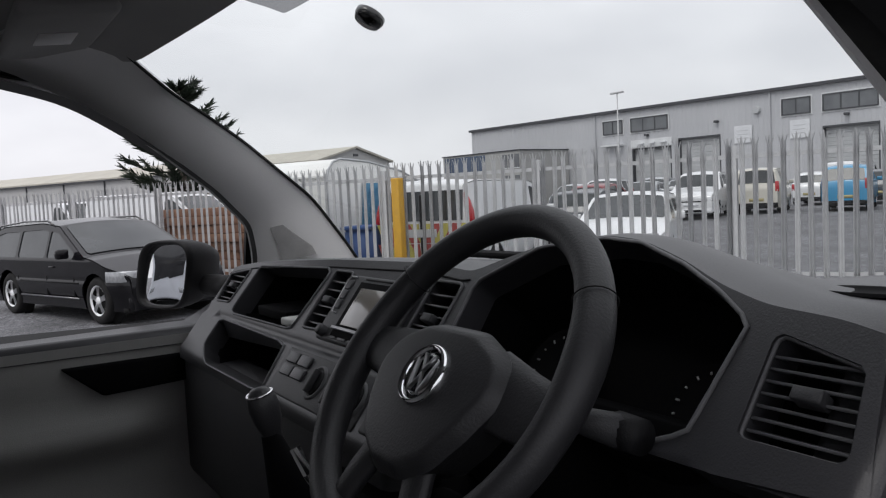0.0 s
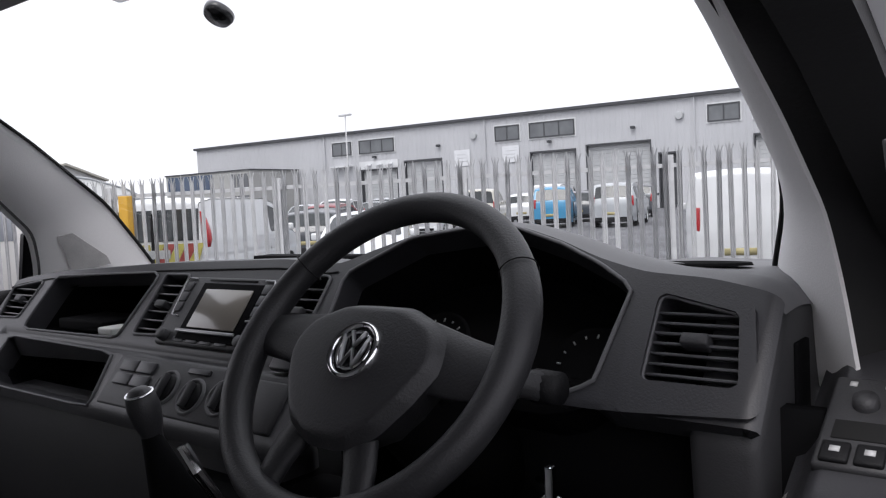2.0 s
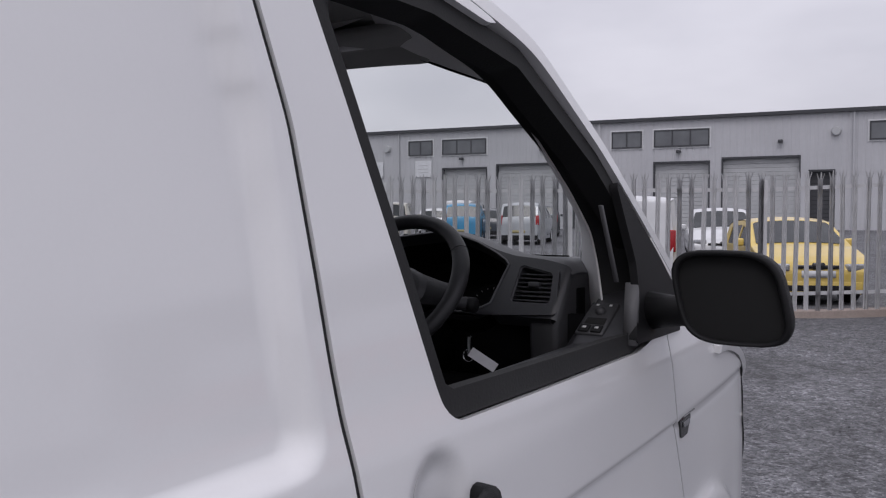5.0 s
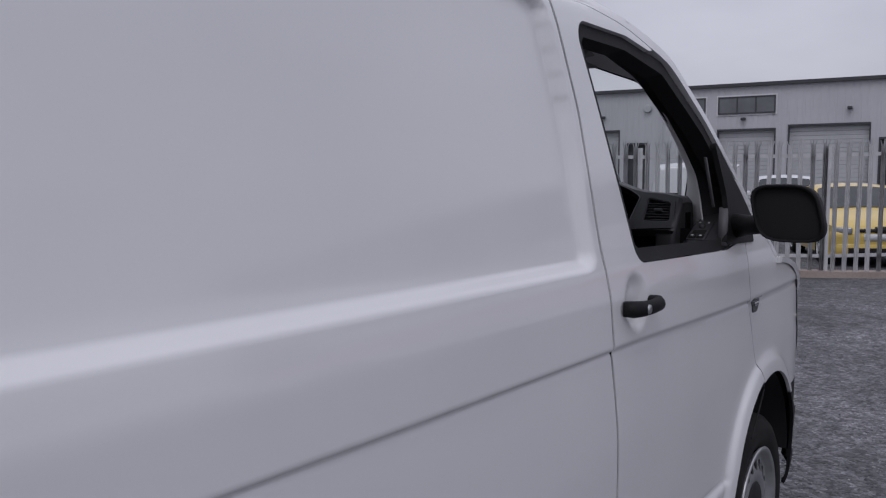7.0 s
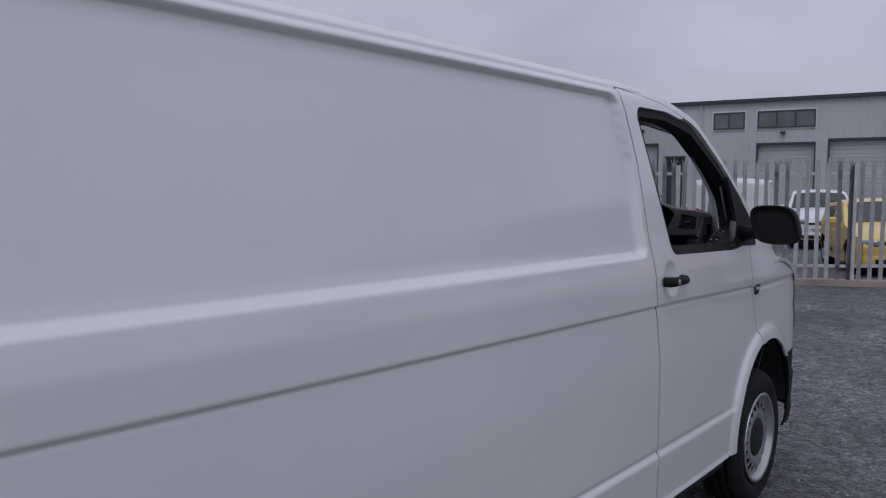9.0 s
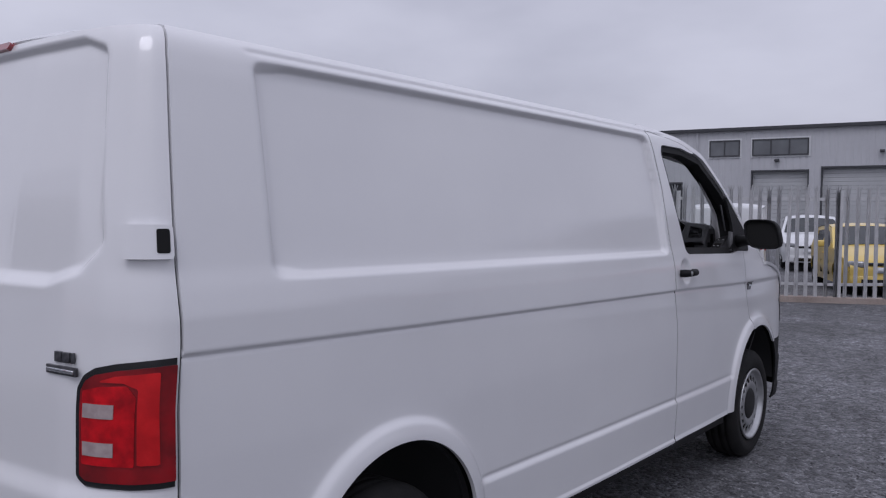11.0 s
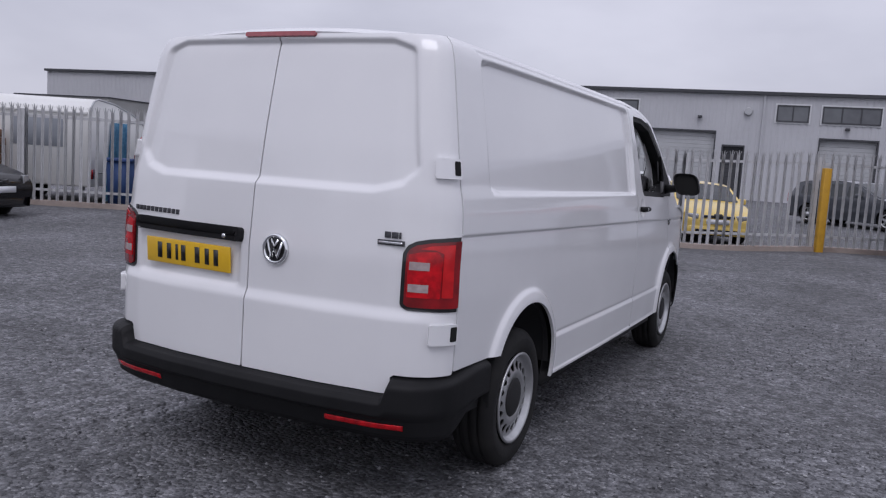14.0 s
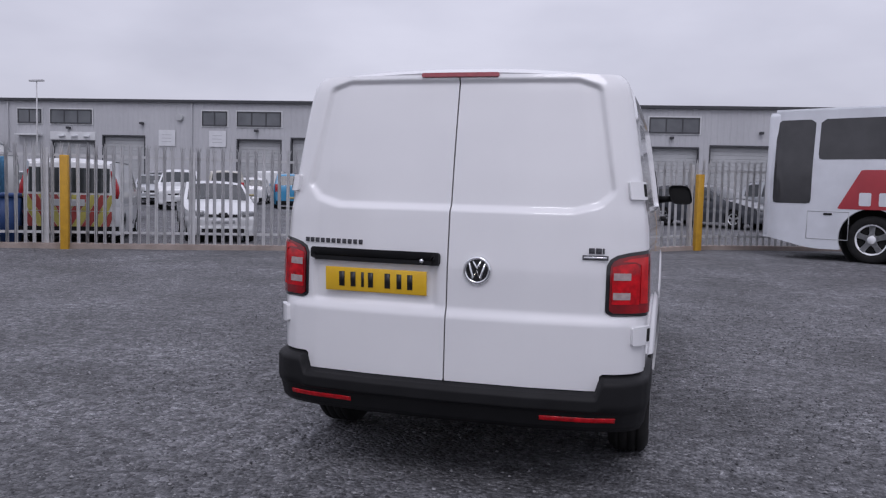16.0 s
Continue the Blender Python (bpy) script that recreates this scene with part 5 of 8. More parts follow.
    for p in ([(0.05, -0.015, -0.070), (0.11, 0.008, -0.062), (0.156, 0.016, -0.085)], [(-0.05, -0.035, -0.075), (-0.11, -0.032, -0.080), (-0.150, -0.028, -0.112)]):
        st = tube([M @ Vector(q) for q in p], [0.009, 0.011, 0.016], 12)
        st = mesh_object("stalk", st, DASH, col, "", True)
        e = tube([M @ (Vector(p[2]) - Vector((0.012 * (1 if p[2][0] > 0 else -1), 0, 0))), M @ (Vector(p[2]) + Vector((0.016 * (1 if p[2][0] > 0 else -1), 0, 0)))], [0.0165, 0.0155], 14)
        mesh_object("stalk_end", e, BUMPER, st, "ribbed stalk end", True)
    # ignition key, ring and paper tag
    key = thing("ignition_key", "key in the ignition with a blank pale tag on a ring", "key", Matrix.Translation((0.602, 3.905, 1.287)))
    part("key_blade", tube([(-0.03, 0.03, 0.0), (0.0, 0.0, 0.0)], 0.006, 8), CHROME, key)
    rg = tube([Vector((0.012 * math.cos(a), -0.004, 0.012 * math.sin(a) - 0.010)) for a in np.linspace(0, 2 * math.pi, 20, endpoint=False)], 0.0016, 6, True)
    part("key_ring", rg, CHROME, key, "", True)
    part("key_head", boxes([((-0.002, -0.006, -0.004), (0.006, 0.004, 0.030))], 0.002), CHROME, key)
    along, across = Vector((0.0414, 0.0224, -0.0311)).normalized(), Vector((0.45, 0.39, 0.60)).normalized()
    across = (across - along * across.dot(along)).normalized()
    out = along.cross(across)
    lie = Matrix(((along.x, across.x, out.x, 0.0379), (along.y, across.y, out.y, -0.009), (along.z, across.z, out.z, -0.0141), (0, 0, 0, 1)))
    tg = bmesh.new()
    box(tg, (-0.031, -0.010, -0.0008), (0.031, 0.010, 0.0008), 0.0006, lie)
    part("paper_tag", tg, TAG, key, "pale grey paper tag")


def build_gear():
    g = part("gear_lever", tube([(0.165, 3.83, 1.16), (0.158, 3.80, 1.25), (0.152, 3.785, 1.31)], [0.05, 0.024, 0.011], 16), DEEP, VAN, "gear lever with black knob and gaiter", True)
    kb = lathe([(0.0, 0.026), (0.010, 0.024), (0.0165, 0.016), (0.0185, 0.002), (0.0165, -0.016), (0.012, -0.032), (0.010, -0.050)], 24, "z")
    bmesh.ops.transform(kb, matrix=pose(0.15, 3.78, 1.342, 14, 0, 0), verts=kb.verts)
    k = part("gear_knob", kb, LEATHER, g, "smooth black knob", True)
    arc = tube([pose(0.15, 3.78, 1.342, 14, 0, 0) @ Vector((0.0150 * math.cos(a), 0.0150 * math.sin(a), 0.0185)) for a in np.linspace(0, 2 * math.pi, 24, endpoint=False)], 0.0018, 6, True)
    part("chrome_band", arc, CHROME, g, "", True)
    # Console in near-black, the low cab's shade put into its colour.
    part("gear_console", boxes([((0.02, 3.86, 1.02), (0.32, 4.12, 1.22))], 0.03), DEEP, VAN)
    p = tube([(0.19, 3.80, 1.30), (0.20, 3.81, 1.27), (0.21, 3.83, 1.23)], 0.007, 8)
    part("lever_collar", p, CHROME, g)


def build_trims():
    for side in (1, -1):
        edge_y = soft_curve([(0, 3.40), (0.14, 3.60), (0.33, 3.790), (0.50, 3.895), (0.67, 4.003), (0.82, 4.082), (0.92, 4.096), (1.0, 4.092)], 0.05)
        edge_z = soft_curve([(0, 1.90), (0.14, 1.868), (0.33, 1.778), (0.50, 1.698), (0.67, 1.612), (0.82, 1.530), (0.92, 1.455), (1.0, 1.345)], 0.05)
        glass_x = soft_curve([(0, 0.52), (0.12, 0.575), (0.25, 0.652), (0.42, 0.675), (0.54, 0.684), (0.80, 0.690), (1.0, 0.672)], 0.05)
        glass_y = soft_curve([(0, 3.77), (0.12, 3.815), (0.25, 3.895), (0.42, 3.990), (0.54, 4.057), (0.80, 4.210), (1.0, 4.350)], 0.05)
        glass_z = soft_curve([(0, 1.888), (0.12, 1.864), (0.25, 1.821), (0.42, 1.764), (0.54, 1.718), (0.80, 1.590), (0.92, 1.47), (1.0, 1.37)], 0.05)

        def seal_fn(s, q):
            ya, za = edge_y(s), edge_z(s)
            xa, xb = PROFILE(za) * BEAM(ya) - 0.106, PROFILE(za) * BEAM(ya) - 0.030
            y = ya + 0.012 + 0.045 * q
            return side * (xa + (xb - xa) * q), y, np.minimum(za + 0.006 + (0.035 if side > 0 else 0.004) * q, INNER_PILLAR(y) - 0.035)
        sheet("door_frame_seal", seal_fn, span(0, 1.0, 0.02), span(0 if side > 0 else -0.6, 1.0, 0.1), lambda u, q: np.maximum(np.abs(u - 0.5) - 0.51, np.abs(q - (0.5 if side > 0 else 0.2)) - (0.51 if side > 0 else 0.81)), RUBBER, VAN, (-side, -1, 0), rim=0, label="black door frame seal")
        if side > 0:
            guide = prism([(4.040, 1.430), (4.050, 1.430), (3.982, 1.315), (3.972, 1.315)], 0.0, 0.027, "x")
            for v in guide.verts:
                v.co.x += 0.886 + 0.17 * (1.430 - v.co.z)
            mesh_object("window_guide", guide, DASH_TOP, VAN, "grey window guide strip")
            run = prism([(3.940, 1.585), (3.951, 1.585), (4.040, 1.431), (4.029, 1.431)], 0.866, 0.874, "x", 0.002)
            mesh_object("window_guide", run, DASH_TOP, VAN, "grey window guide strip")

        def trim_fn(s, q):
            ya, za = edge_y(s), edge_z(s)
            xa = PROFILE(za) * BEAM(ya) - 0.100
            xb, yb, zb = glass_x(s) + (0.030 * smooth01((s - 0.1) / 0.2) * smooth01((0.98 - s) / 0.15) if side > 0 else 0), glass_y(s), glass_z(s)
            bow = np.sin(np.pi * q) * 0.012
            return side * (xa + (xb - xa) * q - bow), ya + (yb - ya) * q - bow, za + (zb - za) * q
        sheet("pillar_trim", trim_fn, span(0, 1.0, 0.02), span(0, 1.0, 0.05), lambda u, q: np.maximum(np.abs(u - 0.5) - 0.51, np.abs(q - 0.5) - 0.51), TRIM, VAN, (-side, -1, 0), rim=0.004, label="light grey front pillar trim")
        edge = [Vector([float(v) for v in trim_fn(np.array(u), np.array(1.0))]) + Vector((-side * 0.002, -0.002, 0)) for u in np.linspace(0.04, 1.0, 50)]
        mesh_object("windscreen_seal", tube(edge, 0.0035, 6), HOLE, VAN, "thin black line along the glass edge", True)
        grille = [(0.850, 0.34), (0.850, 0.50), (0.915, 0.68), (0.925, 0.34)]
        if side < 0:
            sheet("speaker_grille", lambda u, q: tuple(np.stack(trim_fn(u, q)) + np.array([-side * 0.005, -0.005, 0])[:, None, None]), span(0.78, 0.97, 0.008), span(0.28, 0.92, 0.02), lambda u, q: sd_poly(u, q, grille, 0.008), GRILLE, VAN, (-side, -1, 0), rim=0.004, label="dark grey three-cornered speaker grille")

        def sill_fn(y, q):
            x = side * (0.905 - 0.125 * q)
            ramp = np.clip(1.336 + 0.526 * (y - 3.997), 1.312, 1.428)
            return x + 0 * y, y, ramp - 0.035 * smooth01((q - 0.75) / 0.25)
        sill = sheet("door_trim", sill_fn, span(3.10, 4.32, 0.012), span(0, 1.0, 0.05), lambda y, q: np.maximum(np.abs(y - 3.71) - 0.60, np.abs(q - 0.5) - 0.51), DASH_FACE, VAN, (0, 0, 1), rim=0, label="grey plastic door trim with window switches" if side > 0 else "grey plastic door trim with a grab recess")

        def inner_fn(y, z):
            belly = 0.05 * np.exp(-((z - 1.10) / 0.05) ** 2) * smooth01((4.0 - y) / 0.3) + 0.03 * np.exp(-((z - 0.85) / 0.10) ** 2)
            return side * (0.782 - 0.03 * smooth01((1.25 - z) / 0.2) * -1 - belly), y, z
        sheet("door_panel", inner_fn, span(3.10, 4.32, 0.03), span(0.40, 1.30, 0.02), lambda y, z: np.maximum(np.abs(y - 3.71) - 0.60, np.abs(z - 0.85) - 0.46), DOOR_IN, sill, (-side, 0, 0), rim=0)
        if side > 0:
            pad = Matrix(((1, 0, 0, 0.832), (0, 0.885, -0.466, 4.035), (0, 0.466, 0.885, 1.357), (0, 0, 0, 1)))
            plate = bmesh.new()
            box(plate, (-0.030, -0.062, -0.01), (0.030, 0.050, 0.004), 0.004, pad)
            plate = mesh_object("switch_panel", plate, DASH, sill, "dark window and mirror switch panel")
            for i in (-1, 1):
                b = bmesh.new()
                box(b, (i * 0.013 - 0.011, -0.058, 0.002), (i * 0.013 + 0.011, -0.036, 0.008), 0.002, pad)
                mesh_object("switch", b, BUMPER, plate)
                b = bmesh.new()
                box(b, (i * 0.013 - 0.004, -0.049, 0.008), (i * 0.013 + 0.004, -0.043, 0.0086), 0, pad)
                mesh_object("switch_mark_bar", b, GREY_MARK, plate)
                b = bmesh.new()
                box(b, (i * 0.014 - 0.003, 0.036, 0.004), (i * 0.014 + 0.003, 0.042, 0.0048), 0, pad)
                mesh_object("switch_mark_bar", b, GREY_MARK, plate)
            kn = lathe([(0.011, 0.003), (0.010, 0.012), (0.0, 0.013)], 20, "z")
            bmesh.ops.transform(kn, matrix=pad @ Matrix.Translation((0, 0.014, 0)), verts=kn.verts)
            mesh_object("mirror_knob", kn, DASH, plate, "", True)
            # Raised black patch for the shade in the switch recess.
            rc = bmesh.new()
            box(rc, (-0.020, -0.030, 0.002), (0.022, -0.008, 0.0052), 0.001, pad)
            mesh_object("switch_recess", rc, HOLE, plate)
        else:
            # Dark block stands in for the shade inside the grab recess.
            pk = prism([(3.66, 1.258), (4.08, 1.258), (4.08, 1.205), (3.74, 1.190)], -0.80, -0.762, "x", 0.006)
            mesh_object("grab_recess", pk, DEEP, sill, "near-black block for the shaded grab recess")
        if side > 0:
            end = prism([(4.062, 1.452), (3.975, 1.340), (3.985, 1.22), (4.05, 1.02), (4.45, 1.02), (4.45, 1.39), (4.25, 1.438)], 0.700, 0.766, "x", 0.012)
        else:
            end = bmesh.new()
            box(end, (side * 0.785 - 0.03, 4.09, 1.02), (side * 0.785 + 0.03, 4.45, 1.43), 0.02)
        end = mesh_object("dash_end", end, DASH, VAN)
        slot = bmesh.new()
        xs = 0.767 if side > 0 else -0.815
        box(slot, (xs - 0.003, 4.075, 1.30), (xs + 0.003, 4.115, 1.41), 0.002)
        mesh_object("side_vent", slot, DEEP, end, "narrow dark side vent")

    def liner_fn(x, v):
        k = np.abs(x) / 0.84
        a = np.abs(x)
        front = np.where(a < 0.563, 3.872 - 0.215 * a ** 2, 3.804 - (a - 0.563) * 1.2)
        y = 2.86 + (front - 2.86) * v
        ye = y - 0.22 * (1 - k ** 2) * smooth01((y - 3.15) / 0.4)
        z = np.minimum(1.945, INNER_PILLAR(ye)) + 0.046 * (1 - np.minimum(k, 1) ** 2.4) - 0.040 + 0.026 * smooth01((y - 3.4) / 0.4)
        return x, y, z
    sheet("headliner", liner_fn, span(-0.775, 0.775, 0.03), span(0, 1.0, 0.025), lambda x, v: np.maximum(np.abs(x) - 0.776, np.abs(v - 0.5) - 0.51), LINER, VAN, (0, 0, -1), rim=0.03, label="grey cloth headliner")
    for sx in (-1, 1):
        v = bmesh.new()
        box(v, (-0.20, -0.075, -0.012), (0.20, 0.075, 0.012), 0.011)
        vs = mesh_object("sun_visor", v, LINER, VAN, "folded-up grey sun visor", True)
        vs.matrix_basis = pose(sx * 0.45, 3.66, 1.888, 6, 0, 0)
        lb = bmesh.new()
        box(lb, (-0.05, -0.03, -0.0135), (0.05, 0.03, -0.0122))
        mesh_object("label", lb, TRIM, vs, "pale blank label")
    # Knee panel, footwell and floor carry the cab's shade as near-black colour.
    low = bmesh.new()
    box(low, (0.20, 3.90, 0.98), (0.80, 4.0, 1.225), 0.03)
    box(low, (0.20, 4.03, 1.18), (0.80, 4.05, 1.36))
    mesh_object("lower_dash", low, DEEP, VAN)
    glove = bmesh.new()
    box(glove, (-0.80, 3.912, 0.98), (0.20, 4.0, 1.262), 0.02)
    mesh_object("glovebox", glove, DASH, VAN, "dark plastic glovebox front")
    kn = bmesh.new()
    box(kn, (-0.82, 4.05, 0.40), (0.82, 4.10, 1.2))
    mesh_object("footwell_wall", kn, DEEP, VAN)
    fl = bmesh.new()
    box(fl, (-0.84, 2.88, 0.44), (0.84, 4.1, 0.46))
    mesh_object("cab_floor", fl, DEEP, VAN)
    # sensor and tinted patch on the windscreen
    s = lathe([(0.0, -0.010), (0.019, -0.008), (0.0225, 0.0), (0.0225, 0.006), (0.0, 0.006)], 30, "z")
    se = mesh_object("rain_sensor", s, BLACK_GLOSS, VAN, "black round sensor on the glass", True)
    se.matrix_basis = pose(0.008, 4.02, 1.841, -33, 0, 0)

    def patch(u, q):
        return sd_poly(screen_fn(u, q)[0], q, [(-0.130, 0.10), (0.242, 0.10), (0.228, 0.228), (0.205, 0.240), (-0.112, 0.240), (-0.130, 0.205)], 0.006)
    sheet("tint_patch", lambda u, q: tuple(np.stack(screen_fn(u, q)) - np.array([0, 0.006, 0.006])[:, None, None]), span(-0.30, 0.45, 0.01), span(0.05, 0.30, 0.006), patch, TINT, VAN, (0, -1, -1), rim=0, label="grey tinted patch at the windscreen top")


TINT = bpy.data.materials.new("tint_film")
TINT.use_nodes = True


def tint_nodes():
    n, l = TINT.node_tree.nodes, TINT.node_tree.links
    n.clear()
    out, mx = n.new("ShaderNodeOutputMaterial"), n.new("ShaderNodeMixShader")
    a, b = n.new("ShaderNodeBsdfTransparent"), n.new("ShaderNodeBsdfDiffuse")
    b.inputs["Color"].default_value = (0.16, 0.16, 0.165, 1)
    a.inputs["Color"].default_value = (0.55, 0.55, 0.56, 1)
    mx.inputs["Fac"].default_value = 0.45
    l.new(a.outputs[0], mx.inputs[1])
    l.new(b.outputs[0], mx.inputs[2])
    l.new(mx.outputs[0], out.inputs["Surface"])


tint_nodes()
build_dashboard()
build_steering()
build_gear()
build_trims()

# ---- fence, buildings ----
FENCE_DIR = Vector((0.8908, 0.4543))
FENCE_AT = Vector((-10.42, 9.86))


def fence_point(s):
    p = FENCE_AT + FENCE_DIR * s
    return p.x, p.y, float(ground_z(p.x, p.y))


def pale_mesh():
    """A W-section pale with a split, outward-turned head."""
    bm = bmesh.new()
    w = 0.034
    prof = [(-w, 0.0), (-w * 0.55, 0.014), (0, 0.003), (w * 0.55, 0.014), (w, 0.0)]
    t = 0.003
    rows = []
    for z, k, fwd in ((0.10, 1.0, 0.0), (1.90, 1.0, 0.0), (1.99, 1.05, 0.004)):
        rows.append([bm.verts.new((x * k, -y - fwd, z)) for x, y in prof])
    for a, b in zip(rows, rows[1:]):
        for i in range(4):
            bm.faces.new((a[i], a[i + 1], b[i + 1], b[i]))
    top = rows[-1]
    # the head is slit into three points, the outer two bent sideways
    for (i, j), hx, hz, lean in (((0, 1), -0.052, 2.075, 0.018), ((1, 3), 0.0, 2.095, 0.034), ((3, 4), 0.052, 2.075, 0.018)):
        a, b = top[i].co, top[j].co
        tips = [bm.verts.new((hx + dx, -lean, hz)) for dx in (-0.006, 0.006)]
        bm.faces.new([top[k] for k in range(i, j + 1)] + [tips[1], tips[0]])
    g = bmesh.ops.solidify(bm, geom=list(bm.faces), thickness=t)
    me = bpy.data.meshes.new("pale")
    bm.normal_update()
    bm.to_mesh(me)
    bm.free()
    me.materials.append(GALV)
    return me


def build_fence():
    fence = thing("palisade_fence", "tall galvanised steel palisade fence with pointed pales", "fence", kind="structure")
    angle = math.atan2(FENCE_DIR.y, FENCE_DIR.x)
    me = pale_mesh()
    pitch = 0.163
    for k in range(-110, 142):
        s = k * pitch + 0.06
        x, y, z = fence_point(s)
        p = new("pale", me)
        p.parent = fence
        p.matrix_basis = Matrix.Translation((x, y, z + random.uniform(-0.012, 0.012))) @ Matrix.Rotation(angle, 4, "Z") @ Matrix.Rotation(random.gauss(0, 0.006), 4, "Y")
    bay = pitch * 17
    for k in range(-7, 9):
        s = k * bay - 0.38
        x, y, z = fence_point(s)
        bm = bmesh.new()
        box(bm, (-0.05, 0.01, -0.1), (0.05, 0.022, 1.98))
        box(bm, (-0.006, 0.01, -0.1), (0.006, 0.10, 1.98))
        box(bm, (-0.05, 0.09, -0.1), (0.05, 0.102, 1.98))
        p = part("post", bm, GALV, fence)
        p.matrix_basis = Matrix.Translation((x, y, z)) @ Matrix.Rotation(angle, 4, "Z")
        x2, y2, z2 = fence_point(s + bay)
        for h in (0.325, 1.84):
            r = bmesh.new()
            a, b = Vector((x, y, z + h)), Vector((x2, y2, z2 + h))
            box(r, (0, 0.012, -0.026), ((b - a).length, 0.018, 0.026))
            box(r, (0, 0.018, -0.026), ((b - a).length, 0.06, -0.020))
            rail = part("rail", r, GALV, fence)
            rail.matrix_basis = Matrix.Translation(a) @ Matrix.Rotation(angle, 4, "Z") @ Matrix.Rotation(-math.asin((z2 - z) / (b - a).length), 4, "Y")
    base = bmesh.new()
    sill = [fence_point(s) for s in np.linspace(-18, 24, 85)]
    rings = []
    for x, y, z in sill:
        q = Vector((-FENCE_DIR.y, FENCE_DIR.x, 0))
        o = Vector((x, y, z))
        rings.append([base.verts.new(o + q * a + Vector((0, 0, h + 0.012 * noise.noise((x, y, a))))) for a, h in ((-0.10, -0.05), (-0.09, 0.10), (0.12, 0.11), (0.14, -0.05))])
    for a, b in zip(rings, rings[1:]):
        for i in range(3):
            base.faces.new((a[i], b[i], b[i + 1], a[i + 1]))
    ob = mesh_object("fence_kerb", base, CONCRETE, None, "", False)
    tagged(ob, "low weathered concrete kerb under the fence", "kerb", kind="structure")
    for s, hgt in ((0.0, 1.84), (13.6, 1.75)):
        x, y, z = fence_point(s)
        b = bmesh.new()
        box(b, (-0.075, -0.20, -0.1), (0.075, -0.05, hgt), 0.012)
        ob = mesh_object("bollard", b, YELLOW)
        ob.matrix_basis = Matrix.Translation((x, y, z)) @ Matrix.Rotation(angle, 4, "Z")
        tagged(ob, "square yellow-painted steel gate post by the fence", "post", group="yellow gate posts")


CONCRETE = material("weathered_concrete", (0.25, 0.205, 0.18), (0.36, 0.30, 0.265), rough=0.85, scale=2.5, bump=0.004, bump_scale=45, fine=0.25)
build_fence()

CLAD = material("grey_cladding", (0.46, 0.465, 0.485), (0.51, 0.515, 0.535), rough=0.6, scale=0.25, fine=0.05, bump_scale=3)
CLAD_DARK = material("cladding_dark", (0.050, 0.052, 0.058), rough=0.6)
SHUTTER = material("shutter_grey", (0.42, 0.43, 0.44), (0.47, 0.48, 0.49), rough=0.6, scale=0.6, fine=0.06, bump_scale=5)
# Pane grey includes the reflected sky, painted into the base colour.
WINDOW_SKY_GREY = material("far_window_sky_grey", (0.10, 0.105, 0.115), (0.17, 0.18, 0.19), rough=0.12, scale=0.4)
SIGN_WHITE = material("sign_white", (0.72, 0.73, 0.75), (0.66, 0.67, 0.69), rough=0.5, scale=2)
BLD_ORIGIN = Vector((-55.9, 57.4, 0))
BLD_YAW = math.atan2(0.135, 1.0)


BAY = 17.6
BAYS = 6


def bay_openings(k):
    """Shutter doors of one bay as (start, width, head height)."""
    u = k * BAY
    return ((u + 3.3, 4.0, 4.85), (u + 8.2, 3.9, 5.4)) if k == 0 else ((u + 3.2, 3.9, 5.25), (u + 8.1, 5.1, 5.45), (u + 13.9, 1.5, 4.4))


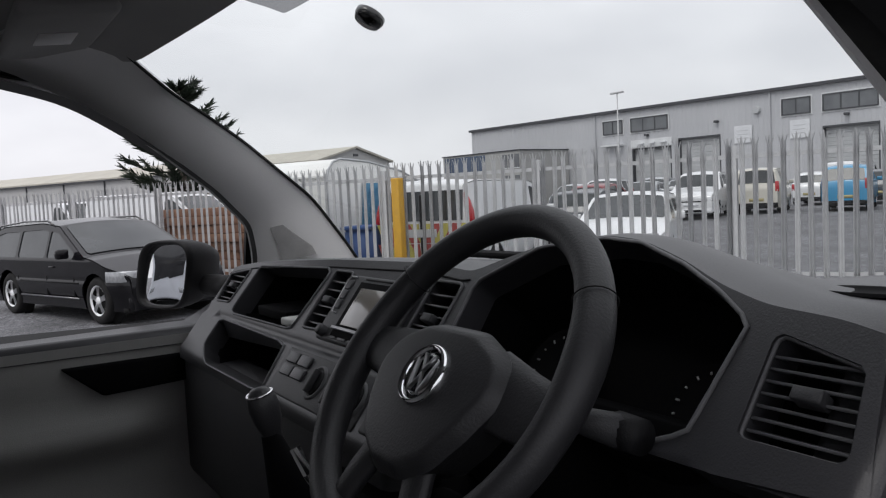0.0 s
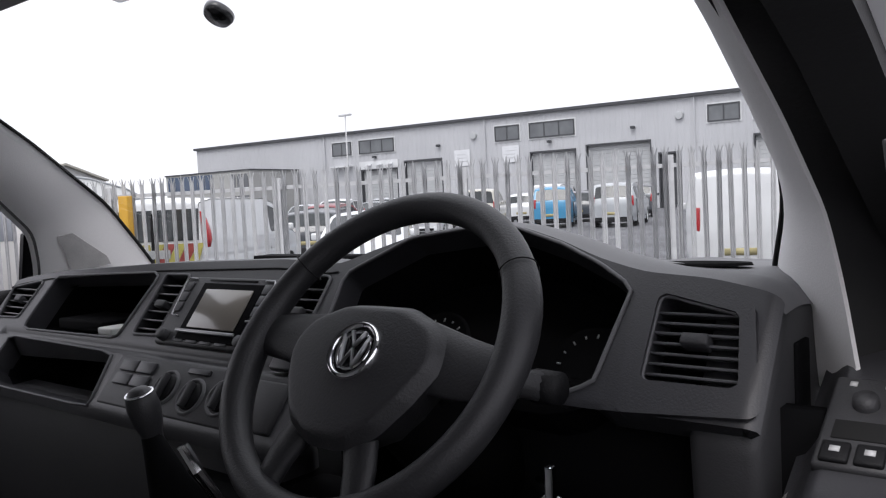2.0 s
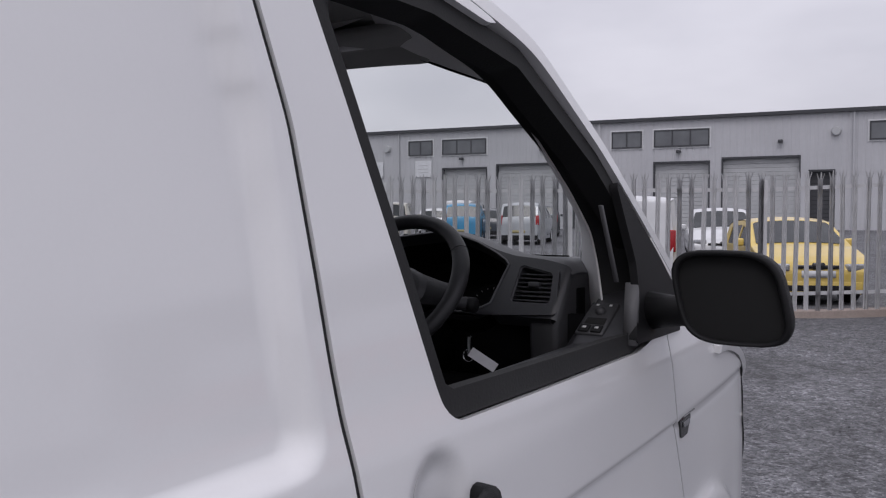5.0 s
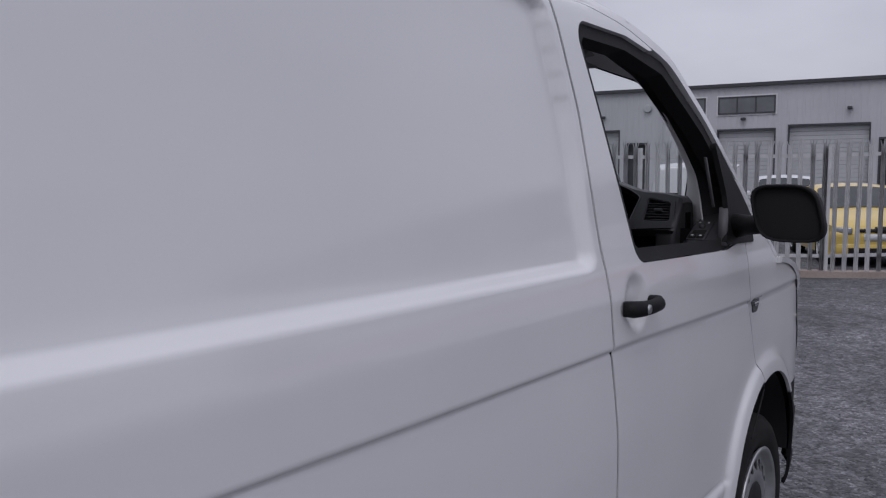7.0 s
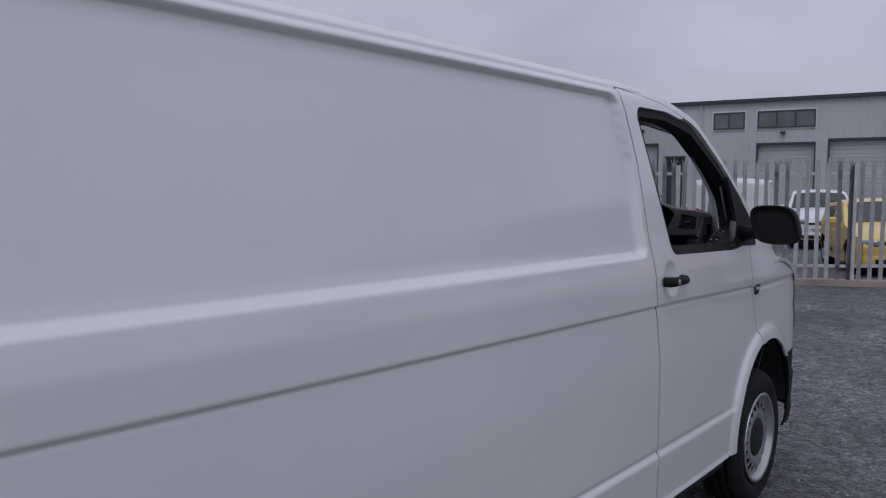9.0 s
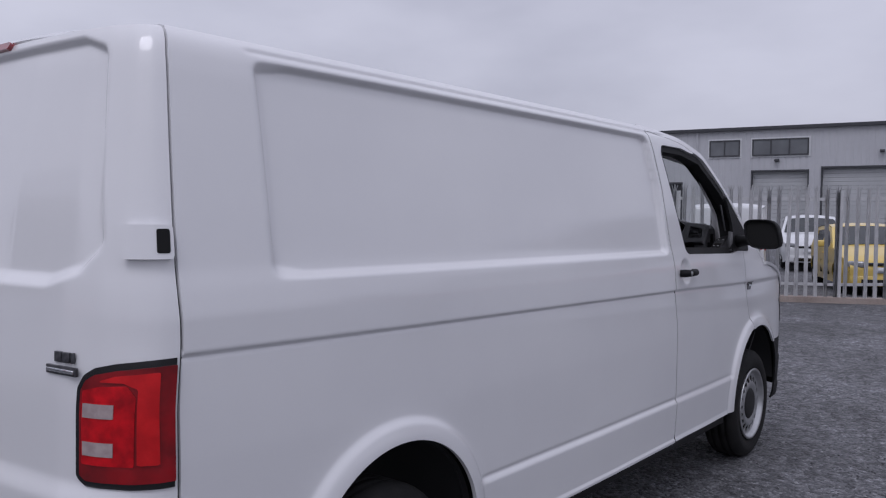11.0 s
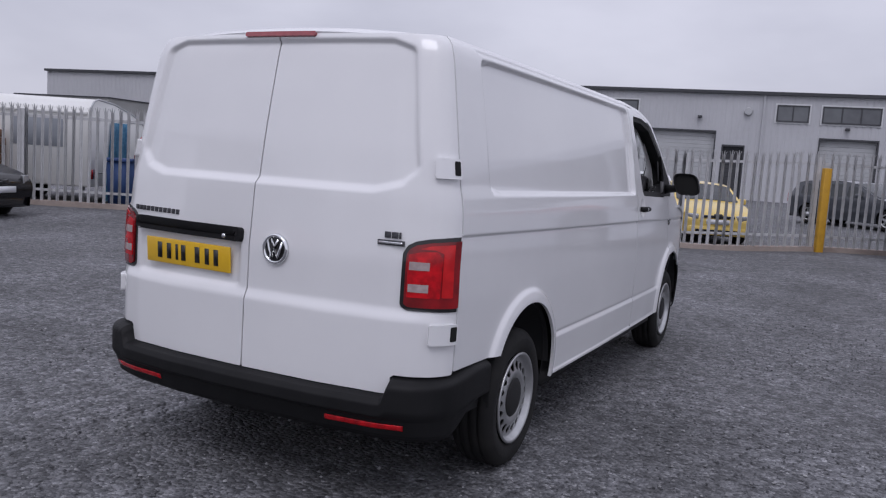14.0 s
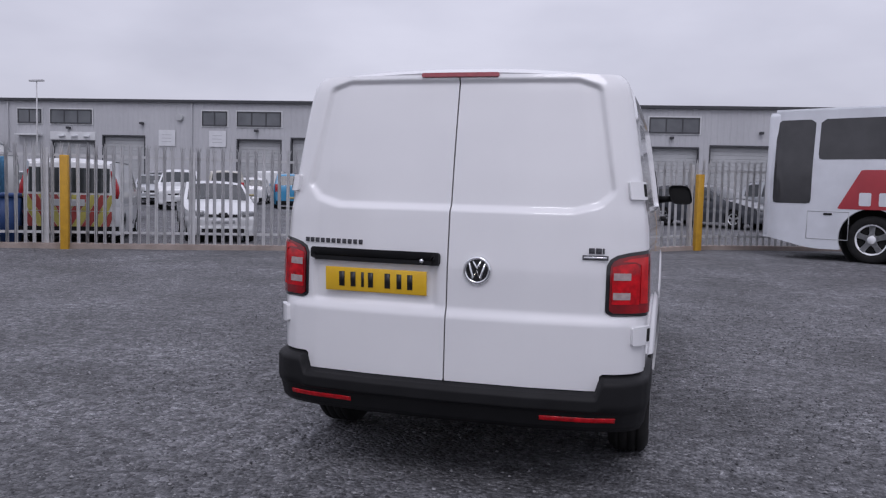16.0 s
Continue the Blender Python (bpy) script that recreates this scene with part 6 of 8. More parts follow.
def build_warehouse():
    """Long grey industrial unit; u runs along its front from the first small window."""
    b = thing("warehouse", "long grey metal-clad industrial unit with roller doors behind the fence", "building", Matrix.Translation(BLD_ORIGIN) @ Matrix.Rotation(BLD_YAW, 4, "Z"))
    L0, L1, H, D = -18.8, 104.0, 8.46, 26.0
    openings = [o for k in range(BAYS) for o in bay_openings(k)]
    cuts = sorted({L0, L1} | {o[0] for o in openings} | {o[0] + o[1] for o in openings})
    wall = bmesh.new()
    for a, c in zip(cuts, cuts[1:]):
        low = next((o[2] for o in openings if o[0] - 0.01 <= a < o[0] + o[1] - 0.01), 0.0)
        n = max(1, int(round((c - a) / 0.5)))
        w = (c - a) / n
        pts = [(a + i * w + f * w, d) for i in range(n) for f, d in ((0, 0.0), (0.60, 0.0), (0.68, 0.022), (0.92, 0.022))] + [(c, 0.0)]
        lower = [wall.verts.new((x, y, low)) for x, y in pts]
        upper = [wall.verts.new((x, y, H)) for x, y in pts]
        for i in range(len(pts) - 1):
            wall.faces.new((lower[i], lower[i + 1], upper[i + 1], upper[i]))
    for x0, y0, x1, y1 in ((L1, 0, L1, D), (L1, D, L0, D), (L0, D, L0, 0)):
        wall.faces.new([wall.verts.new(p) for p in ((x0, y0, 0), (x1, y1, 0), (x1, y1, H), (x0, y0, H))])
    part("wall", wall, CLAD, b)
    part("roof_edge", prism([(L0 - 0.15, H), (L1, H), (L1, H + 0.24), (L0 - 0.15, H + 0.24)], -0.3, D, "y"), CLAD_DARK, b, "thin dark roof edge")
    part("roof", prism([(0.0, H + 0.2), (D, H + 0.2), (D / 2, H + 0.9)], L0, L1, "x"), CLAD, b)
    for x0, w, head in openings:
        sh = bmesh.new()
        rows = int(head / 0.3) + 1
        zz = [(q * 0.3 + dz, y) for q in range(rows) for dz, y in ((0.0, 0.34), (0.26, 0.34), (0.28, 0.37))]
        le = [sh.verts.new((x0, y, z)) for z, y in zz]
        ri = [sh.verts.new((x0 + w, y, z)) for z, y in zz]
        for q in range(len(zz) - 1):
            sh.faces.new((le[q], ri[q], ri[q + 1], le[q + 1]))
        door = part("roller_door", sh, SHUTTER if w > 2 else CLAD_DARK, b)
        for lo, hi in (((x0 - 0.10, -0.03, head), (x0 + w + 0.10, 0.36, head + 0.14)), ((x0 - 0.10, -0.03, 0), (x0, 0.36, head)), ((x0 + w, -0.03, 0), (x0 + w + 0.10, 0.36, head))):
            part("door_frame", boxes([(lo, hi)]), CLAD_DARK, door)
    for k in range(BAYS):
        u = k * BAY
        for w, x0, z0, panes in ((2.2, 0.0, 6.52, 2), (3.9, 3.2, 6.52, 3)):
            z1 = z0 + 1.18
            f = part("window", boxes([((u + x0 - 0.16, -0.06, z0 - 0.16), (u + x0 + w + 0.16, -0.004, z1 + 0.16))]), CLAD_PALE, b)
            pw = w / panes
            for q in range(panes + 1):
                part("frame_bar", boxes([((u + x0 + q * pw - 0.05, -0.13, z0), (u + x0 + q * pw + 0.05, -0.062, z1))]), CLAD_DARK, f)
            for z in (z0, z1):
                part("frame_bar", boxes([((u + x0 - 0.05, -0.135, z - 0.05), (u + x0 + w + 0.05, -0.064, z + 0.05))]), CLAD_DARK, f)
            for q in range(panes):
                part("pane", boxes([((u + x0 + q * pw + 0.05, -0.095, z0 + 0.05), (u + x0 + (q + 1) * pw - 0.05, -0.066, z1 - 0.05))]), WINDOW_SKY_GREY, f)
        part("downpipe", tube([(u - 1.0, -0.12, 0), (u - 1.0, -0.12, H)], 0.07, 8), CLAD, b)
        for x0, z0 in ((4.8, 6.0), (11.8, 6.5)):
            part("wall_lamp", boxes([((u + x0, -0.40, z0), (u + x0 + 0.32, -0.03, z0 + 0.20))], 0.04), CLAD_DARK, b)
        vent = lathe([(0.0, -0.26), (0.26, -0.26), (0.32, -0.1), (0.32, -0.002)], 20, "y")
        bmesh.ops.translate(vent, vec=(u + 15.5, 0, 7.15), verts=vent.verts)
        part("vent", vent, SHUTTER, b)
    # canopy over the first personnel door, and a strip with lamps over the next opening
    part("canopy", boxes([((0.0, -0.7, 5.35), (2.3, -0.03, 5.5))], 0.02), CLAD_PALE, b)
    strip = part("lamp_strip", boxes([((3.1, -0.10, 5.02), (7.5, -0.035, 5.75))], 0.02), CLAD_PALE, b)
    for q in range(3):
        part("strip_lamp", boxes([((4.0 + q * 1.2, -0.32, 5.30), (4.6 + q * 1.2, -0.105, 5.46))], 0.03), SIGN_WHITE, strip)
    for x0 in (13.5, 18.2):
        s = part("sign_board", boxes([((x0, -0.10, 4.65), (x0 + 1.55, -0.06, 6.05))]), SIGN_WHITE, b, "white square sign board")
        for q in range(3):
            part("text_bar", boxes([((x0 + 0.3, -0.115, 5.0 + q * 0.3), (x0 + 1.2, -0.102, 5.05 + q * 0.3))]), CLAD, s)


CLAD_PALE = material("pale_trim", (0.62, 0.63, 0.64), (0.67, 0.68, 0.69), rough=0.6, scale=0.5, fine=0.04, bump_scale=4)
build_warehouse()

# ---- parked vehicles ----
def car_paint(name, c, rough=0.25, metal=0.0):
    return material(name, c, tuple(v * 0.88 for v in c), rough=rough, metal=metal, scale=2.0, coat=0.6, fine=0.03, bump_scale=120)


P_BLACK = material("paint_black", (0.006, 0.0055, 0.0075), (0.005, 0.005, 0.006), rough=0.16, spec=0.32, scale=2.0, coat=0.0, bump_scale=120)
P_WHITE = car_paint("paint_white", (0.70, 0.71, 0.72), 0.35)
P_BEIGE = car_paint("paint_beige", (0.52, 0.50, 0.44), 0.35)
P_BLUE = car_paint("paint_blue", (0.03, 0.25, 0.46), 0.3)
P_SILVER = car_paint("paint_silver", (0.42, 0.44, 0.46), 0.35, 0.3)
# Duller, darker yellow than the van's own plate.
DULL_PLATE = material("dull_plate", (0.42, 0.36, 0.17), (0.34, 0.30, 0.15), rough=0.5, scale=6)
P_YELLOW = car_paint("paint_yellow", (0.74, 0.54, 0.13), 0.35)
P_DARK = car_paint("paint_dark_grey", (0.045, 0.05, 0.06), 0.3)
P_RED = car_paint("paint_maroon", (0.20, 0.02, 0.025), 0.3)
LAMP_CLEAR = material("headlamp_lens", (0.26, 0.27, 0.28), (0.38, 0.39, 0.40), rough=0.12, scale=25, metal=0.3, coat=0.8)
LAMP_RED = material("rear_lamp_red", (0.42, 0.015, 0.02), (0.34, 0.01, 0.015), rough=0.2, scale=20, coat=0.7)
HIVIS_Y = material("hivis_yellow", (0.46, 0.42, 0.10), (0.38, 0.34, 0.08), rough=0.5, scale=8)
HIVIS_R = material("hivis_red", (0.34, 0.055, 0.045), (0.27, 0.045, 0.04), rough=0.5, scale=8)
ALLOY = material("alloy", (0.78, 0.79, 0.80), (0.84, 0.85, 0.86), rough=0.4, metal=0.1, scale=20)


def car_wheel(parent, x, y, r, side, alloy=True):
    w = 0.10
    t = lathe([(r * 0.62, -w), (r * 0.9, -w), (r, -w * 0.7), (r, w * 0.7), (r * 0.9, w), (r * 0.66, w), (r * 0.62, w * 0.8)], 28)
    put = Matrix.Translation((x, y, r)) @ (Matrix.Identity(4) if side > 0 else Matrix.Rotation(math.pi, 4, "Z"))
    t.transform(put)
    wh = mesh_object("wheel", t, TYRE, parent, "", True)
    # Flat black disc paints the dark hollow behind the spokes.
    b = lathe([(0.0, w * 0.35), (r * 0.64, w * 0.35)], 24)
    b.transform(put)
    mesh_object("wheel_hollow_shade", b, HOLE, wh)
    rim = lathe([(r * 0.58, w * 0.70), (r * 0.62, w * 0.92), (r * 0.67, w * 0.98), (r * 0.66, w * 0.6)], 28)
    rim.transform(put)
    mesh_object("rim", rim, ALLOY, wh, "", True)
    for k in range(5):
        a = 2 * math.pi * k / 5 + 0.3
        s = bmesh.new()
        ca, sa = math.cos(a), math.sin(a)
        pts = []
        for rad, wd in ((0.06 * r, 0.16 * r), (0.30 * r, 0.10 * r), (0.61 * r, 0.13 * r)):
            pts.append((s.verts.new((w * 0.85, rad * ca - wd * sa, rad * sa + wd * ca)), s.verts.new((w * 0.85, rad * ca + wd * sa, rad * sa - wd * ca))))
        for p, q in zip(pts, pts[1:]):
            s.faces.new((p[0], p[1], q[1], q[0]))
        bmesh.ops.solidify(s, geom=list(s.faces), thickness=0.02)
        s.transform(put)
        mesh_object("spoke", s, ALLOY, wh)
    h = lathe([(0.0, w * 0.95), (r * 0.16, w * 0.93), (r * 0.18, w * 0.8)], 16)
    h.transform(put)
    mesh_object("hub", h, ALLOY, wh, "", True)


def car(name, label, m, L, W, top, belt, windows, paint, axles, r=0.31, step=0.04, category="car", screens=((0, 0),), rear_lamps=True, group="", lean=0.30, lamp_z=(0.62, 0.74), rails=False, swept=False):
    """A road vehicle: nose towards +y. top: its outline from nose to tail as (y, z)."""
    ob = thing(name, label, category, m, group)
    tp = np.array(top, float)
    ys = tp[:, 0]
    upper = soft_curve(sorted((y, z) for y, z in zip(tp[:, 0], tp[:, 1])), 0.06)
    seg = np.r_[0, np.cumsum(np.hypot(*np.diff(tp, axis=0).T))]
    Y_S = soft_curve(list(zip(seg, tp[:, 0])), 0.05)
    Z_S = soft_curve(list(zip(seg, tp[:, 1])), 0.05)
    half = L / 2

    def width(y, z):
        k = smooth01((np.abs(y) - half + 0.55) / 0.55)
        w = W / 2 * (1 - 0.16 * k ** 1.6)
        w = w - 0.05 * smooth01((0.52 - z) / 0.3)
        return w - np.maximum(z - belt, 0) * lean - 0.012 * np.exp(-((z - belt + 0.28) / 0.03) ** 2)

    for sd in (1, -1):
        def fn(y, z):
            return sd * width(y, z), y, z

        def glass_area(y, z):
            d = np.full(np.shape(y), 9.0)
            for y0, y1 in windows:
                d = np.minimum(d, np.maximum.reduce([y0 - y, y - y1, belt + 0.03 - z, z - upper(y) + 0.10]))
            return d

        def keep(y, z):
            d = np.maximum.reduce([z - upper(y) + 0.015, 0.20 - z, np.abs(y) - half + 0.02])
            for ya in axles:
                d = np.maximum(d, r * 1.16 - np.hypot(y - ya, z - r))
            return np.maximum(d, -glass_area(y, z))
        zmax = tp[:, 1].max()
        sheet("side", fn, span(-half, half, step), span(0.19, zmax, step * 0.8), keep, paint, ob, (sd, 0, 0), rim=0.02)
        for y0, y1 in windows:
            sheet("side_window", lambda y, z: (sd * (width(y, z) - 0.012), y, z), span(y0 - 0.03, y1 + 0.03, step), span(belt, zmax, step), lambda y, z: np.maximum.reduce([y0 - 0.01 - y, y - y1 - 0.01, belt + 0.015 - z, z - upper(y) + 0.085]), DARK_GLASS, ob, (sd, 0, 0), rim=0)
        for ya in axles:
            car_wheel(ob, sd * (W / 2 - 0.13), ya, r, sd)
            a = lathe([(0.0, 0.0), (r * 1.17, 0.0), (r * 1.17, 0.12)], 24)
            a.transform(Matrix.Translation((sd * (W / 2 - 0.24), ya, r)) @ Matrix.Rotation(0 if sd > 0 else math.pi, 4, "Z"))
            mesh_object("wheel_arch", a, HOLE, ob, "", True)
        mz = belt + 0.10
        my = windows[0][1] - 0.10
        mb = bmesh.new()
        box(mb, (sd * (W / 2 + 0.02), my - 0.05, mz - 0.07), (sd * (W / 2 + 0.20), my + 0.06, mz + 0.07), 0.03) if sd > 0 else box(mb, (sd * (W / 2 + 0.20), my - 0.05, mz - 0.07), (sd * (W / 2 + 0.02), my + 0.06, mz + 0.07), 0.03)
        mesh_object("door_mirror", mb, paint, ob, "", True)
        yl = half - 0.16
        if swept:
            plan = [(W / 2 - 0.40, half - 0.015), (W / 2 - 0.19, half - 0.045), (W / 2 - 0.072, half - 0.17), (W / 2 + 0.006, half - 0.43), (W / 2 - 0.07, half - 0.41), (W / 2 - 0.30, half - 0.12)]
            part("headlamp", prism([(sd * a, b) for a, b in plan][::sd], lamp_z[0], lamp_z[1], "z", 0.012), LAMP_CLEAR, ob, "clear swept headlamp", True)
        else:
            lb = bmesh.new()
            box(lb, (-0.15, -0.10, lamp_z[0]), (0.15, 0.05, lamp_z[1]), 0.03)
            lo = mesh_object("headlamp", lb, LAMP_CLEAR, ob, "", True)
            lo.matrix_basis = pose(sd * (W / 2 - 0.26), yl + 0.10, 0, 0, 0, -sd * 18)
        if rear_lamps:
            rb = bmesh.new()
            box(rb, (-0.07, -0.06, 0), (0.07, 0.07, 0.30 if belt < 1.0 else 0.38), 0.02)
            ro = mesh_object("tail_lamp", rb, LAMP_RED, ob, "", True)
            ro.matrix_basis = pose(sd * (W / 2 - 0.165), -half + 0.07, belt - 0.24, 0, 0, sd * 14)
        for yd in {w[0] for w in windows} | {windows[0][1]}:
            zz = upper(np.array(yd)) * 0 + belt
            g = bmesh.new()
            box(g, (min(sd * (W / 2 - 0.03), sd * (W / 2 - 0.002)), yd - 0.03, 0.34), (max(sd * (W / 2 - 0.03), sd * (W / 2 - 0.002)), yd - 0.022, belt))
            mesh_object("door_gap", g, SEAM, ob)
        hb = bmesh.new()
        yh = windows[0][0] + 0.10
        box(hb, (sd * (W / 2 + 0.006) - 0.012, yh, belt - 0.12), (sd * (W / 2 + 0.006) + 0.012, yh + 0.16, belt - 0.09), 0.008)
        mesh_object("door_handle", hb, paint, ob, "", True)
        if rails:
            y0, y1 = windows[-1][0] - 0.1, windows[0][1] - 0.75
            rl = tube([(sd * (width(np.array(y), upper(np.array(y)))), y, float(upper(np.array(y))) + dz) for y, dz in ((y0, -0.02), (y0 + 0.2, 0.045), ((y0 + y1) / 2, 0.05), (y1 - 0.25, 0.045), (y1, -0.02))], 0.014, 8)
            mesh_object("roof_rail", rl, BLACK_GLOSS, ob, "", True)
            for z0 in (0.34, 0.56):
                st = bmesh.new()
                box(st, (min(sd * W / 2, sd * (W / 2 + 0.008)), axles[1] + 0.45, z0), (max(sd * W / 2, sd * (W / 2 + 0.008)), axles[0] - 0.45, z0 + 0.022))
                mesh_object("side_strip", st, CHROME_DARK if z0 < 0.5 else BUMPER, ob)

    def top_fn(u, s):
        y, z = Y_S(s), Z_S(s)
        w = width(y, z)
        return u * w, y + 0 * u, z + 0.05 * (1 - u ** 2) * smooth01((z - 0.4) / 0.6) + 0 * u
    sheet("upper_body", top_fn, span(-1, 1, 0.125), span(0, seg[-1], step), lambda u, s: np.maximum(np.abs(u) - 1.001, np.abs(s - seg[-1] / 2) - seg[-1] / 2), paint, ob, (0, 0, 1), rim=0)
    for k, (i, j) in enumerate(screens):
        if i == j:
            continue
        s0, s1 = seg[i] + 0.05, seg[j] - 0.05
        sheet("windscreen" if k == 0 else "rear_window", lambda u, s: tuple(np.stack(top_fn(u, s)) + np.array([0, (1 if k == 0 else -1) * 0.010, 0.008])[:, None, None]), span(-0.95, 0.95, 0.095), span(s0 - 0.05, s1 + 0.05, 0.05), lambda u, s: np.maximum(np.abs(u) - 0.90, np.abs(s - (s0 + s1) / 2) - (s1 - s0) / 2), DARK_GLASS, ob, (0, 1 if k == 0 else -1, 0.2), rim=0.004)
    for yb, sg in ((half, 1), (-half, -1)):
        if paint is P_BLACK:
            yb = yb - sg * 0.055
        b = bmesh.new()
        box(b, (-W / 2 + 0.14, min(yb, yb - sg * 0.10) , 0.20), (W / 2 - 0.14, max(yb, yb - sg * 0.10) , 0.42), 0.045)
        mesh_object("bumper", b, paint if paint in (P_BLACK, P_YELLOW) or sg > 0 else BUMPER, ob, "", True)
        if sg > 0:
            part("intake", boxes([((-W / 2 + 0.34, yb - 0.05, 0.235), (W / 2 - 0.34, yb + 0.004, 0.335))], 0.01), BLACK_GLOSS, ob)
        p = bmesh.new()
        zp = 0.84 if sg < 0 and belt > 1.1 else 0.46
        if swept and sg > 0:
            yb = half + 0.012
        box(p, (-0.26, yb + sg * 0.004 - 0.006, zp), (0.26, yb + sg * 0.004 + 0.006, zp + 0.11))
        mesh_object("number_plate", p, DULL_PLATE if sg < 0 else SIGN_WHITE, ob, "plate with plain bars")
    gr = bmesh.new()
    box(gr, (-0.38, half - 0.03, 0.60), (0.38, half + 0.008, 0.66), 0.012)
    box(gr, (-0.10, half - 0.03, 0.585), (0.10, half + 0.014, 0.70), 0.03)
    mesh_object("grille", gr, BLACK_GLOSS, ob)
    fl = bmesh.new()
    box(fl, (-W / 2 + 0.12, -half + 0.15, 0.18), (W / 2 - 0.12, half - 0.15, 0.24))
    mesh_object("underbody", fl, HOLE, ob)
    return ob


def facing(x, y, hx, hy):
    return Matrix.Translation((x, y, float(ground_z(x, y)))) @ Matrix.Rotation(math.atan2(-hx, hy), 4, "Z")


ESTATE = [(2.35, 0.34), (2.36, 0.58), (2.24, 0.70), (1.45, 0.90), (1.15, 0.94), (0.25, 1.40), (-0.3, 1.45), (-1.6, 1.41), (-1.95, 1.34), (-2.26, 0.92), (-2.35, 0.75), (-2.36, 0.34)]
ESTATE_NEAR = [(2.215, 0.36), (2.235, 0.52), (2.20, 0.66), (2.08, 0.74), (1.50, 0.91), (1.21, 0.95), (0.31, 1.40), (-0.24, 1.45), (-1.54, 1.41), (-1.89, 1.34), (-2.13, 0.92), (-2.225, 0.75), (-2.235, 0.34)]
HATCH = [(1.92, 0.34), (1.93, 0.60), (1.80, 0.74), (1.20, 0.93), (0.95, 0.97), (0.20, 1.42), (-0.3, 1.49), (-1.30, 1.44), (-1.55, 1.36), (-1.82, 0.95), (-1.92, 0.80), (-1.93, 0.34)]
LOW_HATCH = [(1.92, 0.34), (1.93, 0.56), (1.82, 0.68), (1.62, 0.76), (1.15, 0.88), (0.92, 0.92), (0.10, 1.33), (-0.35, 1.38), (-1.20, 1.34), (-1.55, 1.24), (-1.82, 0.92), (-1.92, 0.78), (-1.93, 0.34)]
MPV = [(2.1, 0.36), (2.11, 0.66), (1.98, 0.82), (1.35, 1.02), (1.12, 1.06), (0.35, 1.56), (-0.2, 1.64), (-1.5, 1.62), (-1.80, 1.54), (-2.05, 1.02), (-2.10, 0.85), (-2.11, 0.36)]
SUV = [(2.15, 0.40), (2.16, 0.78), (2.02, 0.92), (1.20, 1.05), (0.98, 1.09), (0.35, 1.60), (-0.2, 1.70), (-1.6, 1.68), (-1.92, 1.62), (-2.08, 1.05), (-2.14, 0.90), (-2.15, 0.40)]
SMALL_VAN = [(2.39, 0.36), (2.40, 0.68), (2.27, 0.86), (1.72, 1.08), (1.48, 1.12), (0.82, 1.66), (0.35, 1.76), (-2.05, 1.76), (-2.29, 1.70), (-2.37, 1.05), (-2.40, 0.80), (-2.40, 0.36)]
BIG_VAN = [(2.45, 0.38), (2.46, 0.74), (2.32, 0.95), (1.85, 1.14), (1.62, 1.20), (0.85, 1.84), (0.4, 1.95), (-2.1, 1.95), (-2.32, 1.88), (-2.42, 1.10), (-2.45, 0.85), (-2.45, 0.38)]


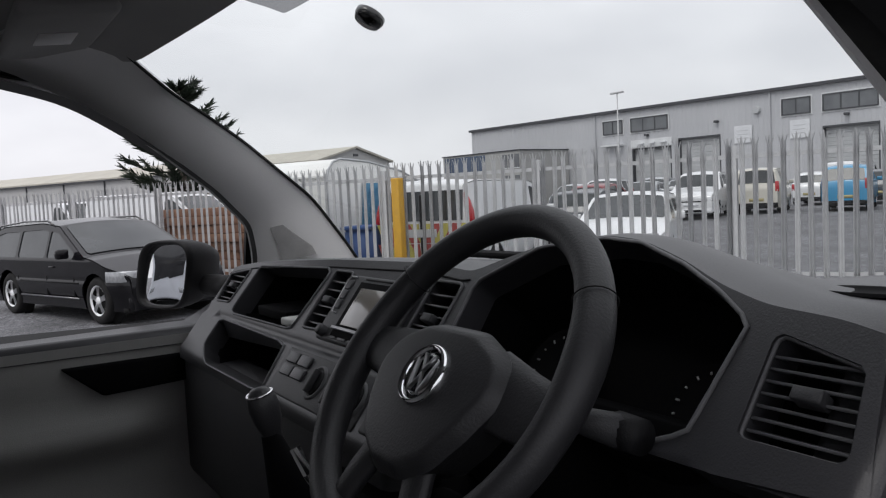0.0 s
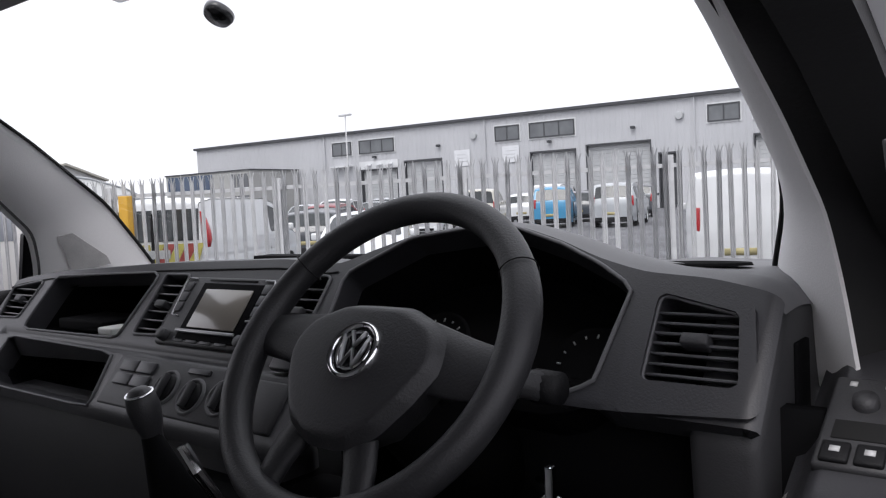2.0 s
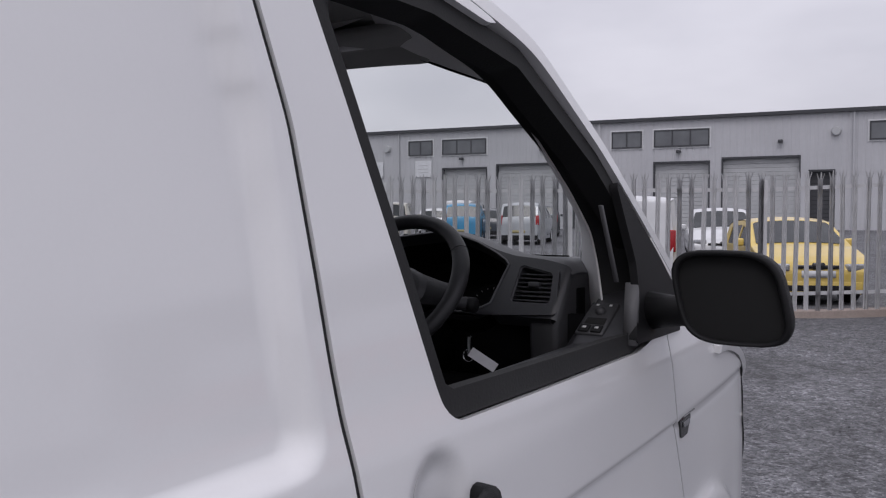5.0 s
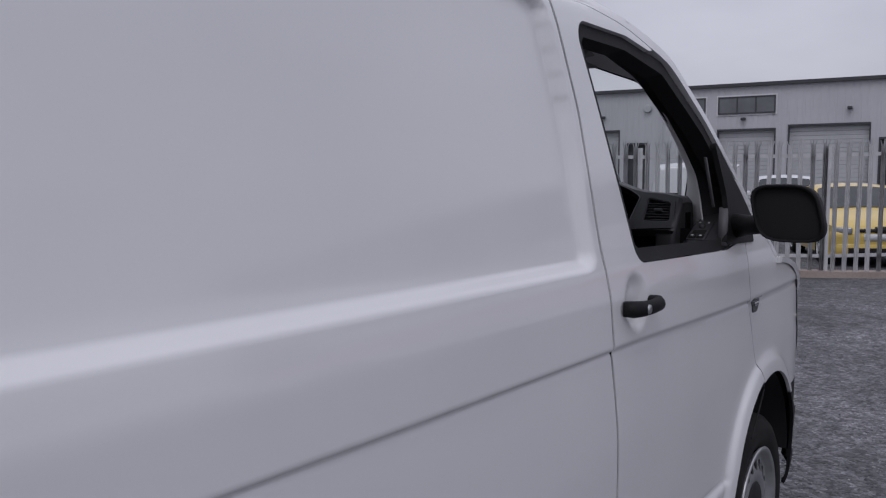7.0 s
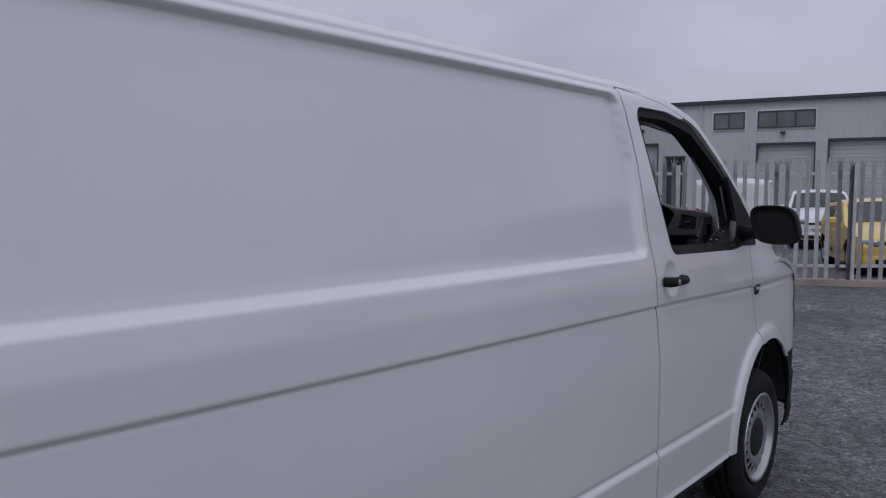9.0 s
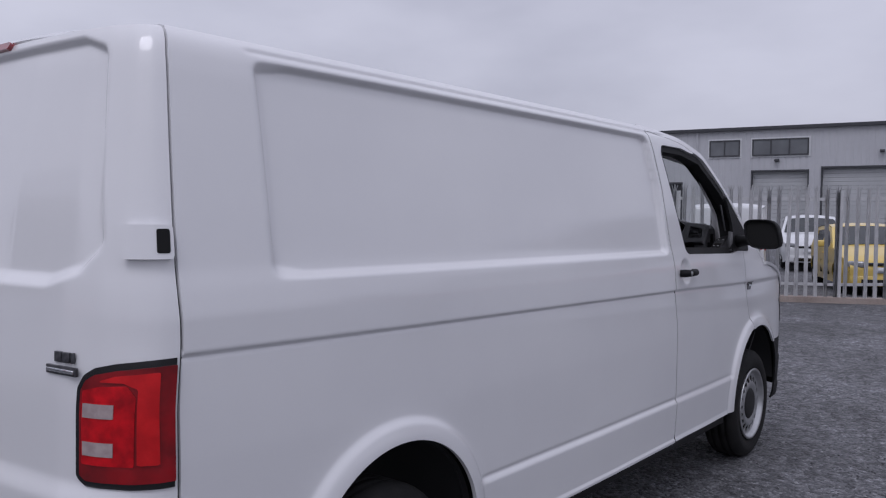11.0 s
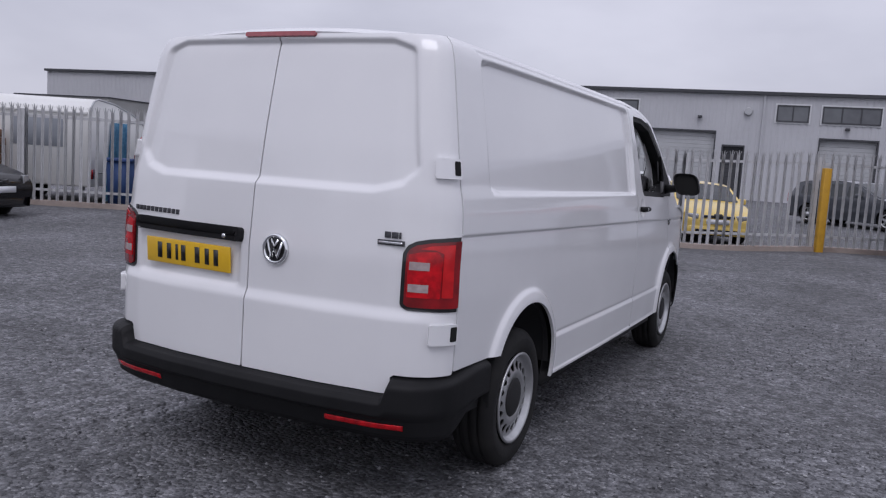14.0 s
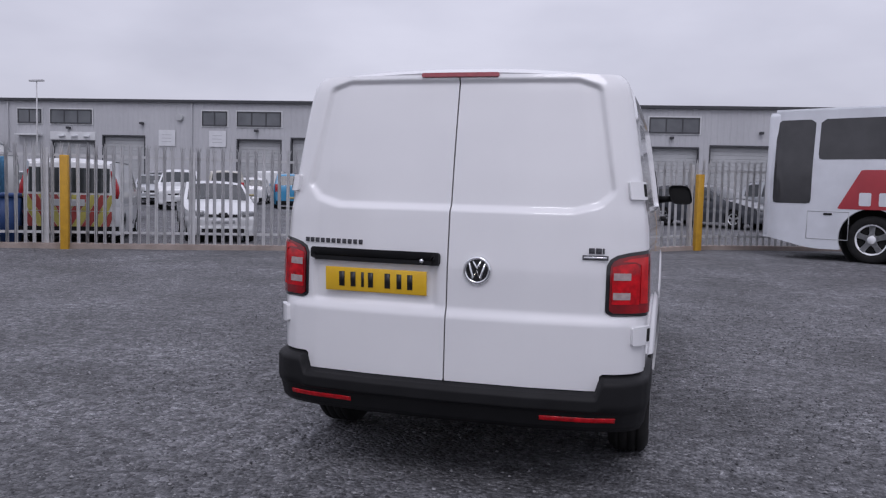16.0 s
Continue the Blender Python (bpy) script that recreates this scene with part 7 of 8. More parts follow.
def build_vehicles():
    hx, hy = 0.945, 0.327
    cx, cy = -11.08 - hx * 1.485 - hy * 0.86, 5.25 - hy * 1.485 + hx * 0.86
    car("estate_car", "black estate car with silver alloy wheels beside the fence", facing(cx, cy, hx, hy), 4.47, 1.78, ESTATE_NEAR, 0.90, ((0.08, 0.92), (-0.89, 0.0), (-1.80, -0.97)), P_BLACK, (1.485, -1.275), 0.335, 0.03, screens=((5, 6), (9, 10)), rails=True, lamp_z=(0.60, 0.755), swept=True)
    chev = car("service_van", "white van with red and yellow chevrons on its rear doors", facing(-12.09, 12.51, -0.515, 0.857), 4.80, 1.96, SMALL_VAN, 1.08, ((0.42, 1.24),), P_WHITE, (1.50, -1.45), 0.31, 0.04, "van", screens=((4, 5), (0, 0)), rear_lamps=False, lean=0.14)
    dress_chevron_van(chev)
    car("hatchback", "small white hatchback facing the fence", facing(-9.9, 14.45, 0.60, -0.80), 3.86, 1.64, LOW_HATCH, 0.88, ((-0.25, 0.55), (-1.20, -0.33)), P_WHITE, (1.20, -1.20), 0.29, 0.04, screens=((5, 6), (9, 10)))
    wv = car("panel_van", "white panel van with its rear doors to the fence", facing(-4.10, 18.05, -0.36, 0.93), 4.80, 1.66, SMALL_VAN, 1.08, ((0.42, 1.24),), P_WHITE, (1.50, -1.45), 0.31, 0.045, "van", screens=((4, 5), (0, 0)), lean=0.12)
    part("door_split", boxes([((0.255, -2.412, 0.44), (0.27, -2.398, 1.05))]), SEAM, wv)
    car("hatchback", "yellow hatchback parked beyond the fence", facing(-1.18, 18.42, 0.40, -0.91), 3.86, 1.68, LOW_HATCH, 0.88, ((-0.25, 0.55), (-1.20, -0.33)), P_YELLOW, (1.20, -1.20), 0.30, 0.04, screens=((5, 6), (9, 10)), lamp_z=(0.56, 0.68))
    far = [("estate_car", "silver estate car in a far row", ESTATE, P_SILVER, -29.0, 34.6, 0.5, -0.86, 4.72, 1.76, 0.90), ("people_carrier", "dark grey people carrier in a far row", MPV, P_DARK, -17.6, 42.6, -0.4, 0.92, 4.22, 1.78, 1.02), ("hatchback", "silver hatchback in a far row", HATCH, P_SILVER, -33.2, 33.4, 0.5, -0.86, 3.86, 1.66, 0.93), ("people_carrier", "small bright blue people carrier seen from behind", MPV, P_BLUE, -16.9, 33.1, -0.45, 0.89, 4.22, 1.72, 1.02), ("off_roader", "cream off-road car seen from behind", SUV, P_BEIGE, -19.5, 31.4, -0.50, 0.87, 4.3, 1.78, 1.05), ("people_carrier", "silver people carrier seen from behind", MPV, P_SILVER, -13.7, 32.8, -0.30, 0.95, 4.22, 1.78, 1.02), ("off_roader", "white off-road car facing the yard", SUV, P_WHITE, -20.2, 28.6, 0.5, -0.87, 4.3, 1.78, 1.05), ("estate_car", "dark grey estate car in a row of cars", ESTATE, P_DARK, -18.0, 20.9, -0.55, 0.83, 4.72, 1.76, 0.90), ("hatchback", "maroon hatchback in a row of cars", HATCH, P_RED, -24.5, 27.5, -0.4, 0.92, 3.86, 1.66, 0.93), ("estate_car", "silver estate car in a row of cars", ESTATE, P_SILVER, -24.4, 32.6, 0.55, -0.83, 4.72, 1.76, 0.90), ("people_carrier", "white people carrier in a row of cars", MPV, P_WHITE, -27.5, 30.5, 0.5, -0.86, 4.22, 1.78, 1.02), ("hatchback", "white hatchback in a row of cars", HATCH, P_WHITE, -22.0, 38.8, -0.4, 0.92, 3.86, 1.66, 0.93), ("estate_car", "dark grey estate car in a far row", ESTATE, P_DARK, -18.9, 39.0, -0.4, 0.92, 4.72, 1.76, 0.90), ("people_carrier", "silver people carrier in a far row", MPV, P_SILVER, -30.5, 37.0, 0.5, -0.86, 4.22, 1.78, 1.02), ("off_roader", "dark off-road car in a far row", SUV, P_DARK, -26.6, 36.6, 0.5, -0.86, 4.3, 1.78, 1.05), ("panel_van", "white panel van in a far row", BIG_VAN, P_WHITE, -23.6, 44.5, -0.3, 0.95, 4.9, 1.86, 1.2), ("hatchback", "white hatchback beyond the yellow car", HATCH, P_WHITE, -3.9, 24.6, 0.3, -0.95, 3.86, 1.66, 0.93), ("estate_car", "dark grey estate car beyond the yellow car", ESTATE, P_DARK, 2.6, 27.0, 0.8, -0.6, 4.72, 1.76, 0.9), ("people_carrier", "silver people carrier near the coach", MPV, P_SILVER, 5.8, 29.0, 0.7, -0.7, 4.22, 1.78, 1.02), ("panel_van", "white panel van behind the black estate", BIG_VAN, P_WHITE, -28.0, 7.0, 0.86, 0.5, 4.9, 1.86, 1.2), ("panel_van", "white panel van behind the black estate", BIG_VAN, P_WHITE, -22.4, 9.0, 0.80, 0.6, 4.9, 1.86, 1.2), ("people_carrier", "silver people carrier behind the black estate", MPV, P_SILVER, -30.5, 8.5, 0.9, 0.42, 4.22, 1.78, 1.02)]
    for name, label, shape, paint, x, y, fx, fy, L, W, belt in far:
        k = shape[5][0]
        wins = ((0.55, 1.35),) if shape is BIG_VAN else ((-0.15, k + 0.30), (-1.2, -0.25)) if shape is HATCH else ((0.0, k + 0.35), (-0.95, -0.1), (-1.75, -1.05))
        car(name, label, facing(x, y, fx, fy), L, W, shape, belt, wins, paint, (L * 0.31, -L * 0.30), 0.31, 0.07, "van" if shape is BIG_VAN else "car", screens=((4, 5), (8, 9) if shape is not BIG_VAN else (0, 0)), group="cars beyond the fence", lean=0.12 if shape is BIG_VAN else 0.30)


def dress_chevron_van(v):
    """Rear doors: two panes, tall lamps that follow the body's edge, a chevron board in slanting fields."""
    back = -2.40
    for sd in (-1, 1):
        lo, hi = sorted((sd * 0.03, sd * 0.77))
        part("rear_window", prism([(-2.388, 1.10), (-2.335, 1.61), (-2.28, 1.61), (-2.33, 1.10)], lo, hi, "x", 0.006), DARK_GLASS, v)
        lamp = bmesh.new()
        rings = []
        for z, x, r in ((0.98, 0.90, 0.045), (1.10, 0.905, 0.075), (1.25, 0.885, 0.080), (1.42, 0.845, 0.060), (1.56, 0.80, 0.030)):
            rings.append([lamp.verts.new((sd * (x + r * math.cos(a) * 0.8), back + 0.10 + 0.04 * (z - 1.0) + r * math.sin(a), z)) for a in np.linspace(0, 2 * math.pi, 12, endpoint=False)])
        for p, q in zip(rings, rings[1:]):
            for k in range(12):
                lamp.faces.new((p[k], p[(k + 1) % 12], q[(k + 1) % 12], q[k]))
        lamp.faces.new(rings[0])
        lamp.faces.new(rings[-1])
        bmesh.ops.recalc_face_normals(lamp, faces=lamp.faces)
        part("tail_lamp", lamp, LAMP_RED, v, "tall curved red lamp", True)
        for row in range(2):
            for k in range(5):
                z0 = 0.38 + row * 0.345
                x0 = 0.045 + k * 0.185
                lean = -0.20
                quad = [(x0, z0 + 0.33), (x0 + 0.175, z0 + 0.33), (x0 + 0.175 + lean, z0), (x0 + lean, z0)]
                clip = [(sd * max(min(x, 0.88), 0.02), z) for x, z in quad]
                if abs(clip[0][0] - clip[1][0]) + abs(clip[2][0] - clip[3][0]) < 0.03:
                    continue
                part("chevron", prism(clip if sd > 0 else clip[::-1], back - 0.018, back - 0.008, "y"), HIVIS_Y if (k + row) % 2 else HIVIS_R, v)
    for lo, hi in (((-0.95, back - 0.03, 0.30), (0.95, back + 0.08, 0.40)), ((-0.02, back - 0.022, 0.42), (0.02, back + 0.02, 1.55))):
        part("door_strip", boxes([(lo, hi)], 0.008), BUMPER, v)
    part("plate_recess", boxes([((-0.36, back - 0.026, 0.82), (0.30, back - 0.002, 0.96))], 0.006), SHUTTER, v)


build_vehicles()

# ---- coach, trailer, shed, annexe, tree, lamp post ----
COACH_WHITE = car_paint("coach_white", (0.70, 0.72, 0.76), 0.35)
COACH_RED = material("coach_red", (0.42, 0.03, 0.04), (0.36, 0.025, 0.035), rough=0.35, scale=3, coat=0.4)
COACH_GLASS = material("coach_glass", (0.020, 0.020, 0.022), (0.035, 0.035, 0.037), rough=0.1, scale=2, coat=0.4)


def coach(m, label):
    """Nose towards +y; the near side is -x."""
    b = thing("coach", label, "coach", m, "white coaches")
    L, W, H = 10.2, 2.45, 3.15
    for sd in (-1, 1):
        def fn(y, z):
            x = W / 2 - 0.10 * smooth01((z - 1.6) / 1.6) - 0.16 * smooth01((np.abs(y) - L / 2 + 0.5) / 0.5) ** 2
            return sd * x, y, z

        def keep(y, z):
            low = 0.24 + 0.18 * smooth01((-y - 3.9) / 1.2) + 0.12 * smooth01((y - 3.6) / 1.4)
            d = np.maximum.reduce([np.abs(y) - L / 2, low - z, z - H + 0.10])
            for ya in (3.05, -2.93):
                d = np.maximum(d, 0.60 - np.hypot(y - ya, z - 0.48))
            return d
        sheet("side", fn, span(-L / 2, L / 2, 0.06), span(0.2, H, 0.05), keep, COACH_WHITE, b, (sd, 0, 0), rim=0.05)
        for y0, y1, z0 in ((-4.9, -4.1, 1.15), (-4.0, -2.2, 2.05), (-2.14, -0.3, 2.05), (-0.24, 1.6, 2.05), (1.66, 3.4, 2.05), (3.46, 4.8, 1.4)):
            sheet("side_window", lambda y, z: (fn(y, z)[0] + sd * 0.006, y, z), span(y0, y1, 0.1), span(z0, H - 0.25, 0.1), lambda y, z: sd_box(y, z, y0, y1, z0, H - 0.28, 0.06), COACH_GLASS, b, (sd, 0, 0), rim=0.004)
        band = sheet("red_band", lambda y, z: (fn(y, z)[0] + sd * 0.006, y, z), span(-3.7, 4.6, 0.1), span(1.0, 1.9, 0.05), lambda y, z: sd_poly(y, z, [(-3.55, 1.08), (4.5, 1.08), (4.5, 1.50), (-1.2, 1.50), (-2.4, 1.82), (-3.15, 1.82)], 0.02), COACH_RED, b, (sd, 0, 0), rim=0.003)
        for k in range(12):
            y0 = -3.2 + k * 0.36
            sheet("letter_bar", lambda y, z: (fn(y, z)[0] + sd * 0.010, y, z), span(y0, y0 + 0.3, 0.03), span(1.10, 1.42, 0.03), lambda y, z: sd_box(y, z, y0 + 0.02, y0 + 0.24, 1.13, 1.39, 0.02), COACH_WHITE, band, (sd, 0, 0), rim=0.003)
        for y0, y1 in ((-4.15, -3.35), (-2.1, -0.6), (-0.55, 1.0), (1.05, 2.35)):
            pts = [(y0, 0.44), (y1, 0.44), (y1, 1.0), (y0, 1.0), (y0, 0.44)]
            bar = bmesh.new()
            for (a, z0), (c, z1) in zip(pts, pts[1:]):
                box(bar, (min(a, c) - 0.006, min(z0, z1) - 0.006, 0), (max(a, c) + 0.006, max(z0, z1) + 0.006, 0.004))
            bar.transform(Matrix(((0, 0, sd, sd * (W / 2 + 0.001)), (1, 0, 0, 0), (0, 1, 0, 0), (0, 0, 0, 1))))
            lk = mesh_object("locker_door", bar, SHUTTER, b)
            h = bmesh.new()
            box(h, (sd * (W / 2 + 0.006) - 0.008, (y0 + y1) / 2 - 0.08, 0.93), (sd * (W / 2 + 0.006) + 0.008, (y0 + y1) / 2 + 0.08, 0.97))
            mesh_object("locker_catch", h, BUMPER, lk)
        for ya in (3.05, -2.93):
            car_wheel(b, sd * (W / 2 - 0.16), ya, 0.47, sd)
            a = lathe([(0.0, 0.0), (0.61, 0.0), (0.61, 0.2)], 24)
            a.transform(Matrix.Translation((sd * (W / 2 - 0.32), ya, 0.48)) @ Matrix.Rotation(0 if sd > 0 else math.pi, 4, "Z"))
            mesh_object("wheel_arch", a, HOLE, b, "", True)
        arm = tube([(sd * 1.0, 5.05, 2.75), (sd * 1.35, 5.35, 2.78), (sd * 1.45, 5.4, 2.6), (sd * 1.45, 5.4, 2.2)], 0.035, 8)
        mesh_object("mirror_arm", arm, BUMPER, b, "", True)
        mr = bmesh.new()
        box(mr, (sd * 1.45 - 0.12, 5.34, 1.95), (sd * 1.45 + 0.12, 5.44, 2.45), 0.04)
        mesh_object("coach_mirror", mr, BUMPER, b, "", True)
    roof = prism([(-W / 2 + 0.16, H - 0.16), (-W / 2 + 0.26, H - 0.04), (0, H + 0.03), (W / 2 - 0.26, H - 0.04), (W / 2 - 0.16, H - 0.16)], -L / 2 + 0.12, L / 2 - 0.12, "y")
    mesh_object("roof", roof, COACH_WHITE, b)
    for sg in (-1, 1):
        e = bmesh.new()
        box(e, (-W / 2 + 0.12, min(sg * (L / 2 - 0.3), sg * L / 2), 0.43), (W / 2 - 0.12, max(sg * (L / 2 - 0.3), sg * L / 2), H - 0.12), 0.08)
        mesh_object("end_panel", e, COACH_WHITE, b, "", True)
        w = bmesh.new()
        box(w, (-W / 2 + 0.25, min(sg * L / 2, sg * (L / 2 + 0.02)), 1.30), (W / 2 - 0.25, max(sg * L / 2, sg * (L / 2 + 0.02)), H - 0.35), 0.01)
        mesh_object("windscreen" if sg > 0 else "rear_window", w, COACH_GLASS, b)
        for sx in (-1, 1):
            q = bmesh.new()
            box(q, (sx * 0.85 - 0.14, min(sg * L / 2, sg * (L / 2 + 0.03)), 0.80), (sx * 0.85 + 0.14, max(sg * L / 2, sg * (L / 2 + 0.03)), 1.0), 0.01)
            mesh_object("headlamp" if sg > 0 else "tail_lamp", q, LAMP_CLEAR if sg > 0 else LAMP_RED, b)
    u = bmesh.new()
    box(u, (-W / 2 + 0.3, -L / 2 + 0.6, 0.30), (W / 2 - 0.3, L / 2 - 0.6, 0.75))
    mesh_object("underbody", u, HOLE, b)
    return b


# its tail stands near the fence, its flank runs towards the yard's entrance
cdir = Vector((0.88, -0.475))
cside = Vector((-cdir.y, cdir.x))
tail = Vector((2.99, 14.87)) + cdir * 5.1 + cside * 1.22
coach(facing(tail.x, tail.y, cdir.x, cdir.y), "white coach with dark windows and red lettering bars")
coach(facing(-6.3, -8.6, 0.30, 0.95), "white coach parked behind the van, seen in its mirror")


def build_trailer():
    """Stands square to the fence, its flat end towards the yard; x runs along the fence, y away from it."""
    t = thing("caravan_trailer", "white caravan with a curved roof behind the fence", "caravan", facing(-12.40, 9.42, -FENCE_DIR.y, FENCE_DIR.x) @ Matrix.Diagonal((1, 1, 0.945, 1)))
    side = [(0.0, 0.42), (0.0, 1.98), (0.06, 2.20), (0.20, 2.36), (0.42, 2.43), (1.30, 2.38), (2.40, 2.20), (3.15, 1.95), (3.30, 1.75), (3.30, 0.42)]
    mesh_object("box_body", prism(side, -2.2, 0.0, "x", 0.03), CREAM, t, "", True)
    for x in (-2.2, 0.0):
        mesh_object("edge_trim", tube([(x, y, z) for y, z in side], 0.022, 8), SHUTTER, t, "", True)
    lip = bmesh.new()
    box(lip, (-2.16, -0.05, 2.06), (-0.04, 0.0, 2.12), 0.01)
    mesh_object("rain_lip", lip, CREAM, t)
    for z in (0.72, 1.98):
        b = bmesh.new()
        box(b, (-0.006, 0.04, z), (0.012, 3.26, z + 0.03))
        mesh_object("side_rail", b, SHUTTER, t)
    for x in (-2.0, -0.2):
        car_wheel(t, x, 1.9, 0.33, 1 if x > -1 else -1)
    for x in (-1.95, -0.25):
        mesh_object("jack_leg", tube([(x, 0.35, 0), (x, 0.35, 0.45)], 0.03, 8), SHUTTER, t)
    b = bmesh.new()
    box(b, (-0.02, 0.12, 0.60), (0.014, 0.28, 0.82))
    mesh_object("tail_lamp", b, LAMP_RED, t)
    w = bmesh.new()
    box(w, (-1.62, -0.015, 1.30), (-0.56, 0.006, 1.94), 0.006)
    mesh_object("end_window", w, COVER, t, "flat grey window panel")


COVER = material("window_cover", (0.27, 0.29, 0.32), (0.33, 0.35, 0.38), rough=0.35, scale=1.5, fine=0.05)
CREAM = material("cream_panel", (0.72, 0.72, 0.70), (0.79, 0.79, 0.77), rough=0.5, scale=0.8, fine=0.05, bump_scale=30)
BIN_BLUE = material("bin_blue", (0.03, 0.07, 0.20), (0.04, 0.09, 0.25), rough=0.5, scale=4, fine=0.1)
TARP = material("tarp_blue", (0.09, 0.26, 0.42), (0.15, 0.36, 0.54), rough=0.6, scale=7, bump=0.01, bump_scale=14, fine=0.2)
build_trailer()


def build_bins():
    for x, y in ((-11.92, 9.93),):
        w = thing("wheeled_bin", "dark blue plastic wheeled bin behind the fence", "bin", facing(x, y, 0.5, -0.86), "blue bins")
        b = bmesh.new()
        r = bmesh.ops.create_cube(b, size=1)
        for v in r["verts"]:
            k = 1.0 if v.co.z > 0 else 0.8
            v.co = Vector((v.co.x * 0.56 * k, v.co.y * 0.66 * k, 0.52 + v.co.z * 0.94))
        bmesh.ops.bevel(b, geom=list(b.edges), offset=0.03, segments=2, affect="EDGES")
        part("bin_body", b, BIN_BLUE, w, "", True)
        part("lid", boxes([((-0.31, -0.36, 0.99), (0.31, 0.38, 1.06))], 0.025), BIN_BLUE, w)
        for sx in (-0.22, 0.22):
            wb = lathe([(0.0, -0.03), (0.1, -0.03), (0.1, 0.03), (0.0, 0.03)], 16)
            wb.transform(Matrix.Translation((sx, -0.25, 0.10)))
            part("bin_wheel", wb, TYRE, w, "", True)
    bm = bmesh.new()
    grid = []
    rng = random.Random(4)
    for i in range(15):
        row = []
        for j in range(13):
            a, z = i / 14, j / 12
            fold = 0.05 * math.sin(a * 17 + z * 2) * (1 - 0.5 * z)
            row.append(bm.verts.new(((a - 0.5) * (0.78 - 0.3 * z), fold + 0.10 * math.cos(a * 3), 0.05 + 1.78 * z)))
        grid.append(row)
    for i in range(14):
        for j in range(12):
            bm.faces.new((grid[i][j], grid[i + 1][j], grid[i + 1][j + 1], grid[i][j + 1]))
    bmesh.ops.solidify(bm, geom=list(bm.faces), thickness=0.03)
    ob = mesh_object("tarpaulin", bm, TARP, None, "", True)
    ob.matrix_basis = facing(-12.86, 10.62, FENCE_DIR.x, FENCE_DIR.y)
    tagged(ob, "folded light blue tarpaulin hung behind the fence", "tarpaulin")


build_bins()


def build_shed():
    g, l = Vector((-0.416, 0.912)), Vector((-0.912, -0.416))
    M = Matrix(((l.x, g.x, 0, -79.5), (l.y, g.y, 0, 38.2), (0, 0, 1, 0), (0, 0, 0, 1)))
    b = thing("gable_shed", "long pale shed with a shallow gabled roof far off", "building", M)
    prof = [(0, 0), (12.5, 0), (12.5, 5.9), (6.25, 7.35), (0, 5.9)]
    part("wall", prism(prof, 0.0, 78, "x"), SHED_WALL, b)
    for s0, s1 in (((-0.4, 5.82), (6.25, 7.40)), ((6.25, 7.40), (12.9, 5.82))):
        part("roof", prism([s0, s1, (s1[0], s1[1] + 0.22), (s0[0], s0[1] + 0.22)], -0.4, 78.4, "x"), SHED_ROOF, b)
    gu = bmesh.new()
    box(gu, (-0.4, -0.45, 5.65), (78.4, -0.28, 5.85))
    part("gutter", gu, CLAD_DARK, b)
    v = bmesh.new()
    box(v, (-0.12, 5.9, 6.5), (-0.01, 6.7, 6.75))
    part("vent", v, CLAD_DARK, b)
    for k in range(1, 8):
        d = tube([(k * 9.5, -0.12, 0), (k * 9.5, -0.12, 5.8)], 0.10, 8)
        part("downpipe", d, CLAD_DARK, b)


SHED_WALL = material("shed_wall", (0.42, 0.42, 0.42), (0.48, 0.48, 0.47), rough=0.7, scale=0.2, fine=0.06, bump_scale=2)
SHED_ROOF = material("shed_roof", (0.40, 0.38, 0.33), (0.46, 0.44, 0.38), rough=0.8, scale=0.3, fine=0.1, bump_scale=3)
build_shed()


def build_annexe():
    b = thing("annexe", "low glazed annexe in front of the warehouse", "building", Matrix.Translation(BLD_ORIGIN) @ Matrix.Rotation(BLD_YAW, 4, "Z"))
    part("wall", boxes([((-15.6, -7.0, 0), (-4.4, -0.2, 5.45))]), ANNEX, b)
    part("roof", boxes([((-15.7, -7.1, 5.45), (-4.3, -0.2, 5.56))]), CLAD_DARK, b)
    for k in range(6):
        w = part("window", boxes([((-15.3 + k * 1.04, -7.05, 3.75), (-14.36 + k * 1.04, -6.98, 5.3))]), BLUE_GLASS, b)
        part("sill", boxes([((-15.33 + k * 1.04, -7.12, 3.67), (-14.33 + k * 1.04, -6.98, 3.74))]), CLAD_DARK, w)
    for k in range(3):
        for z in (1.9, 3.9):
            w = part("window", boxes([((-6.7 + k * 0.80, -7.05, z), (-6.08 + k * 0.80, -6.98, z + 1.25))]), WINDOW_SKY_GREY, b)
            part("sill", boxes([((-6.74 + k * 0.80, -7.12, z - 0.08), (-6.04 + k * 0.80, -6.98, z - 0.01))]), CLAD_PALE, w)


ANNEX = material("annexe_wall", (0.34, 0.34, 0.33), (0.38, 0.38, 0.37), rough=0.7, scale=0.4, fine=0.08, bump_scale=4)
BLUE_GLASS = material("blue_glazing", (0.035, 0.06, 0.11), (0.06, 0.09, 0.15), rough=0.15, scale=0.6)
build_annexe()


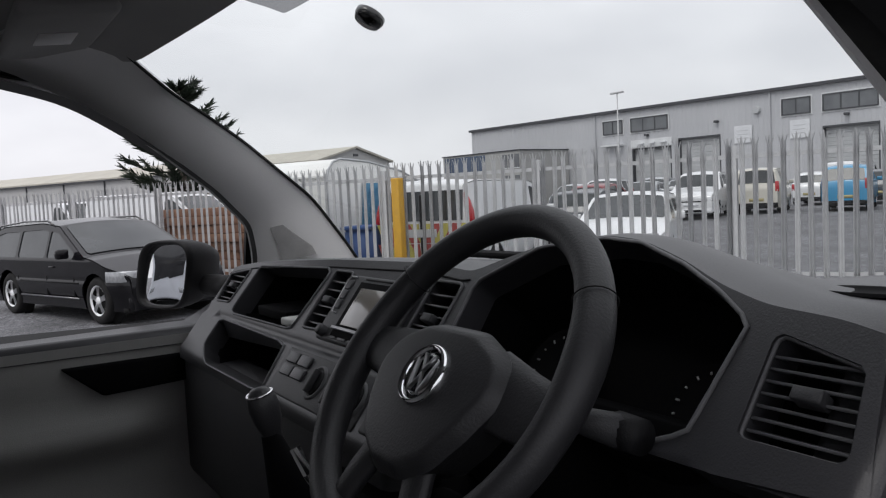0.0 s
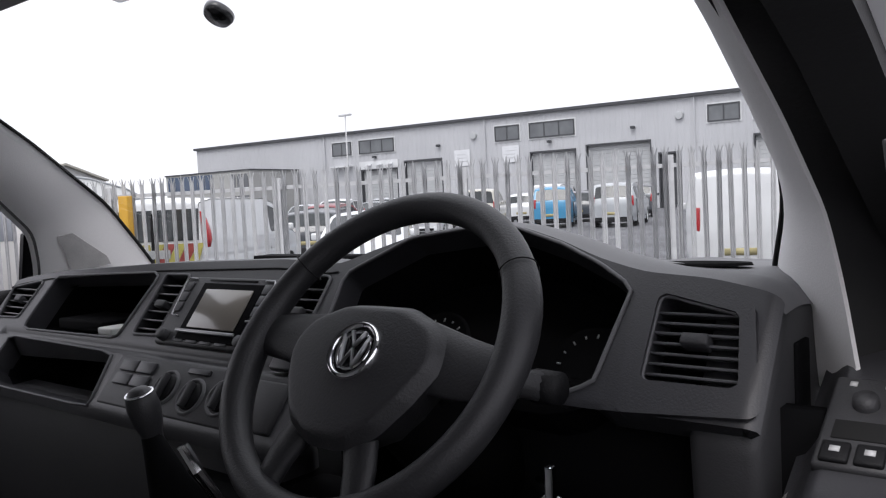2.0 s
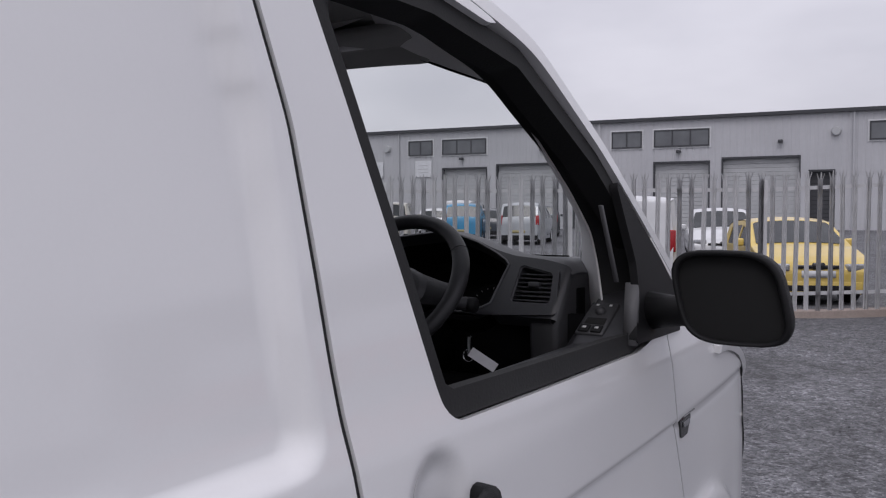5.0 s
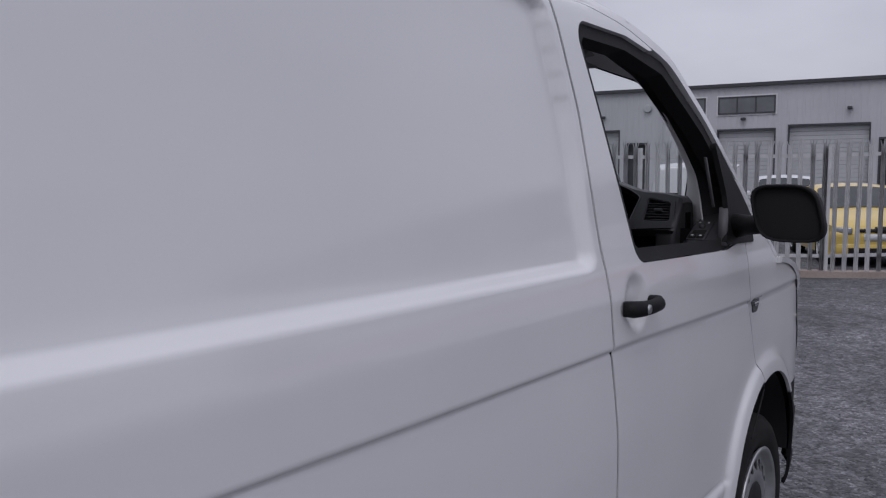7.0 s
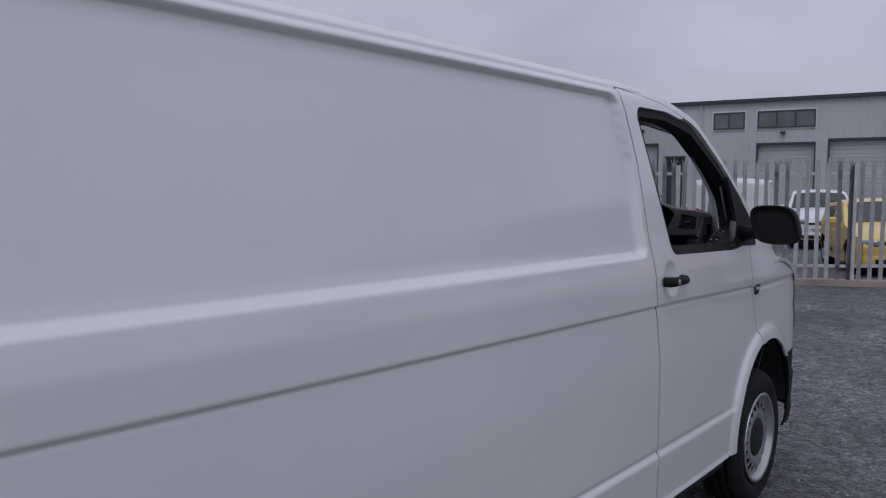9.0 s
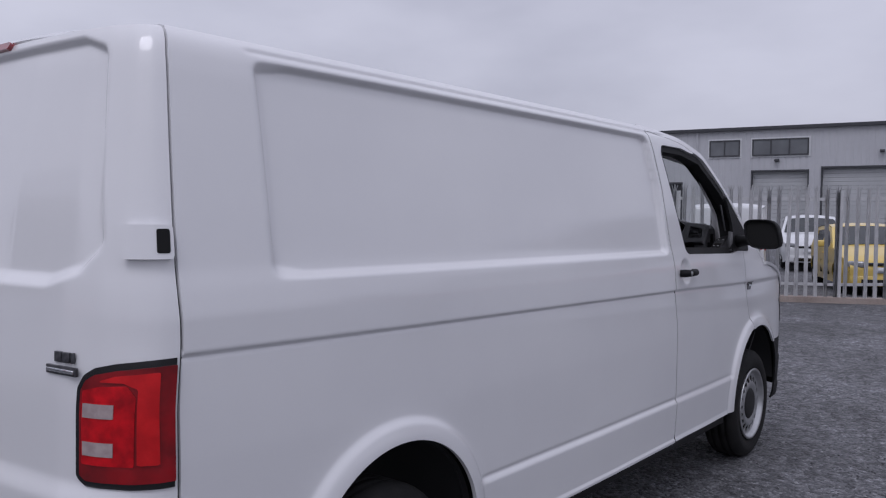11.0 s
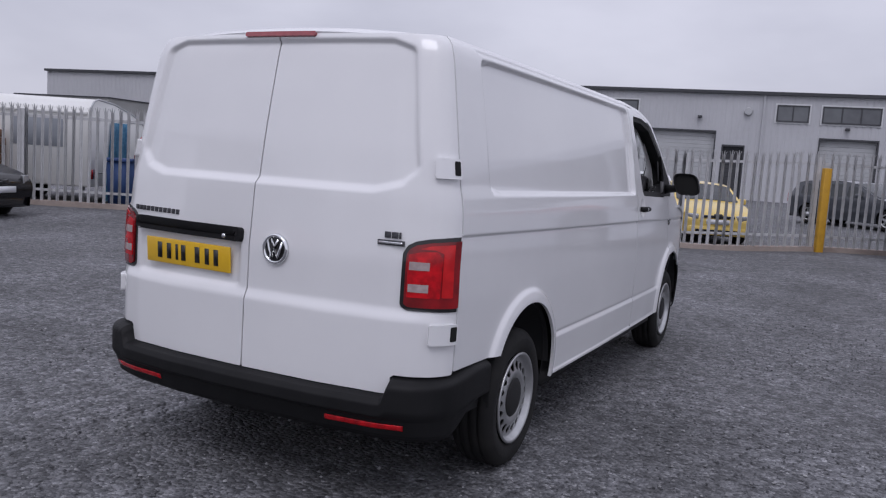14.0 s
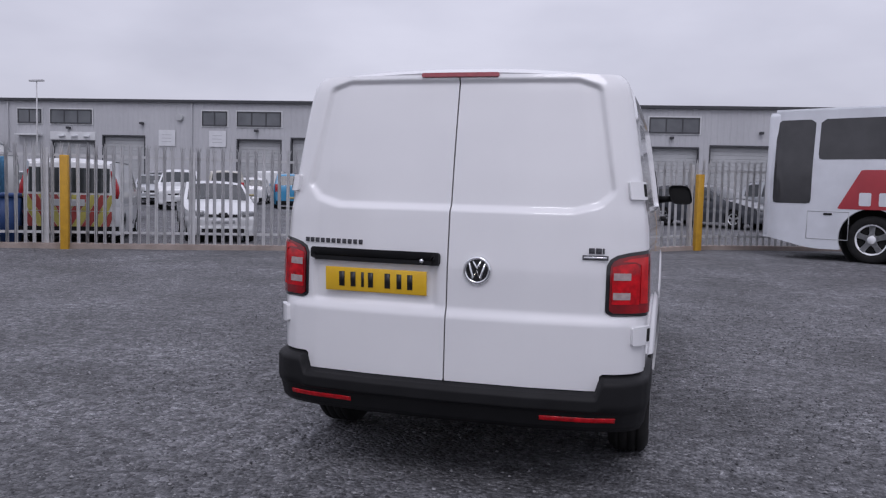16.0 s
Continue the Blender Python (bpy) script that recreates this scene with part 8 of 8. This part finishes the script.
def build_tree():
    t = thing("conifer", "dark spreading cypress behind the shed line", "tree", Matrix.Translation((-66.8, 20.5, 0)))
    trunk = tube([(0, 0, 0), (0.2, 0.1, 4), (0.0, 0, 8), (0.1, 0, 11.5)], [0.45, 0.34, 0.2, 0.05], 10)
    part("trunk", trunk, BARK, t, "", True)
    rng = random.Random(7)
    verts, faces = [], []
    limbs = bmesh.new()
    for k in range(95):
        h = 1.8 + 9.4 * rng.random()
        a = rng.uniform(0, 2 * math.pi)
        reach = (5.2 * (1 - ((h - 3.2) / 9.4) ** 2 * (1 if h > 3.2 else 0.3))) * rng.uniform(0.65, 1.05)
        reach = max(reach, 0.9)
        rise = rng.uniform(0.22, 0.55) * reach
        base, tip = Vector((0, 0, h)), Vector((math.cos(a) * reach, math.sin(a) * reach, h + rise))
        tube([base, (base + tip) / 2 + Vector((0, 0, -0.12 * reach)), tip], [0.07, 0.045, 0.015], 5, bm=limbs)
        for j in range(120):
            f = rng.uniform(0.25, 1.0)
            p = base.lerp(tip, f) + Vector((0, 0, -0.12 * reach * 4 * f * (1 - f)))
            d = Vector((math.cos(a) + rng.gauss(0, 0.5), math.sin(a) + rng.gauss(0, 0.5), rng.uniform(0.1, 0.9))).normalized()
            s = d.cross(Vector((rng.gauss(0, 1), rng.gauss(0, 1), rng.gauss(0, 1)))).normalized()
            ln, wd = rng.uniform(0.45, 1.1), rng.uniform(0.035, 0.09)
            i = len(verts)
            verts += [p - s * wd * 0.4, p + d * ln * 0.5 - s * wd, p + d * ln, p + d * ln * 0.5 + s * wd]
            faces.append((i, i + 1, i + 2, i + 3))
    part("limb", limbs, BARK, t)
    me = bpy.data.meshes.new("crown")
    me.from_pydata([tuple(v) for v in verts], [], faces)
    me.materials.append(NEEDLES)
    cr = new("crown", me)
    cr.parent = t
    tagged(cr, "", "", "", "stuff")


BARK = material("bark", (0.06, 0.05, 0.04), (0.09, 0.075, 0.06), rough=0.9, scale=6)
NEEDLES = material("needles", (0.012, 0.020, 0.012), (0.03, 0.045, 0.025), rough=0.7, scale=1.5)
build_tree()


def build_lamp_post():
    p = thing("street_lamp", "tall grey lamp post in front of the warehouse", "street lamp", Matrix.Translation((-53.2, 56.6, 0)))
    part("pole", tube([(0, 0, 0), (0, 0, 5), (0, 0, 10.1)], [0.11, 0.08, 0.05], 8), GALV, p, "", True)
    part("lamp_head", boxes([((-0.75, -0.15, 10.05), (0.75, 0.15, 10.22))], 0.04), GALV, p)


build_lamp_post()


def build_digger():
    """Orange machine and rusty timber stack seen over the estate car's bonnet."""
    d = thing("digger", "small rust-brown digger behind the fence", "digger", facing(-15.75, 9.40, 0.7, -0.7))
    part("cab", boxes([((-0.6, -0.7, 0.8), (0.6, 0.3, 1.75))], 0.08), ORANGE, d)
    part("cab_window", boxes([((-0.62, -0.55, 1.15), (0.62, 0.15, 1.62))], 0.02), DARK_GLASS, d)
    part("engine_cover", boxes([((-0.65, -1.4, 0.6), (0.65, -0.7, 1.35))], 0.1), ORANGE, d)
    part("boom", tube([(0.0, 0.3, 0.9), (0.0, 0.8, 1.45), (0.0, 1.3, 1.25)], [0.12, 0.12, 0.08], 8), ORANGE, d)
    curl = [(1.22 + 0.30 * math.cos(a), 0.98 + 0.34 * math.sin(a)) for a in np.linspace(1.9, -1.7, 10)]
    curl += [(1.22 + 0.26 * math.cos(a), 0.98 + 0.30 * math.sin(a)) for a in np.linspace(-1.7, 1.9, 10)]
    part("bucket", prism(curl, -0.35, 0.35, "x"), ORANGE, d)
    for sx in (-0.55, 0.55):
        part("track", boxes([((sx - 0.16, -1.3, 0.0), (sx + 0.16, 0.6, 0.5))], 0.15), TYRE, d)
    for k in range(9):
        s = mesh_object("board_layer", boxes([((-1.2, -0.5, 0), (1.2, 0.5, 0.16))], 0.01), TIMBER)
        s.matrix_basis = facing(-15.19, 8.25, 0.45, -0.89) @ pose(random.uniform(-0.05, 0.05), random.uniform(-0.05, 0.05), k * 0.17, 0, 0, random.uniform(-3, 3))
        tagged(s, "layer of orange-brown boards stacked behind the fence", "boards", "board stack")


ORANGE = material("machine_orange", (0.40, 0.18, 0.08), (0.30, 0.13, 0.06), rough=0.6, scale=3, fine=0.15)
TIMBER = material("rusty_boards", (0.30, 0.17, 0.11), (0.20, 0.11, 0.075), rough=0.8, scale=4, fine=0.2)
build_digger()
